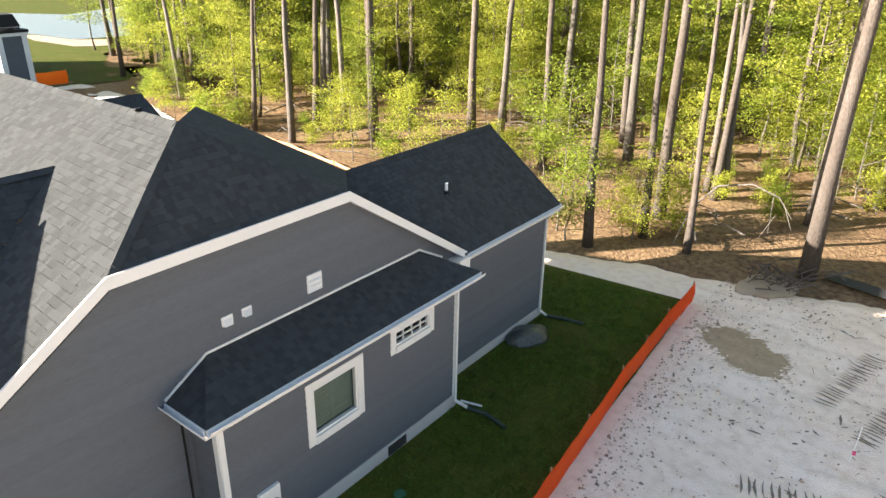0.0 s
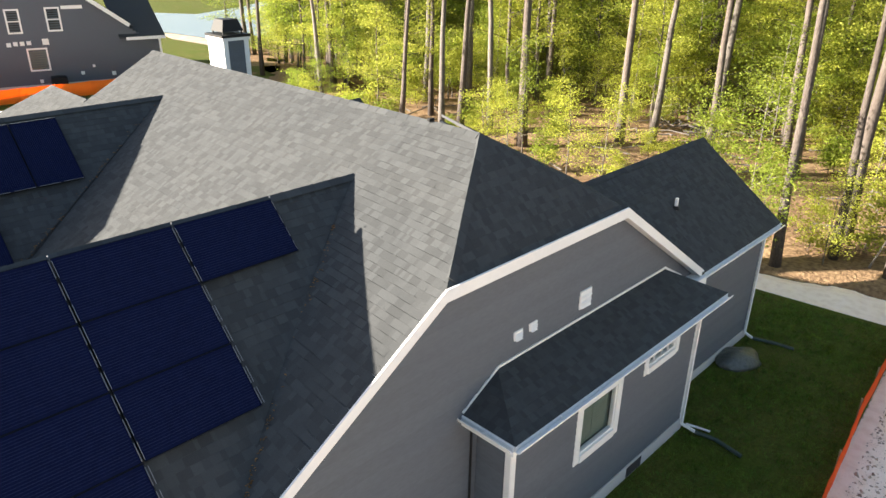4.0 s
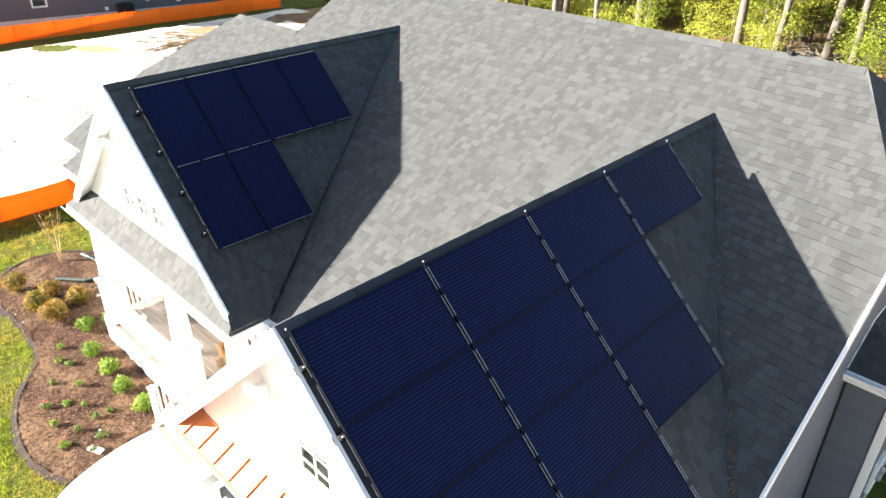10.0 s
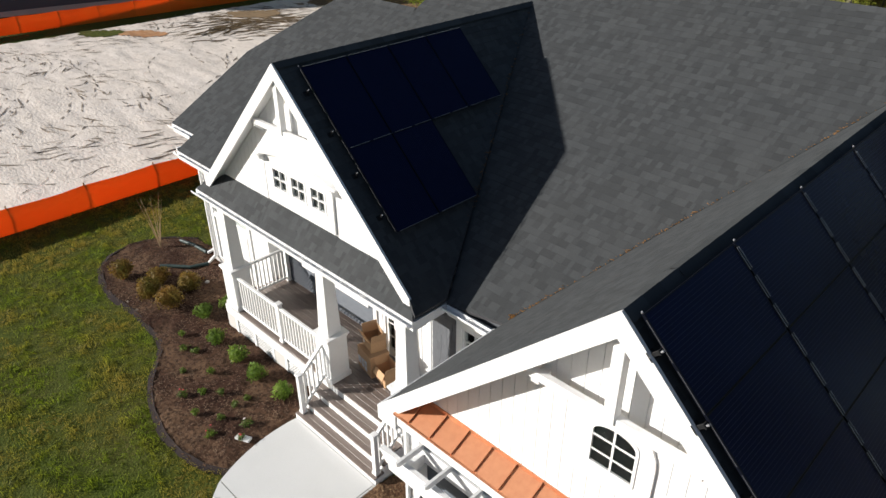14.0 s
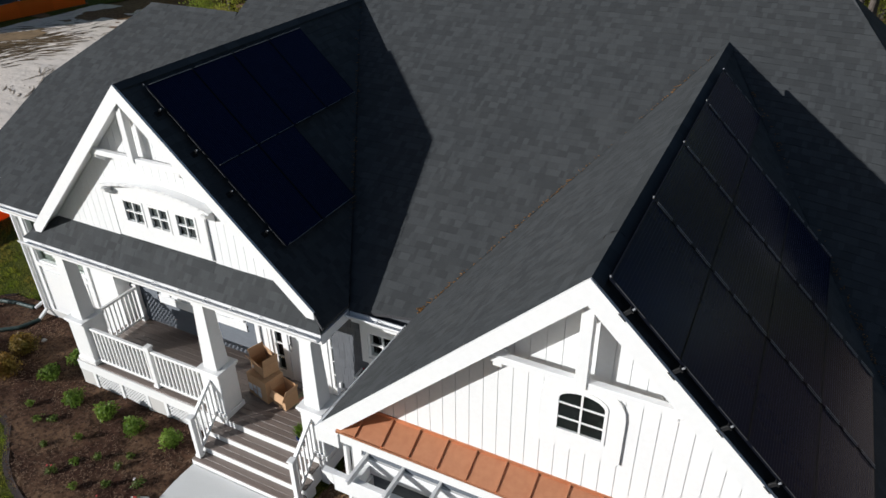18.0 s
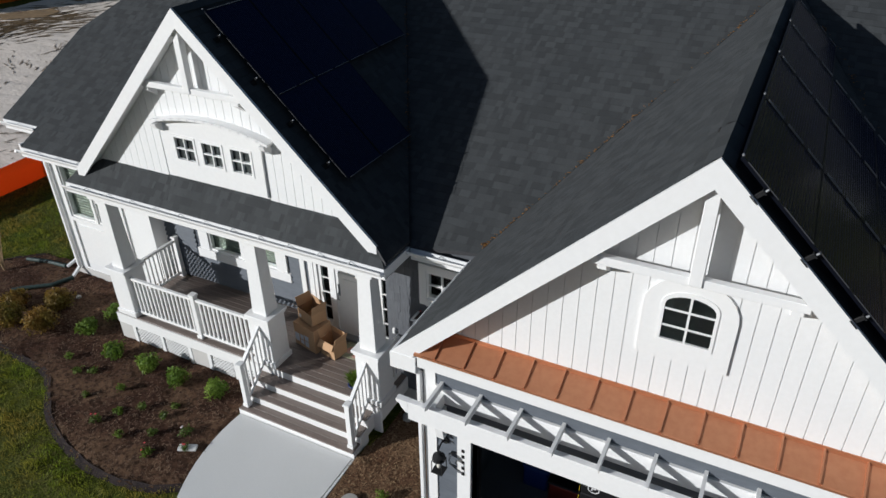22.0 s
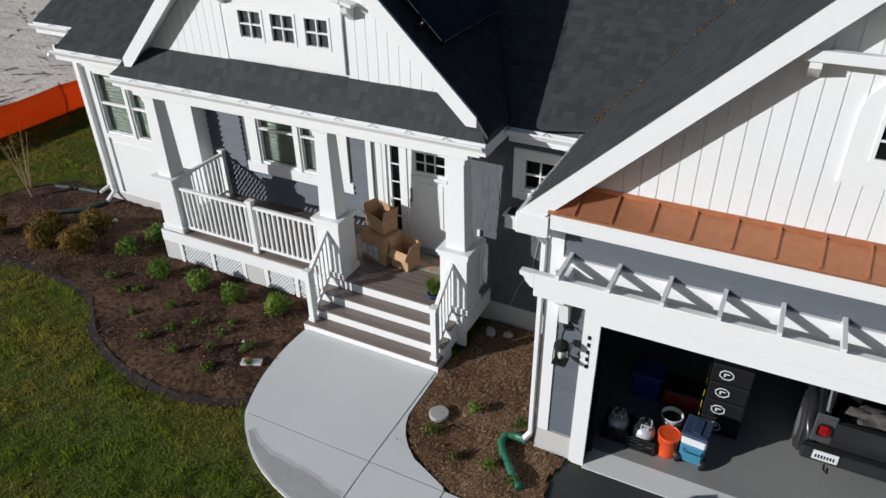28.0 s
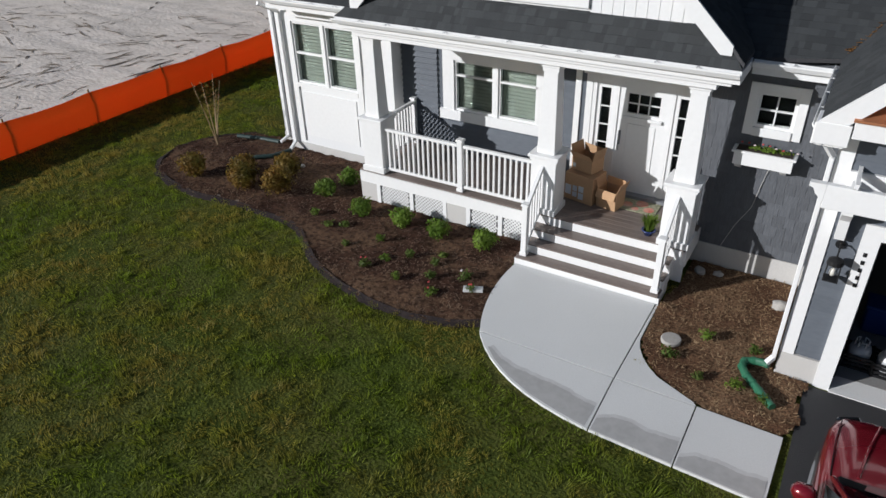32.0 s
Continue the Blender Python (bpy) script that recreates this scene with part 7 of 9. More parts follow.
for i in range(6):
    rail_foot(base_g, GX, gs, 0.45 + i * 0.72, -3.9)
for i in range(4):
    rail_foot(base_l, LX, ls, 0.7 + i * 0.85, -1.76)
loop = thing("roof_conduit", "black cable conduit bent over the garage ridge", "conduit", (GX, -2.95, GR))
part("conduit", moved(tube([(GX - 0.2, -2.93, garage_slope(GX - 0.2, 0) + 0.02), (GX - 0.19, -2.94, garage_slope(GX - 0.19, 0) + 0.09), (GX - 0.12, -2.95, GR + 0.0), (GX, -2.97, GR + 0.06), (GX + 0.1, -2.98, GR + 0.0), (GX + 0.15, -2.98, GR - 0.08)], 0.017, 8), Matrix.Translation((GX, -2.97, GR - 0.02)) @ Matrix.Scale(0.6, 4) @ Matrix.Translation((-GX, 2.97, -GR))), BLACK, loop, smooth=True)
part("boot", lathe([(0.035, 0.0), (0.028, 0.03), (0.014, 0.045)], 12, (GX - 0.12, -2.95, garage_slope(GX - 0.12, 0))), BLACK, loop)
clip_ = thing("ridge_vent_end", "small black plastic end of the ridge vent", "vent", (-12.48, RIDGE_Y, RIDGE_Z))
part("plug", box(-12.52, -12.43, RIDGE_Y - 0.09, RIDGE_Y + 0.05, RIDGE_Z + 0.02, RIDGE_Z + 0.08, 0.015), BLACK, clip_)
vent = thing("vent_pipe", "short white plastic vent pipe on the wing roof", "pipe", (-10.95, 13.85, wing_right(-10.95, 0)))
part("pipe", lathe([(0.045, -0.05), (0.045, 0.3), (0.035, 0.3), (0.035, 0.25)], 14, (-10.95, 13.85, wing_right(-10.95, 0))), WHITE, vent)
part("collar", lathe([(0.1, 0.0), (0.06, 0.09)], 14, (-10.95, 13.85, wing_right(-10.95, 0))), BLACK, vent)
for a, b, c, d in ((7.8, 8.19, 4.62, 5.02), (5.78, 6.02, 4.76, 4.95), (6.22, 6.44, 4.78, 4.95)):
    vt = thing("wall_vent", "square white plastic wall vent on grey siding", "vent", (-9.79, a, c))
    part("mounting_plate", box(-9.8, -9.755, a, b, c, d, 0.01), WHITE, vt)
    for k in range(3):
        z = c + (d - c) * (k + 0.5) / 3.4
        part("louvre", prism([(-9.755, a + 0.03, z), (-9.72, a + 0.03, z - 0.03), (-9.755, a + 0.03, z - 0.02)], (0, b - a - 0.06, 0)), WHITE, vt)
jb = thing("meter_box", "pale grey utility box with two dials on the bump-out wall", "meter", (BW, 5.9, 1.2))
part("cabinet", box(BW, BW + 0.09, 5.55, 6.05, 0.75, 1.5, 0.01), WHITE, jb)
for yy in (5.68, 5.9):
    part("dial", moved(lathe([(0.08, 0), (0.09, 0.03), (0.07, 0.08), (0.0, 0.09)], 18), Matrix.Translation((BW + 0.09, yy, 1.15)) @ Matrix.Rotation(radians(90), 4, "Y")), ALU, jb, "round glass-faced meter", smooth=True)
cable = thing("wall_conduit", "thin dark conduit down the side wall", "conduit", (-9.76, 4.72, 0))
part("pipe", tube([(-9.76, 4.72, 0.3), (-9.76, 4.72, 3.5)], 0.022, 8), BLACK, cable)

# chimney behind the ridge
ch = thing("chimney", "boxed chimney with grey siding, front painted white as sunlit, white corners and black metal cap", "chimney", (-24.66, 9.0, 5.5))
CX0, CX1, CY0, CY1 = -25.08, -24.14, 8.58, 9.43
part("stack", box(CX0, CX1, CY0, CY1, 5.5, 8.3), GREY_SIDING, ch)
for i in range(16):
    part("siding_board", prism([(CX1, CY0 + 0.12, 5.6 + i * 0.165), (CX1 + 0.016, CY0 + 0.12, 5.6 + i * 0.165), (CX1 + 0.004, CY0 + 0.12, 5.765 + i * 0.165), (CX1, CY0 + 0.12, 5.765 + i * 0.165)], (0, CY1 - CY0 - 0.24, 0)), GREY_SIDING, ch)
    # Front boards are white: the sun on the grey siding is put into colour.
    part("siding_board", prism([(CX0 + 0.12, CY0, 5.6 + i * 0.165), (CX0 + 0.12, CY0 - 0.016, 5.6 + i * 0.165), (CX0 + 0.12, CY0 - 0.004, 5.765 + i * 0.165), (CX0 + 0.12, CY0, 5.765 + i * 0.165)], (CX1 - CX0 - 0.24, 0, 0)), WHITE_SIDING, ch)
for x in (CX0, CX1):
    for y in (CY0, CY1):
        sx, sy = (1 if x == CX0 else -1), (1 if y == CY0 else -1)
        part("corner_board", box(min(x - sx * 0.025, x + sx * 0.14), max(x - sx * 0.025, x + sx * 0.14), min(y - sy * 0.025, y + sy * 0.14), max(y - sy * 0.025, y + sy * 0.14), 5.5, 8.28), WHITE, ch)
part("crown_moulding", box(CX0 - 0.06, CX1 + 0.06, CY0 - 0.06, CY1 + 0.06, 8.24, 8.34), WHITE, ch)
part("flashing", box(CX0 - 0.08, CX1 + 0.08, CY0 - 0.08, CY1 + 0.08, 8.34, 8.42), BLACK, ch)
cap = box(CX0 + 0.1, CX1 - 0.1, CY0 + 0.05, CY1 - 0.05, 8.5, 8.86)
for v in cap.verts:
    if v.co.z > 8.7:
        v.co.x, v.co.y = -24.61 + (v.co.x + 24.61) * 0.72, 9.0 + (v.co.y - 9.0) * 0.7
part("metal_cap", cap, BLACK, ch, "black sheet-metal cap")
for x in (CX0 + 0.15, CX1 - 0.15):
    for y in (CY0 + 0.1, CY1 - 0.1):
        part("cap_leg", box(x - 0.02, x + 0.02, y - 0.02, y + 0.02, 8.4, 8.52), BLACK, ch)

# ---- lawn blades ----


def blades(name, area, holes, count, seed, h=0.05, mat=None):
    rng = np.random.default_rng(seed)
    xs, ys = [p[0] for p in area], [p[1] for p in area]
    P = []
    pts = rng.random((int(count * 2.4), 2)) * (max(xs) - min(xs), max(ys) - min(ys)) + (min(xs), min(ys))
    for x, y in pts:
        if len(P) >= count:
            break
        thin = noise.noise(Vector((x * 0.9, y * 0.9, 3))) + 0.6 * noise.noise(Vector((x * 2.7, y * 2.7, 1)))
        if thin < -0.1 and rng.random() < min(0.75, -1.6 * thin):
            continue
        if inside(area, x, y) and not any(inside(o, x, y) for o in holes):
            P.append((x, y))
    P = np.array(P)
    n = len(P)
    a = rng.random(n) * 6.283
    lean = rng.random(n) * 0.03
    # blades of one clump lie over the same way
    tuft = np.array([noise.noise(Vector((p[0] * 2.3, p[1] * 2.3, 6))) + 0.8 * noise.noise(Vector((p[0] * 5.5, p[1] * 5.5, 1))) for p in P])
    lay_x = np.array([noise.noise(Vector((p[0] * 4.5, p[1] * 4.5, 12))) for p in P]) * 0.1
    lay_y = np.array([noise.noise(Vector((p[0] * 4.5, p[1] * 4.5, 31))) for p in P]) * 0.1
    hh = h * (0.6 + 0.7 * rng.random(n)) * np.maximum(0.22, 1.0 + 1.25 * tuft)
    w = 0.004 + 0.005 * rng.random(n)
    dx, dy = np.cos(a), np.sin(a)
    v = np.zeros((n, 3, 3))
    v[:, 0] = np.c_[P[:, 0] - dy * w, P[:, 1] + dx * w, np.zeros(n)]
    v[:, 1] = np.c_[P[:, 0] + dy * w, P[:, 1] - dx * w, np.zeros(n)]
    v[:, 2] = np.c_[P[:, 0] + dx * lean + lay_x, P[:, 1] + dy * lean + lay_y, hh]
    me = bpy.data.meshes.new(name)
    me.from_pydata(v.reshape(-1, 3).tolist(), [], np.arange(3 * n).reshape(-1, 3).tolist())
    me.materials.append(mat or BLADE)
    return tagged(new(name, me), "short mown grass blades", "grass", kind="stuff")


blades("grass_front", [(-33.8, -10.5), (-24, -11.5), (-19, -8.6), (-16.0, -6.3), (-16.0, -2), (-28.5, -0.5), (-28.5, 6), (-33.8, 6)], [BED_FRONT, WALK_HOLE, BED_SIDE], 170000, 1)
blades("grass_side", [(-9.7, 5), (-5.4, 9), (-6.2, 21.2), (-11.5, 20.7), (-9.7, 17.6)], [[(-9.8, 4.8), (-8.95, 4.8), (-8.95, 11.85), (-9.8, 11.85)]], 40000, 2, 0.06, SHADED_BLADE)


def shrub(x, y, r, h, mat, seed, label, n=330, size=0.035):
    s = thing("garden_shrub", label, "shrub", (x, y, 0.03), group="bed shrubs")
    z = bed_height(x, y)
    for k in range(4):
        a = k * 1.6 + seed
        part("stem", tube([(x, y, z), (x + 0.3 * r * math.cos(a), y + 0.3 * r * math.sin(a), z + h * 0.6)], [0.008, 0.004], 5), BARK, s)
    v, f = leaf_cloud(n, r, h, size, seed)
    part("foliage", raw_mesh("foliage", [(p[0] + x, p[1] + y, p[2] + z) for p in v], f, mat), None, s)
    return s


for i, (x, y) in enumerate(((-25.36, -1.74), (-25.49, -2.42), (-24.28, -2.74), (-23.3, -2.73), (-22.42, -2.77), (-21.46, -2.7))):
    shrub(x, y, 0.29, 0.4, SHRUB, 20 + i, "small green open-leaved shrub in mulch", 720, 0.036)
for i, (x, y, r) in enumerate(((-28.8, -3.1, 0.42), (-27.8, -2.5, 0.44), (-27.35, -3.0, 0.43), (-26.9, -2.05, 0.46), (-26.5, -2.82, 0.46))):
    shrub(x, y, r * (0.9, 0.8, 1.0, 0.85, 0.95)[i], (0.58, 0.5, 0.62, 0.55, 0.6)[i], SHRUB_DULL, 40 + i, "loose olive and rust-tipped shrub in mulch", 1500, 0.036)
rngp = random.Random(12)
spots = [(-25.14, -3.22), (-24.6, -3.45), (-23.85, -3.87), (-23.33, -3.44), (-23.09, -4.27), (-22.53, -3.63), (-22.34, -4.36), (-21.98, -3.62), (-21.82, -4.05), (-21.57, -4.44), (-21.28, -3.73), (-24.3, -3.3), (-22.9, -3.9), (-21.0, -4.05), (-22.0, -3.3), (-17.2, -3.4), (-17.6, -4.05), (-16.5, -3.35), (-16.6, -4.3), (-17.1, -4.35), (-16.2, -4.4)]
for i, (x, y) in enumerate(spots):
    pl_ = thing("perennial_plant", "small low green perennial in bark mulch", "plant", (x, y, 0.03), group="bed perennials")
    v, f = leaf_cloud(130, rngp.uniform(0.1, 0.17), rngp.uniform(0.09, 0.18), 0.026, 60 + i)
    z = bed_height(x, y)
    part("foliage", raw_mesh("foliage", [(p[0] + x, p[1] + y, p[2] + z) for p in v], f, SMALL_LEAF if i % 3 else SHRUB), None, pl_)
    if i in (4, 9, 10, 13):
        for k in range(2):
            part("blossom", lathe([(0.008, 0), (0.022, 0.01), (0.014, 0.022)], 7, (x + rngp.uniform(-0.09, 0.09), y + rngp.uniform(-0.09, 0.09), z + 0.16)), PETAL_WHITE if i == 10 else PETAL_RED, pl_)

# thin young tree in the bed
sap = thing("young_tree", "thin leafless-looking young tree with few yellow leaves", "tree", (-29.7, -1.55, 0))
for k in range(7):
    a = k * 0.9
    part("stem", tube([(-29.7, -1.55, 0.02), (-29.7 + 0.12 * math.cos(a), -1.55 + 0.12 * math.sin(a), 0.7), (-29.7 + 0.34 * math.cos(a), -1.55 + 0.34 * math.sin(a), 1.55 + 0.1 * (k % 3))], [0.014, 0.01, 0.004], 5), STAKE, sap)
v, f = leaf_cloud(140, 0.42, 1.0, 0.035, 77, 0.75)
part("foliage", raw_mesh("foliage", [(p[0] - 29.7, p[1] - 1.55, p[2]) for p in v], f, SHRUB_DULL), None, sap)

# mulch chips lying loose
rngc = np.random.default_rng(6)
CHIP = material("bark_chip", (0.1, 0.056, 0.035), 0.9, grain=(1.0, (0.24, 0.16, 0.1), 0.85), second=(0.7, (0.06, 0.03, 0.018), 0.8), island=0.25)
STRAW = material("straw_bits", (0.34, 0.23, 0.12), 0.9, grain=(3, (0.2, 0.12, 0.065), 0.8), second=(0.7, (0.44, 0.31, 0.17), 0.6), island=0.4)
for bed, n, chip in ((BED_FRONT, 7500, CHIP), (BED_SIDE, 2600, STRAW)):
    vs, fs = [], []
    bx0, bx1, by0, by1 = min(p[0] for p in bed), max(p[0] for p in bed), min(p[1] for p in bed), max(p[1] for p in bed)
    made = 0
    while made < n:
        x, y = bx0 + rngc.random() * (bx1 - bx0), by0 + rngc.random() * (by1 - by0)
        if not inside(bed, x, y):
            continue
        made += 1
        a, l, w = rngc.random() * 6.283, 0.01 + 0.025 * rngc.random(), 0.0025 + 0.004 * rngc.random()
        z = bed_height(x, y) + 0.006 + 0.012 * rngc.random()
        dx, dy, t = math.cos(a), math.sin(a), 0.02 * (rngc.random() - 0.5)
        k = len(vs)
        vs += [(x - dx * l - dy * w, y - dy * l + dx * w, z - t), (x - dx * l + dy * w, y - dy * l - dx * w, z - t), (x + dx * l + dy * w, y + dy * l - dx * w, z + t), (x + dx * l - dy * w, y + dy * l + dx * w, z + t)]
        fs.append((k, k + 1, k + 2, k + 3))
    tagged(new("mulch_chips", raw_mesh("mulch_chips", vs, fs, chip)), "loose bark chips and straw on the bed", "mulch", kind="stuff")

STONE = material("pale_stone", (0.4, 0.38, 0.35), 0.85, grain=(30, (0.3, 0.285, 0.26), 0.6), bump=0.006, bump_scale=40)


def rock(name, label, x, y, z, sx, sy, sz, seed, mat=STONE, category="stone"):
    bm = bmesh.new()
    bmesh.ops.create_icosphere(bm, subdivisions=3, radius=1)
    for v in bm.verts:
        v.co = Vector((v.co.x * sx, v.co.y * sy, v.co.z * sz)) * (1 + 0.3 * noise.noise(v.co * 1.6 + Vector((seed, 0, 0))))
    t = thing(name, label, category, (x, y, z))
    part("lump", moved(bm, pose(x, y, z + sz * 0.5, 0, 0, seed * 40)), mat, t, smooth=True)


rock("stone", "pale stone by the house wall", -17.75, -1.55, 0.02, 0.13, 0.09, 0.07, 3)
rock("stone", "pale stone by the house wall", -17.45, -1.5, 0.02, 0.09, 0.08, 0.06, 5)
rock("stone", "pale grey stone in the side bed", -16.35, -2.0, 0.02, 0.1, 0.14, 0.1, 7)
rock("stone", "small white stone near the downspout", -26.9, -1.55, 0.03, 0.06, 0.06, 0.05, 9)
BUFF = material("buff_flagstone", (0.34, 0.28, 0.22), 0.9, grain=(14, (0.17, 0.135, 0.1), 0.6), second=(2, (0.3, 0.25, 0.2), 0.5), bump=0.006, bump_scale=40)
for i, (x, y) in enumerate(((-28.75, -3.5), (-28.2, -3.62), (-27.65, -3.58), (-27.1, -3.55), (-26.7, -3.5))):
    rock("flat_stone", "flat buff stone edging the bed", x, y, 0.0, 0.2, 0.12, 0.016, 11 + i, BUFF)
pav = thing("loose_paver", "small pale concrete paver lying in the mulch", "paver", (-20.97, -4.02, 0.05), 25)
part("block", moved(box(-0.17, 0.17, -0.07, 0.07, 0, 0.05, 0.006), pav.matrix_world @ Matrix.Translation((0, 0, 0.01))), CONCRETE, pav)
disc = thing("drain_cover", "round pale plastic clean-out cover in the bed", "cover", (-17.66, -3.7, 0.04))
part("lid", lathe([(0.15, 0), (0.155, 0.05), (0.14, 0.065), (0.0, 0.068)], 28, (-17.66, -3.7, 0.04)), STONE, disc)
disc2 = thing("drain_cover", "round green plastic cover in the side lawn", "cover", (-7.95, 8.45, 0.0))
PLASTIC_GREEN = material("green_drain_plastic", (0.03, 0.14, 0.075), 0.45, grain=(20, (0.025, 0.11, 0.06), 0.5))
part("lid", lathe([(0.13, 0), (0.135, 0.05), (0.0, 0.055)], 24, (-7.95, 8.45, 0.0)), PLASTIC_GREEN, disc2)


def drain(label, pts, r, mat, seams=True):
    d = thing("drain_hose", label, "drain hose", pts[0])
    part("hose", tube(pts, r, 12), mat, d, smooth=False)
    n = 0
    for p, q in zip(pts, pts[1:]):
        p, q = Vector(p), Vector(q)
        k = max(1, int((q - p).length / 0.16))
        for i in range(k):
            c = p + (q - p) * i / k
            e = c + (q - p).normalized() * 0.05
            part("rib", tube([c, e], r * 1.12, 10), mat, d)
    return d


drain("green corrugated drain hose lying in the mulch", [(-16.26, -3.7, 0.17), (-16.45, -3.66, 0.13), (-16.58, -3.7, 0.11), (-16.6, -3.82, 0.1), (-16.52, -3.97, 0.09), (-16.3, -4.22, 0.09), (-16.07, -4.48, 0.09)], 0.056, PLASTIC_GREEN)
HOSE = material("dark_drain_plastic", (0.025, 0.05, 0.045), 0.5, grain=(20, (0.02, 0.04, 0.035), 0.5))
drain("dark green drain hose across the bed", [(-27.7, -1.05, 0.1), (-27.9, -1.5, 0.09), (-28.4, -1.9, 0.09), (-28.6, -2.1, 0.09)], 0.05, HOSE)
drain("dark green drain hose by the house corner", [(-28.35, -0.75, 0.08), (-29.0, -0.8, 0.07), (-29.6, -0.95, 0.07)], 0.05, HOSE)
drain("dark drain hose on the side lawn", [(-8.6, 11.85, 0.07), (-8.1, 11.95, 0.06), (-7.4, 11.8, 0.06)], 0.05, HOSE)
drain("dark drain hose on the side lawn", [(-9.5, 17.42, 0.07), (-9.0, 17.6, 0.06), (-8.35, 17.7, 0.06)], 0.05, HOSE)
spl = thing("splash_pipe", "short white pipe end by the downspout", "pipe", (-8.9, 11.9, 0.06))
part("pipe", tube([(-8.9, 11.95, 0.1), (-8.35, 12.15, 0.06)], 0.03, 8), WHITE, spl)
# covered pile against the wing wall
TARP = material("grey_plastic_cover", (0.06, 0.068, 0.06), 0.3, grain=(10, (0.13, 0.135, 0.125), 0.6), second=(2, (0.035, 0.045, 0.032), 0.7), bump=0.02, bump_scale=14)
rock("window_well_cover", "domed translucent grey window-well cover on the lawn", -9.3, 15.9, -0.1, 0.5, 0.75, 0.28, 4, TARP, "cover")
for y in (9.2,):
    fvent = thing("foundation_vent", "near-black plate for the unlit crawl-space opening", "vent", (BW + 0.03, y, 0.05))
    # Flat near-black plate paints the unlit opening; nothing is cut out.
    part("opening", box(BW + 0.02, BW + 0.036, 9.2, 9.85, 0.02, 0.3), UNLIT_DARK, fvent)

# ---- silt fences ----


def silt_fence(points, height, label, fabric=ORANGE):
    fence = thing("silt_fence", label, "fence", (*points[0], 0))
    for i, (p, q) in enumerate(zip(points, points[1:])):
        n = 6
        verts, faces = [], []
        for k in range(n + 1):
            t = k / n
            x, y = p[0] + (q[0] - p[0]) * t, p[1] + (q[1] - p[1]) * t
            sag = 0.07 * math.sin(math.pi * t) * (0.6 + 0.6 * noise.noise(Vector((x, y, 4))))
            w = 0.03 * noise.noise(Vector((x * 1.7, y * 1.7, 9)))
            for h in (0.0, 0.5, 1.0):
                b = (0.04 * math.sin(math.pi * h) + w)
                verts.append((x + b, y + b, h * (height - sag)))
            for h in (0.0, 0.5, 1.0):
                b = (0.04 * math.sin(math.pi * h) + w)
                verts.append((x + b + 0.012, y + b + 0.012, h * (height - sag)))
        for k in range(n):
            a, c = k * 6, (k + 1) * 6
            for r in (0, 1):
                faces += [(a + r, c + r, c + r + 1, a + r + 1), (a + 3 + r, a + 4 + r, c + 4 + r, c + 3 + r)]
            faces.append((a + 2, c + 2, c + 5, a + 5))
        part("fabric_panel", raw_mesh("fabric_panel", verts, faces, fabric, True), None, fence)
    for p in points:
        part("stake", box(p[0] - 0.045, p[0] - 0.01, p[1] - 0.02, p[1] + 0.02, 0, height + 0.07), STAKE, fence, "weathered wooden stake")
    return fence


silt_fence([(-6.22, 21.5), (-6.15, 19.1), (-6.0, 17.1), (-5.87, 15.2), (-5.59, 12.7), (-5.37, 10.5), (-5.2, 8.2), (-5.05, 5.8), (-4.95, 3.4)], 0.72, "red-orange fabric silt fence between lawn and sand", SIDE_ORANGE)
silt_fence([(-33.95 + 0.02 * k, -13.9 + 2.38 * k) for k in range(16)], 0.88, "bright orange fabric silt fence beside the sand lot")
silt_fence([(-33.6, 25.6), (-31.4, 25.4), (-29, 25.0), (-26.8, 24.6), (-24.6, 24.2), (-22.4, 23.8)], 0.2, "low peach silt fence along the woods", PEACH)
silt_fence([(-63.4 + 0.24 * k, -17 + 2.4 * k) for k in range(19)], 1.05, "orange silt fence in front of the next house")

# sand details: damp patch, track cleats, survey stake, roots


def sand_surface(x, y):
    """Height of the laid sand sheet, between the corners of its cells."""
    i, j = math.floor((x + 13) / 0.125), math.floor((y + 8) / 0.125)
    u, w = (x + 13) / 0.125 - i, (y + 8) / 0.125 - j
    h = [sand_height(-13 + 0.125 * (i + a), -8 + 0.125 * (j + b)) for a in (0, 1) for b in (0, 1)]
    return (h[0] * (1 - w) + h[1] * w) * (1 - u) + (h[2] * (1 - w) + h[3] * w) * u


def damp_lens(lift, reach):
    def height(x, y):
        # a shallow lens whose ragged rim dips under the sand
        u, w = (x + 3.9) * 0.84 + (y - 19.5) * -0.54, (x + 3.9) * 0.54 + (y - 19.5) * 0.84
        r2 = (u / 1.6) ** 2 + (w / 0.95) ** 2
        return sand_surface(x, y) + lift - 0.02 * r2 / reach + 0.012 * noise.noise(Vector((x * 1.7, y * 1.7, 4))) + 0.007 * noise.noise(Vector((x * 6, y * 6, 4))) + 0.008 * noise.noise(Vector((x * 21, y * 21, 4)))
    return height


damp_area = [(-5.9, 17.4), (-1.8, 17.4), (-1.8, 21.6), (-5.9, 21.6)]
relief("damp_rim", damp_area, 0.05, damp_lens(0.017, 1.25), DAMP_RIM, "drying rim of a damp patch in the sand", "sand")
relief("damp_patch", damp_area, 0.05, damp_lens(0.021, 1.0), DAMP_SAND, "brown damp patch in the sand", "sand")
MUD_RED = material("orange_clay", (0.42, 0.2, 0.08), 0.95, grain=(3, (0.5, 0.3, 0.15), 0.7), second=(0.5, (0.35, 0.14, 0.05), 0.6))
MUD_BROWN = material("brown_clay", (0.2, 0.13, 0.065), 0.95, grain=(3, (0.3, 0.2, 0.1), 0.7), second=(0.5, (0.13, 0.085, 0.04), 0.6))
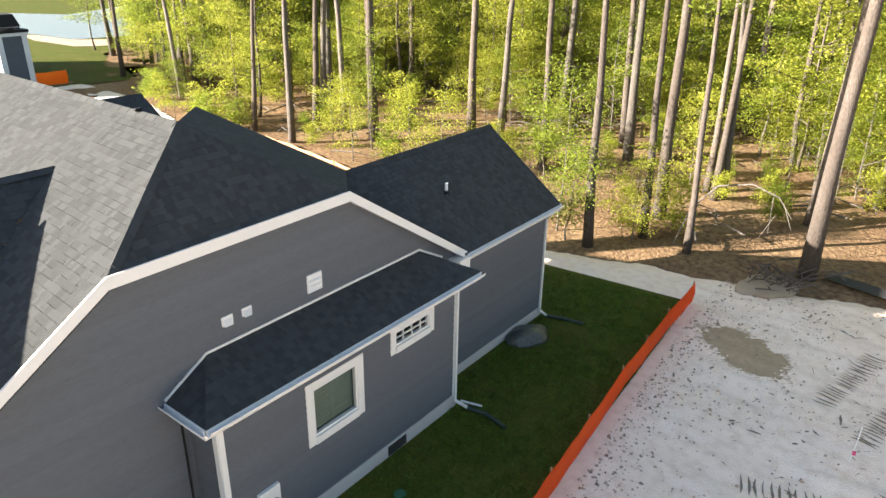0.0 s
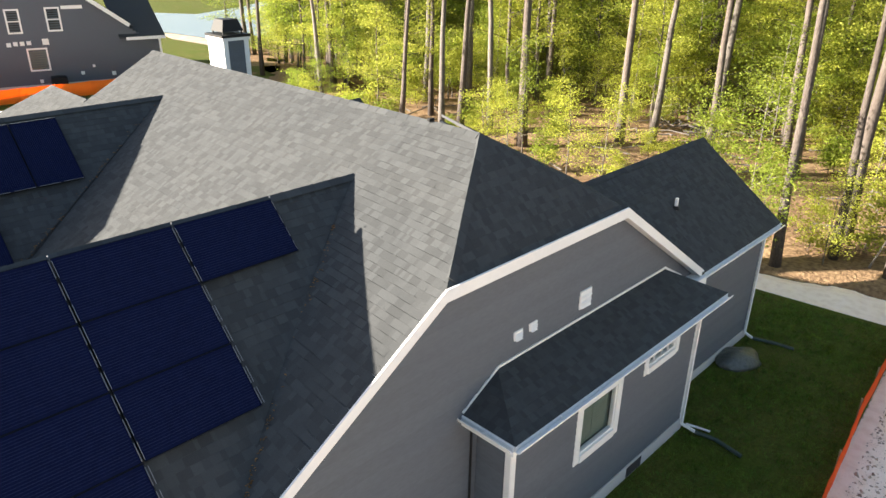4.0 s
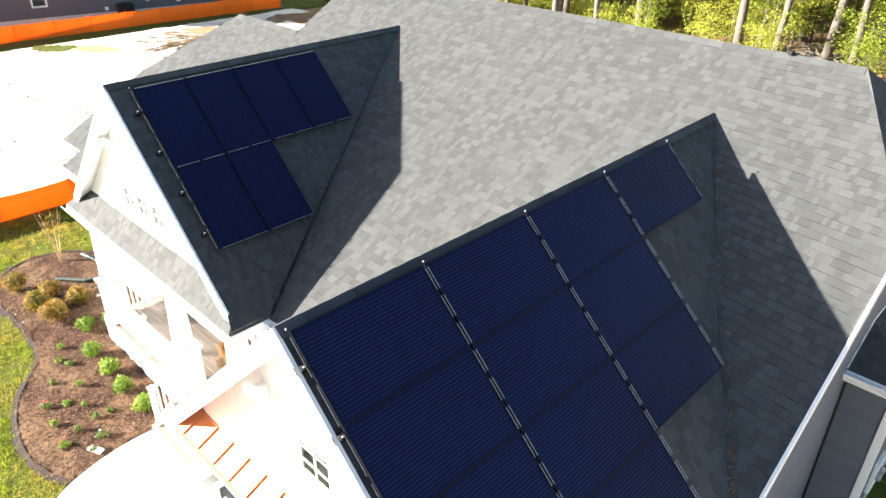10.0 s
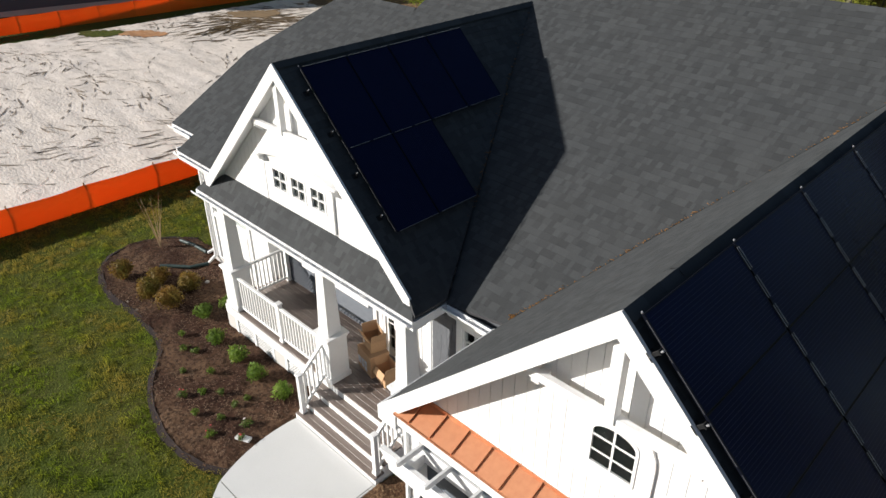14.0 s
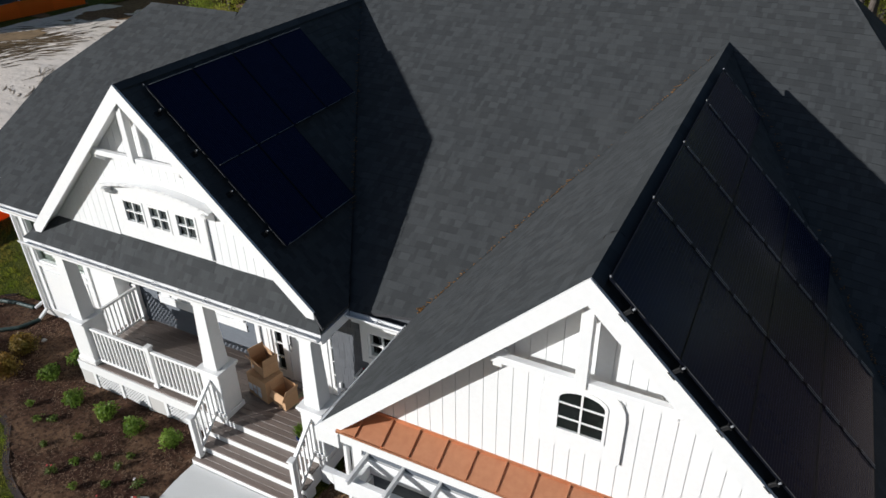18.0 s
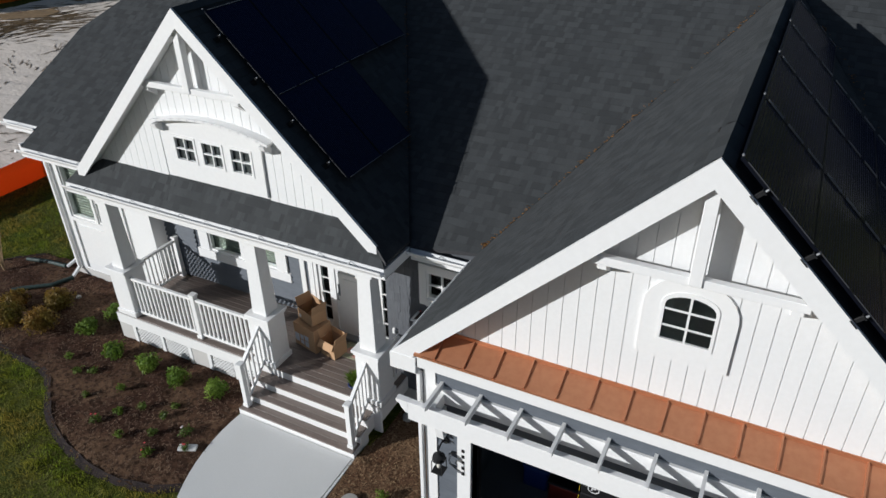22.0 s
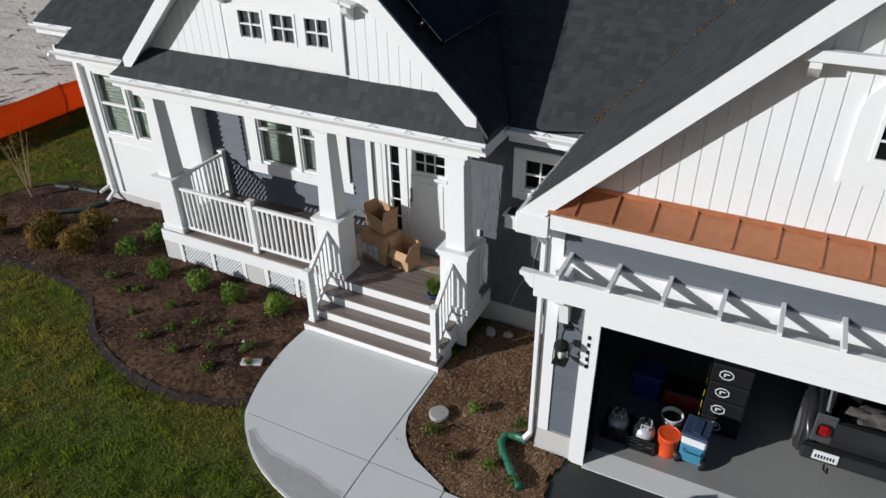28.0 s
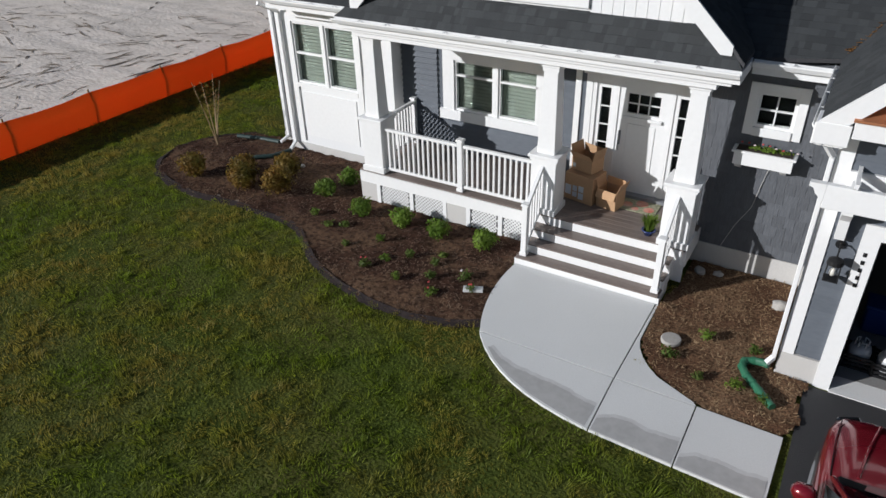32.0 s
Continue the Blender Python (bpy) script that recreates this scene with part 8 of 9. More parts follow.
relief("clay_patch", [(-57.2, 9.3), (-56.3, 10.6), (-54.9, 11.3), (-54.3, 10.8), (-54.9, 9.7), (-56, 8.9), (-56.8, 8.6)], 0.2, lambda x, y: track_height(x, y) + 0.03, MUD_RED, "patch of orange clay on the sand", "clay")
relief("weed_patch", [(-59, 7.4), (-58.4, 8.6), (-57.4, 9.6), (-56.6, 9.2), (-56.2, 8.0), (-57.2, 7.4), (-58.2, 7.0)], 0.2, lambda x, y: track_height(x, y) + 0.035, LAWN, "patch of green weeds on the sand", "weeds")
relief("clay_bank", [(-57.2, 16.8), (-55.6, 19.6), (-54.2, 19.4), (-53.8, 17.8), (-55.4, 16.4)], 0.2, lambda x, y: track_height(x, y) + 0.03, MUD_BROWN, "bank of brown clay on the sand", "clay")
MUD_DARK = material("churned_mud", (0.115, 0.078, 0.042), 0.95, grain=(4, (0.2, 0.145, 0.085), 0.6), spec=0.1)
# Darker sand for flat slits laid on the surface; no grooves are cut.
TRACK = material("dark_rut_sand", (0.19, 0.145, 0.105), 0.95, grain=(6, (0.3, 0.26, 0.2), 0.6))
vs, fs = [], []


def cleats(x, y, dx, dy, n, ln=0.34, w=0.035, gap=0.17):
    """n ragged slits across the way (dx, dy), each ln long to either side."""
    for i in range(n):
        cx, cy = x + dx * gap * i, y + dy * gap * i
        bend = rngc.normal(0, 0.12) * ln
        k, ring_ = len(vs), []
        for side in (1, -1):
            for a in ((-0.9, -0.35, 0.3, 0.85) if side > 0 else (0.95, 0.35, -0.3, -0.95)):
                off = side * w * (1.1 - abs(a)) * rngc.uniform(0.5, 1.4) + bend * (1 - a * a)
                ring_.append((cx - dy * ln * a + dx * off, cy + dx * ln * a + dy * off))
        vs.extend((p[0], p[1], (track_height(*p) if p[0] < -20 else sand_height(*p)) + 0.018) for p in ring_)
        fs.append(tuple(range(k + 7, k - 1, -1)))


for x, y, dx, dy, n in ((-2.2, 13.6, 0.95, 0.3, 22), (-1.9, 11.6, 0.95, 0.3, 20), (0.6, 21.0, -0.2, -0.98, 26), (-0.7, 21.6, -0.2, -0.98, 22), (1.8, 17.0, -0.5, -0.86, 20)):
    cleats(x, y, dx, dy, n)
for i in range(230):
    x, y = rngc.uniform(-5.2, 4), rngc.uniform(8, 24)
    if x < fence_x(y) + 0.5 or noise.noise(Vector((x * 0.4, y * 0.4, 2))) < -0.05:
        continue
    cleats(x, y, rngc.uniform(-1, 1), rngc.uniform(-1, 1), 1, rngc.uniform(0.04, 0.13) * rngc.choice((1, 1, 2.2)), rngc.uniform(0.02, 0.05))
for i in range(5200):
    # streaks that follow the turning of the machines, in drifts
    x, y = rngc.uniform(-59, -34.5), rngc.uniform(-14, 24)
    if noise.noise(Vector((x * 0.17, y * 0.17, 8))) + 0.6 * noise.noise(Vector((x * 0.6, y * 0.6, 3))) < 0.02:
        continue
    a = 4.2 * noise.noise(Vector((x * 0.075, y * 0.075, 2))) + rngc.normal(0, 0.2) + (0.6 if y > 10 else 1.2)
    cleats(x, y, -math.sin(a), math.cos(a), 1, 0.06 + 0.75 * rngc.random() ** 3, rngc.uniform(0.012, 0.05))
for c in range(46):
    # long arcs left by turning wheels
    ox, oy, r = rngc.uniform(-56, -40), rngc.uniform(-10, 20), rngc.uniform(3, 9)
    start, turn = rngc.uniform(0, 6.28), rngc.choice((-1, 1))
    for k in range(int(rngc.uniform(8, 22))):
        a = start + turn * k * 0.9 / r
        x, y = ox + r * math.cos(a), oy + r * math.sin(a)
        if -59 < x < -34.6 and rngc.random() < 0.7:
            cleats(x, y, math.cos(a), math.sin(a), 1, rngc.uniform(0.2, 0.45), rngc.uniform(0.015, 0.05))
tagged(new("track_marks", raw_mesh("track_marks", vs, fs, TRACK)), "dark flat cleat and tyre marks on the sand", "tracks", kind="stuff")
vs, fs = [], []
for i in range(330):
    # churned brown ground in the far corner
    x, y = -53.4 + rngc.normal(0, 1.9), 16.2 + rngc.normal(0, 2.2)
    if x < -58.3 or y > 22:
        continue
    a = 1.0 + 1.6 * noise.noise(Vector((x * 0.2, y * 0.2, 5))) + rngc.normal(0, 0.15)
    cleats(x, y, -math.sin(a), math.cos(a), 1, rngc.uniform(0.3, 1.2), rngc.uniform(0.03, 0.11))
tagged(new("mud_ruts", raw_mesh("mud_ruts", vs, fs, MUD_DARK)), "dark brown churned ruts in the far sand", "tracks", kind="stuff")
CLOD = material("sand_clods", (0.52, 0.38, 0.28), 0.95, grain=(6, (0.28, 0.18, 0.125), 0.8), second=(0.8, (0.6, 0.5, 0.42), 0.7), island=0.45, spec=0.1)
TWIG = material("dark_twigs", (0.2, 0.14, 0.1), 0.95, grain=(5, (0.22, 0.17, 0.12), 0.7), island=0.4, spec=0.1)
vs, fs, tv, tf = [], [], [], []
made = 0
while made < 6500:
    x, y = rngc.uniform(-6, 4.5), rngc.uniform(7, 24.5)
    near = x - fence_x(y)
    if near < 0.25 or y > wood_edge(x) + 0.5 or (near > 2.2 and noise.noise(Vector((x * 0.55, y * 0.55, 6))) < 0.02 and rngc.random() < 0.82):
        continue
    made += 1
    if rngc.random() < 0.3:
        x = fence_x(y) + 0.25 + abs(rngc.normal(0, 0.6))
    r = 0.012 + 0.05 * rngc.random() ** 4
    z, k, a = sand_height(x, y), len(vs), rngc.uniform(0, 6.28)
    c, q = math.cos(a) * r, math.sin(a) * r
    e = rngc.uniform(0.6, 1.6)
    vs += [(x + c * e, y + q * e, z - 0.01), (x - q, y + c, z - 0.01), (x - c * e, y - q * e, z - 0.01), (x + q, y - c, z - 0.01), (x + 0.3 * c, y - 0.2 * q, z + r * rngc.uniform(0.5, 1.1))]
    fs += [(k + i, k + (i + 1) % 4, k + 4) for i in range(4)]
for i in range(150):
    x, y = rngc.uniform(-5.6, 4.5), rngc.uniform(7, 24)
    if x < fence_x(y) + 0.3:
        continue
    z, k, a = sand_height(x, y) + 0.02, len(tv), rngc.uniform(0, 3.14)
    l, w = 0.03 + 0.13 * rngc.random() ** 2, rngc.uniform(0.004, 0.010)
    dx, dy = math.cos(a), math.sin(a)
    tv += [(x - dx * l - dy * w, y - dy * l + dx * w, z), (x - dx * l + dy * w, y - dy * l - dx * w, z), (x + dx * l + dy * w, y + dy * l - dx * w, z + 0.01), (x + dx * l - dy * w, y + dy * l + dx * w, z + 0.01), (x, y, z + 0.022)]
    tf += [(k, k + 1, k + 4), (k + 1, k + 2, k + 4), (k + 2, k + 3, k + 4), (k + 3, k, k + 4)]
tagged(new("sand_clods", raw_mesh("sand_clods", vs, fs, CLOD)), "small clods and pebbles strewn on the sand", "clods", kind="stuff")
tagged(new("sand_twigs", raw_mesh("sand_twigs", tv, tf, TWIG)), "broken twigs and roots strewn on the sand", "twigs", kind="stuff")
sv = thing("survey_stake", "thin white survey stake with pink ribbon", "stake", (-0.4, 16.0, 0))
part("rod", tube([(-0.4, 16.0, -0.05), (-0.37, 16.03, 0.55), (-0.36, 16.05, 1.0)], 0.014, 6), WHITE, sv)
PINK = material("pink_ribbon", (0.7, 0.1, 0.2), 0.6, grain=(20, (0.6, 0.07, 0.15), 0.4))
part("ribbon", box(-0.4, -0.32, 15.96, 16.02, 0.2, 0.3, 0.004), PINK, sv)
brp = thing("root_pile", "pile of grey roots and broken branches at the wood's edge", "brush pile", (-4.4, 24.6, 0))
rngr = random.Random(21)
for i in range(60):
    a, e = rngr.uniform(0, 6.283), rngr.uniform(-0.1, 0.7)
    x, y, z = -4.4 + rngr.gauss(0, 0.5), 24.6 + rngr.gauss(0, 0.4), 0.1 + rngr.random() * 0.35
    L = rngr.uniform(0.3, 1.3)
    part("branch", tube([(x, y, z), (x + 0.5 * L * math.cos(a), y + 0.5 * L * math.sin(a), z + 0.5 * L * e + 0.08), (x + L * math.cos(a + 0.3), y + L * math.sin(a + 0.3), max(0.02, z + L * e * 0.8))], [0.03, 0.022, 0.008], 5), BARK, brp)
rock("soil_heap", "low heap of sandy soil with roots", -4.5, 24.5, -0.1, 1.3, 0.8, 0.24, 15, BANK_SAND, "soil heap")
ROADM = material("dark_silt_cloth", (0.03, 0.03, 0.032), 0.8, grain=(10, (0.05, 0.05, 0.05), 0.5))
sheet("road_strip", [(-3.2, 26.3), (0, 25.6), (8, 25.2), (8, 26.2), (0, 26.5), (-3.0, 26.9)], 0.09, ROADM, "dark strip of cloth along the wood's edge", "cloth")

# ---- next house ----
NB = pose(-62.76, 23.77, 0, 0, 0, math.degrees(math.atan2(-0.976, -0.218)))
nbh = thing("neighbour_house", "large grey-sided house with white trim and dark roof", "house", (-62.76, 23.77, 0))
NSID = material("far_grey_siding", (0.085, 0.095, 0.12), 0.65, grain=(20, (0.075, 0.085, 0.105), 0.5), second=(0.4, (0.095, 0.105, 0.13), 0.5))


def nb(name, bm, mat, parent=None, label=""):
    return part(name, moved(bm, NB), mat, parent or nbh, label)


# local: x along the wall away from the pond, y towards its own rooms is negative
nb("wall", join(box(0, 30, -12, 0, 0, 3.6), prism([(2.3, 0, 3.6), (15.6, 0, 3.6), (15.0, 0, 4.6), (9, 0, 9.4), (2.6, 0, 4.6)], (0, -11, 0))), NSID)
for i in range(40):
    z = 0.3 + i * 0.17
    half = 15 if z < 3.5 else 0
    a, b = (0.1, 29.8) if z < 3.45 else (9 - (9.3 - z) * 1.32, 9 + (9.3 - z) * 1.32)
    if b - a > 0.4:
        nb("siding_board", prism([(a, 0, z), (a, 0.02, z), (a, 0.005, z + 0.17), (a, 0, z + 0.17)], (b - a, 0, 0)), NSID)
for s in (-1, 1):
    nb("roof", prism([(9, 0.35, 9.75), (9, -12, 9.75), (9 + s * 7.0, -12, 4.35), (9 + s * 7.0, 0.35, 4.35)], (0, 0, 0.12)), SHINGLE)
    nb("verge_board", beam((9, 0.36, 9.62), (9 + s * 6.7, 0.36, 4.5), 0.05, 0.3), WHITE)
nb("roof", prism([(-0.35, 0.4, 3.5), (3.2, 0.4, 3.5), (3.2, -6, 6.6), (-0.35, -6, 6.6)], (0, 0, 0.12)), SHINGLE)
nb("roof", prism([(14.8, 0.4, 3.5), (30.3, 0.4, 3.5), (30.3, -6, 6.6), (14.8, -6, 6.6)], (0, 0, 0.12)), SHINGLE)
nb("eave_board", box(-0.35, 2.7, 0.38, 0.44, 3.36, 3.6), WHITE)
nb("eave_board", box(15.2, 30.3, 0.38, 0.44, 3.36, 3.6), WHITE)
nb("corner_board", box(-0.02, 0.16, -0.1, 0.03, 0.3, 3.5), WHITE)
nb("foundation", box(-0.03, 30, -0.1, 0.04, 0, 0.35), FOUNDATION)
for a, b, z0, z1, hung in ((10.0, 10.75, 4.35, 5.9, 1), (7.25, 8.05, 4.4, 5.95, 1), (8.6, 9.8, 1.5, 3.0, 0), (13.3, 14.1, 1.2, 2.85, 1), (17, 18, 1.2, 2.8, 1)):
    w = nb("window", join(join(box(a - 0.12, a, 0, 0.06, z0 - 0.12, z1 + 0.12), box(b, b + 0.12, 0, 0.06, z0 - 0.12, z1 + 0.12)), join(box(a, b, 0, 0.06, z1, z1 + 0.12), box(a, b, 0, 0.06, z0 - 0.12, z0))), WHITE)
    nb("pane", box(a, b, 0.015, 0.03, z0, z1), GLASS, w)
    # Hung windows get a near-black board in place of an unlit room.
    nb("blind", box(a, b, 0.004, 0.012, z0, z1), BLIND if not hung else UNLIT_DARK, w)
    if hung:
        nb("meeting_rail", box(a, b, 0.02, 0.055, (z0 + z1) / 2 - 0.04, (z0 + z1) / 2 + 0.04), WHITE, w)
for a, z, s in ((11.0, 3.45, 0.3), (10.55, 3.5, 0.3), (10.1, 3.5, 0.3), (9.65, 3.52, 0.3), (8.5, 3.56, 0.45), (12.2, 2.1, 0.3), (4.0, 0.8, 0.3), (1.2, 0.9, 0.4), (6.3, 1.0, 0.25), (5.4, 1.5, 0.2), (9.3, 0.6, 0.25)):
    nb("wall_vent", box(a - s / 2, a + s / 2, 0, 0.1, z - s / 2, z + s / 2, 0.02), WHITE)
nb("louvre", box(5.5, 7.0, 0, 0.06, 5.9, 6.15), WHITE)
ac = thing("air_conditioner", "dark outdoor air-conditioning unit beside the next house", "air conditioner", (-64, 15.3, 0))
part("case", moved(box(7.6, 8.7, 0.5, 1.5, 0, 1.0, 0.04), NB), BLACK, ac)
part("fan_grille", moved(lathe([(0.42, 0), (0.42, 0.04), (0.1, 0.06)], 20, (8.15, 1.0, 1.0)), NB), PLASTIC_BLACK, ac)

# dry leaves and needles gathered in the roof valleys
DRY = material("dry_leaf_litter", (0.26, 0.135, 0.045), 0.9, grain=(6, (0.14, 0.07, 0.028), 0.6), island=0.4, spec=0.1)


def valley_litter(a, b, height, n, seed):
    rng = np.random.default_rng(seed)
    v, f = [], []
    clumps = rng.random(9)
    for i in range(n):
        t = np.clip(clumps[rng.integers(9)] + rng.normal(0, 0.07), 0.02, 0.98)
        x, y = a[0] + (b[0] - a[0]) * t + rng.normal(0, 0.025), a[1] + (b[1] - a[1]) * t + rng.normal(0, 0.025)
        z = height(x, y) + 0.022
        w, l, q = rng.uniform(0.006, 0.016), rng.uniform(0.012, 0.04), rng.uniform(0, 6.28)
        dx, dy, k = math.cos(q), math.sin(q), len(v)
        v += [(x - dx * l, y - dy * l, z), (x + dy * w, y - dx * w, z + 0.008), (x + dx * l, y + dy * l, z), (x - dy * w, y + dx * w, z + 0.01)]
        f.append((k, k + 1, k + 2, k + 3))
    tagged(new("valley_litter", raw_mesh("valley_litter", v, f, DRY)), "dry orange leaves caught in a roof valley", "leaves", kind="stuff")


valley_litter((gl, -1.24), (GX, v_top), lambda x, y: max(main_left(x, y), garage_slope(x, y)), 230, 5)
valley_litter((pr, -1.4), (LX, vl), lambda x, y: max(main_left(x, y), porch_slope(x, y)), 120, 6)
valley_litter((GX + 0.6, v_top - 0.9), (gr, valley(garage_slope, gr, 0.642)), lambda x, y: max(main_right(x, y), garage_slope(x, y)), 110, 7)

# ---- woods ----
LEAF_T = leaf_material("spring_leaf_canopy", (0.32, 0.36, 0.05), (0.43, 0.43, 0.085), 0.25, 0.6)
LEAF_D = leaf_material("darker_leaf_canopy", (0.185, 0.25, 0.033), (0.3, 0.345, 0.055), 0.28, 0.6)
TRUNK_PALE = material("pale_bark", (0.135, 0.118, 0.104), 0.95, grain=(22, (0.06, 0.05, 0.044), 0.75), second=(2.5, (0.185, 0.168, 0.15), 0.6), bump=0.03, bump_scale=26, stretch=(1, 1, 0.3), obj_random=0.25)


def leaf_tufts(rng, centres, per, spread, size):
    c = np.repeat(np.array(centres), per, axis=0)
    n = len(c)
    flat = rng.normal(size=(n, 3)) * (spread, spread, spread * 0.32)
    c = c + flat
    u = rng.normal(size=(n, 3)) * (1, 1, 0.45)
    u /= np.linalg.norm(u, axis=1)[:, None]
    w = rng.normal(size=(n, 3)) * (1, 1, 0.45)
    w -= u * (u * w).sum(1)[:, None]
    w /= np.linalg.norm(w, axis=1)[:, None]
    s = size * (0.55 + 0.9 * rng.random(n))[:, None]
    v = np.stack([c - u * s, c + w * s * 0.55, c + u * s, c - w * s * 0.55], 1)
    return v.reshape(-1, 3).tolist(), np.arange(4 * n).reshape(-1, 4).tolist()


def tree(kind, seed, height, radius, crown_from, limbs, per, spread, size, leaf, bark, label):
    """A trunk with limbs and a crown of many separate leaf clusters."""
    rng = np.random.default_rng(seed)
    t = thing(kind, label, "tree", group="woodland trees")
    bend = rng.normal(size=2) * 0.025 * height
    trunk = [(bend[0] * (k / 6) ** 2 + 0.05 * rng.normal(), bend[1] * (k / 6) ** 2 + 0.05 * rng.normal(), height * k / 6 - 0.25) for k in range(7)]
    radii = [radius * (1.25 if k == 0 else 1 - 0.82 * k / 6) for k in range(7)]
    wood = tube(trunk, radii, 9)
    centres = []
    for i in range(limbs):
        z = crown_from + (height * 0.97 - crown_from) * (i + rng.random()) / limbs
        f = max(0, z / height)
        base = Vector((bend[0] * f * f, bend[1] * f * f, z))
        a = rng.random() * 6.283
        L = (0.5 + 0.8 * rng.random()) * (height - crown_from) * 0.3 * (1.15 - 0.6 * f)
        e = 0.1 + 0.5 * rng.random()
        mid = base + Vector((math.cos(a) * L * 0.5, math.sin(a) * L * 0.5, L * e * 0.6))
        tip = base + Vector((math.cos(a + 0.3) * L, math.sin(a + 0.3) * L, L * e))
        r = max(0.012, radius * 0.3 * (1 - f) + 0.01)
        wood = tube([base, mid, tip], [r, r * 0.6, r * 0.2], 5, wood, False)
        for q in (0.45, 0.7, 0.9, 1.0):
            p = base + (tip - base) * q
            centres.append((p.x + rng.normal() * 0.2, p.y + rng.normal() * 0.2, p.z + rng.normal() * 0.12))
    part("trunk", wood, bark, t, smooth=True)
    v, f = leaf_tufts(rng, centres, per, spread, size)
    part("crown", raw_mesh("crown", v, f, leaf), None, t)
    return t


kinds = {
    "pine": [tree("pine_tree", 100 + i, 21 + 2 * i, 0.21 + 0.025 * i, 12, 14, 22, 0.6, 0.12, LEAF_D, TRUNK_PALE if i == 1 else BARK, "tall straight pine trunk with a high crown") for i in range(3)],
    "mid": [tree("broadleaf_tree", 110 + i, 9 + 1.5 * i, 0.09 + 0.015 * i, 2.2, 22, 80, 0.52, 0.064, LEAF_T if i % 2 else LEAF_D, BARK if i % 2 else TRUNK_PALE, "slender broadleaf tree in fresh yellow-green leaf") for i in range(4)],
    "sap": [tree("sapling", 120 + i, 4 + 0.8 * i, 0.04, 0.7, 16, 64, 0.36, 0.047, LEAF_T if i % 3 else LEAF_D, TRUNK_PALE, "low woodland sapling in yellow-green leaf") for i in range(4)],
    "bush": [tree("woodland_bush", 130 + i, 1.6 + 0.3 * i, 0.02, 0.15, 12, 40, 0.22, 0.05, LEAF_T if i else LEAF_D, BARK, "low bushy yellow-green undergrowth on the forest floor") for i in range(2)],
}
used = {k: [False] * len(v) for k, v in kinds.items()}
rngt = random.Random(31)


def plant(kind, x, y, scale=1.0, i=None):
    i = rngt.randrange(len(kinds[kind])) if i is None else i
    m = pose(x, y, 0, rngt.gauss(0, 1.5), rngt.gauss(0, 1.5), rngt.uniform(0, 360)) @ Matrix.Scale(scale, 4)
    ob = kinds[kind][i]
    if used[kind][i]:
        made = copy_thing(ob, m)
        made.matrix_basis = m
    else:
        used[kind][i] = True
        ob.matrix_basis = m


# trunks that stand out
for x, y, s in ((-11.25, 23.6, 0.9), (-3.6, 26.1, 1.35), (-7.85, 25.4, 0.7), (-9.9, 26.0, 0.85), (-10.3, 28.5, 1.2), (-31.9, 26.2, 0.85), (-28.7, 29.7, 1.1), (-25.0, 34.6, 1.0), (-9.2, 32.5, 0.9), (-8.9, 32.9, 0.7), (-9.8, 33.4, 0.7), (-36.5, 33, 1.0), (-18, 31.5, 1.0), (-15.2, 36, 1.1), (-4.8, 32, 1.0), (-36, 26.6, 0.8), (-32.2, 30.8, 0.9), (-51, 32.7, 1.0), (-48.2, 29.4, 0.8), (-59, 30.9, 0.9), (-70, 36, 1.0), (-16.5, 38.2, 1.1), (-63, 36, 0.9), (-66, 41, 0.9), (-55, 34, 1.0)):
    plant("pine", x, y, s)


def free(x, y, kind="pine"):
    if y < 25.5 + max(0, -30 - x) * 0.02 or x < -78:
        return False
    if x < -46 and y < 30 + (-46 - x) * 0.22:
        return False
    # open floor at the wood's edge and round the leaning pine
    if kind in ("bush", "sap") and -6.5 < x < -0.5 and y < 29:
        return False
    # clearing round the brush heap
    if kind != "pine" and -24.5 < x < -18.5 and 34 < y < 43:
        return False
    if kind in ("mid", "sap") and x > -46 and y < 39 + 4 * math.sin(x * 0.35) and rngt.random() < 0.92:
        return False
    return True


def scatter(kind, n, x0, x1, y0, y1, s0, s1):
    k = 0
    while k < n:
        x, y = rngt.uniform(x0, x1), rngt.uniform(y0, y1)
        if free(x, y, kind):
            plant(kind, x, y, rngt.uniform(s0, s1))
            k += 1


scatter("pine", 52, -58, 20, 28, 62, 0.7, 1.15)
# Unseen pines off to the right, added only to darken the solar panels' reflections.
scatter("pine", 26, 14, 46, 29, 48, 0.9, 1.15)
scatter("pine", 45, -78, 20, 60, 115, 0.8, 1.3)
scatter("mid", 130, -66, 16, 29, 54, 0.7, 1.25)
scatter("mid", 130, -75, 18, 48, 110, 1.0, 1.8)
scatter("sap", 120, -50, 14, 26, 46, 0.6, 1.25)
scatter("sap", 110, -72, 14, 40, 75, 1.0, 1.8)
for kind, n in (("pine", 9), ("mid", 22), ("sap", 24)):
    scatter(kind, n, -77, -50, 32, 52, 0.7, 1.1)
scatter("bush", 60, -48, 12, 25, 42, 0.6, 1.4)
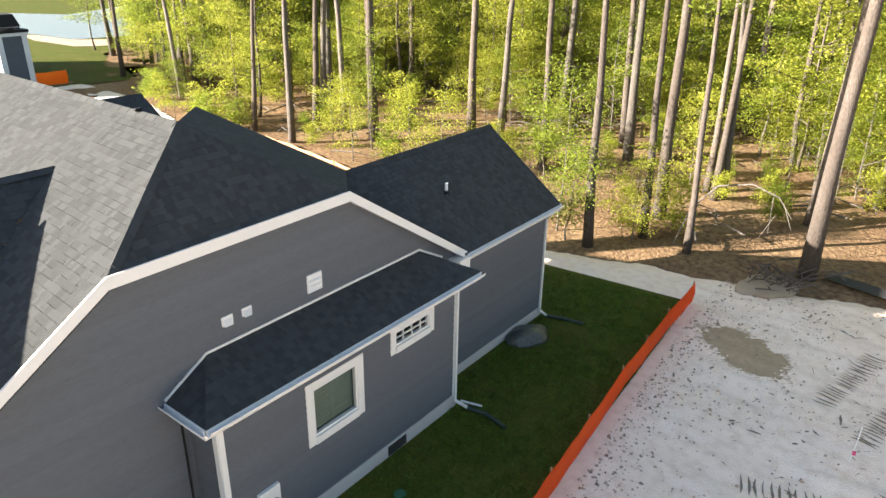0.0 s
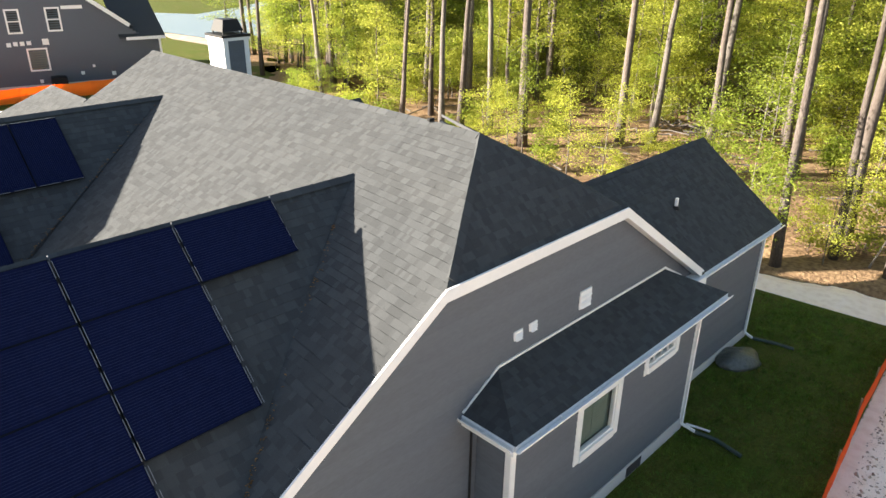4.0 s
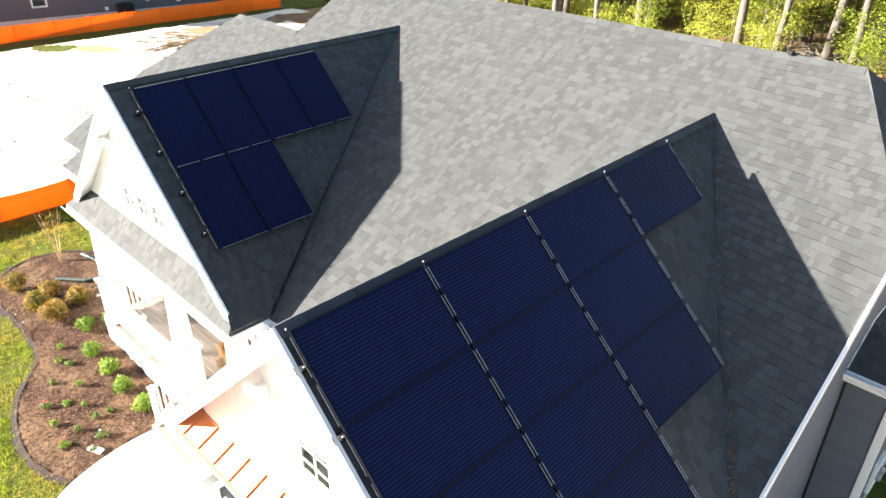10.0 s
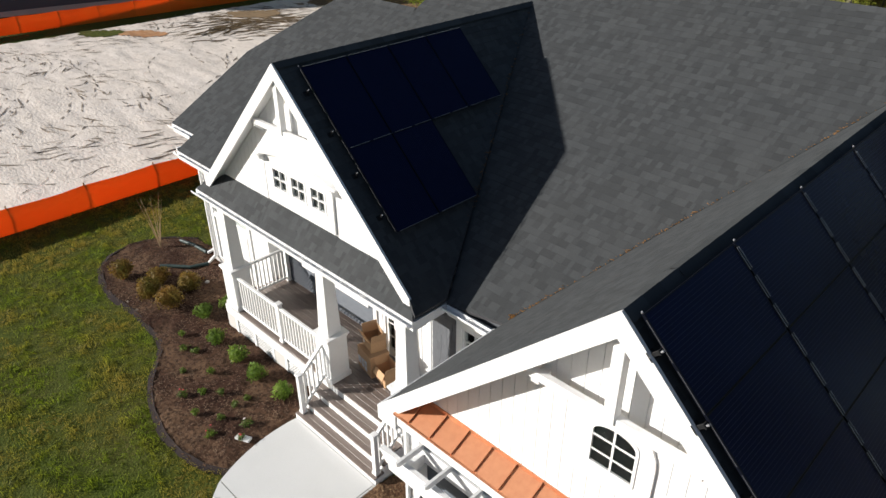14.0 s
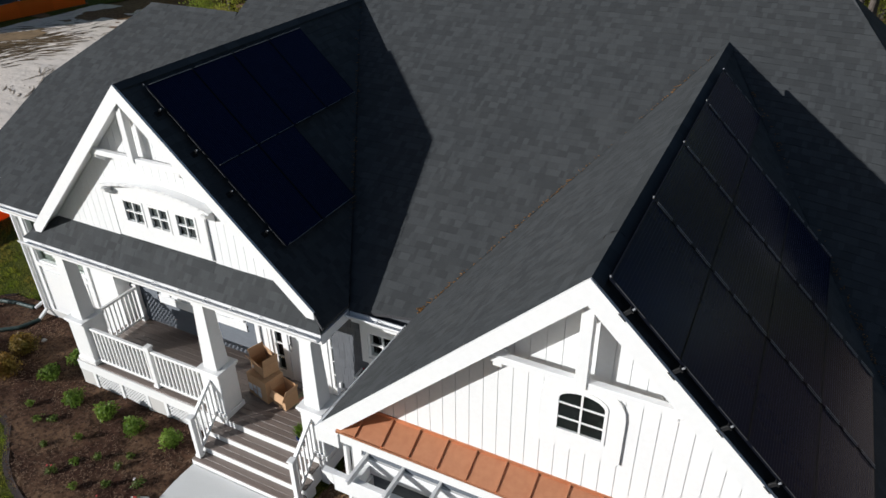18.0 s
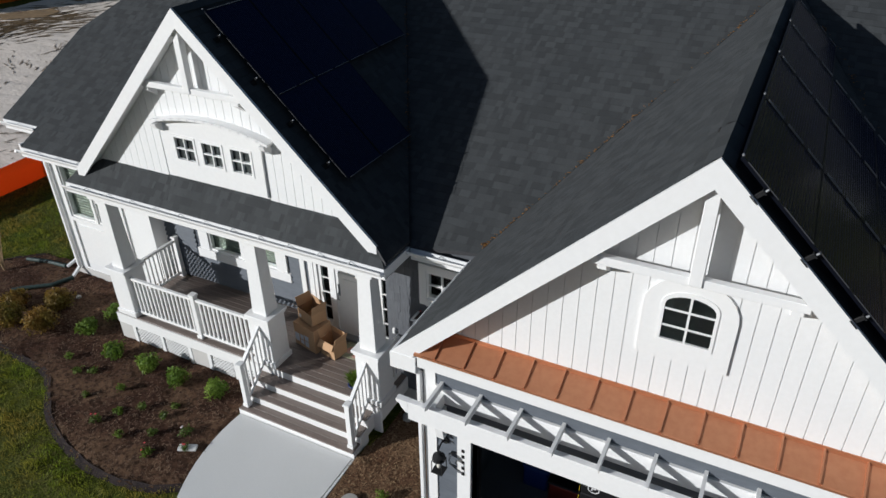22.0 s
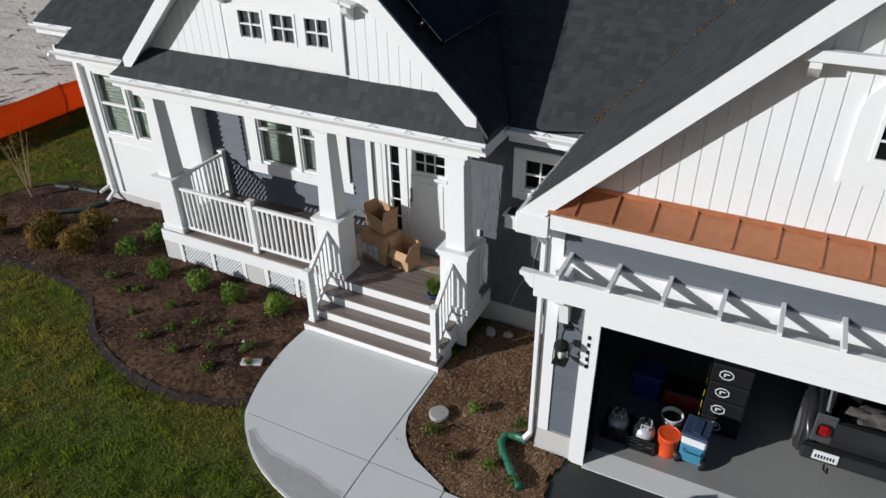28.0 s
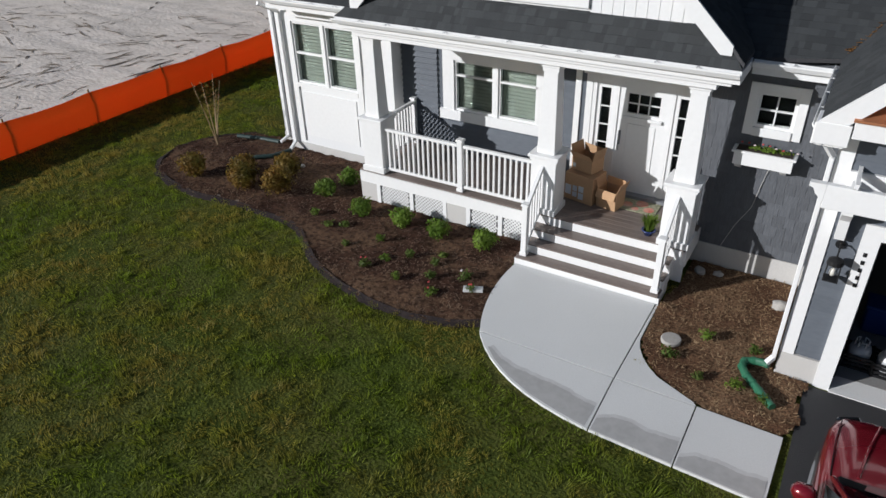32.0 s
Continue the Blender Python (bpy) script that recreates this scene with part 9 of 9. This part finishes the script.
for x, y, s in ((-12.2, 23.6, 1.0), (-13.0, 24.4, 1.1), (-10.0, 25.0, 0.7), (-26.5, 25.8, 0.8), (-23, 26.4, 0.9), (-29.5, 27.2, 0.8)):
    plant("sap", x, y, s)

for x, y, s in ((-49.0, 27.4, 1.0), (-47.3, 26.6, 1.1), (-45, 26.0, 0.9), (-42.4, 25.2, 1.1), (-40.2, 25.6, 0.9), (-38, 24.9, 1.0), (-36.2, 25.8, 0.9), (-48.9, 29.4, 1.2), (-62.5, 35.0, 1.3), (-65.5, 37.5, 1.4), (-69, 40, 1.4)):
    plant("sap" if s > 1.05 else "bush", x, y, s * (0.55 if s > 1.05 else 1.3))

# fallen wood and brush on the forest floor
rngb = random.Random(8)
bm = None
sticks = thing("fallen_branches", "scattered grey fallen branches on the forest floor", "branches", (-15, 30, 0))
tagged(sticks, kind="stuff")
for i in range(210):
    x, y = rngb.uniform(-40, 6), rngb.uniform(25, 45)
    if rngb.random() < 0.35:
        x, y = -22 + rngb.gauss(0, 1.6), 40.5 + rngb.gauss(0, 1.4)
    a, L = rngb.uniform(0, 3.14), rngb.uniform(0.8, 3.2)
    z = 0.1 + rngb.random() * 0.35
    bm = tube([(x, y, z), (x + L * 0.5 * math.cos(a), y + L * 0.5 * math.sin(a), z + 0.2 * rngb.random()), (x + L * math.cos(a + 0.2), y + L * math.sin(a + 0.2), 0.08)], [0.045, 0.035, 0.012], 5, bm, False)
part("branches", bm, TRUNK_PALE, sticks)
arch = thing("bent_sapling", "thin bare sapling bent over in an arch", "branch", (-7.9, 26.2, 0))
part("stem", tube([(-8.6, 25.9, 0.0), (-8.2, 26.2, 1.6), (-7.4, 26.5, 2.6), (-6.2, 26.6, 2.9), (-5.2, 26.6, 2.6), (-4.6, 26.5, 1.9)], [0.05, 0.045, 0.035, 0.03, 0.02, 0.01], 7), TRUNK_PALE, arch)
for i, (p, q) in enumerate((((-5.4, 26.6, 2.6), (-5.3, 26.4, 1.2)), ((-5.0, 26.6, 2.4), (-4.4, 26.3, 1.3)), ((-5.2, 26.5, 1.9), (-5.6, 26.3, 0.9)))):
    part("twig", tube([p, q], [0.018, 0.006], 5), TRUNK_PALE, arch)
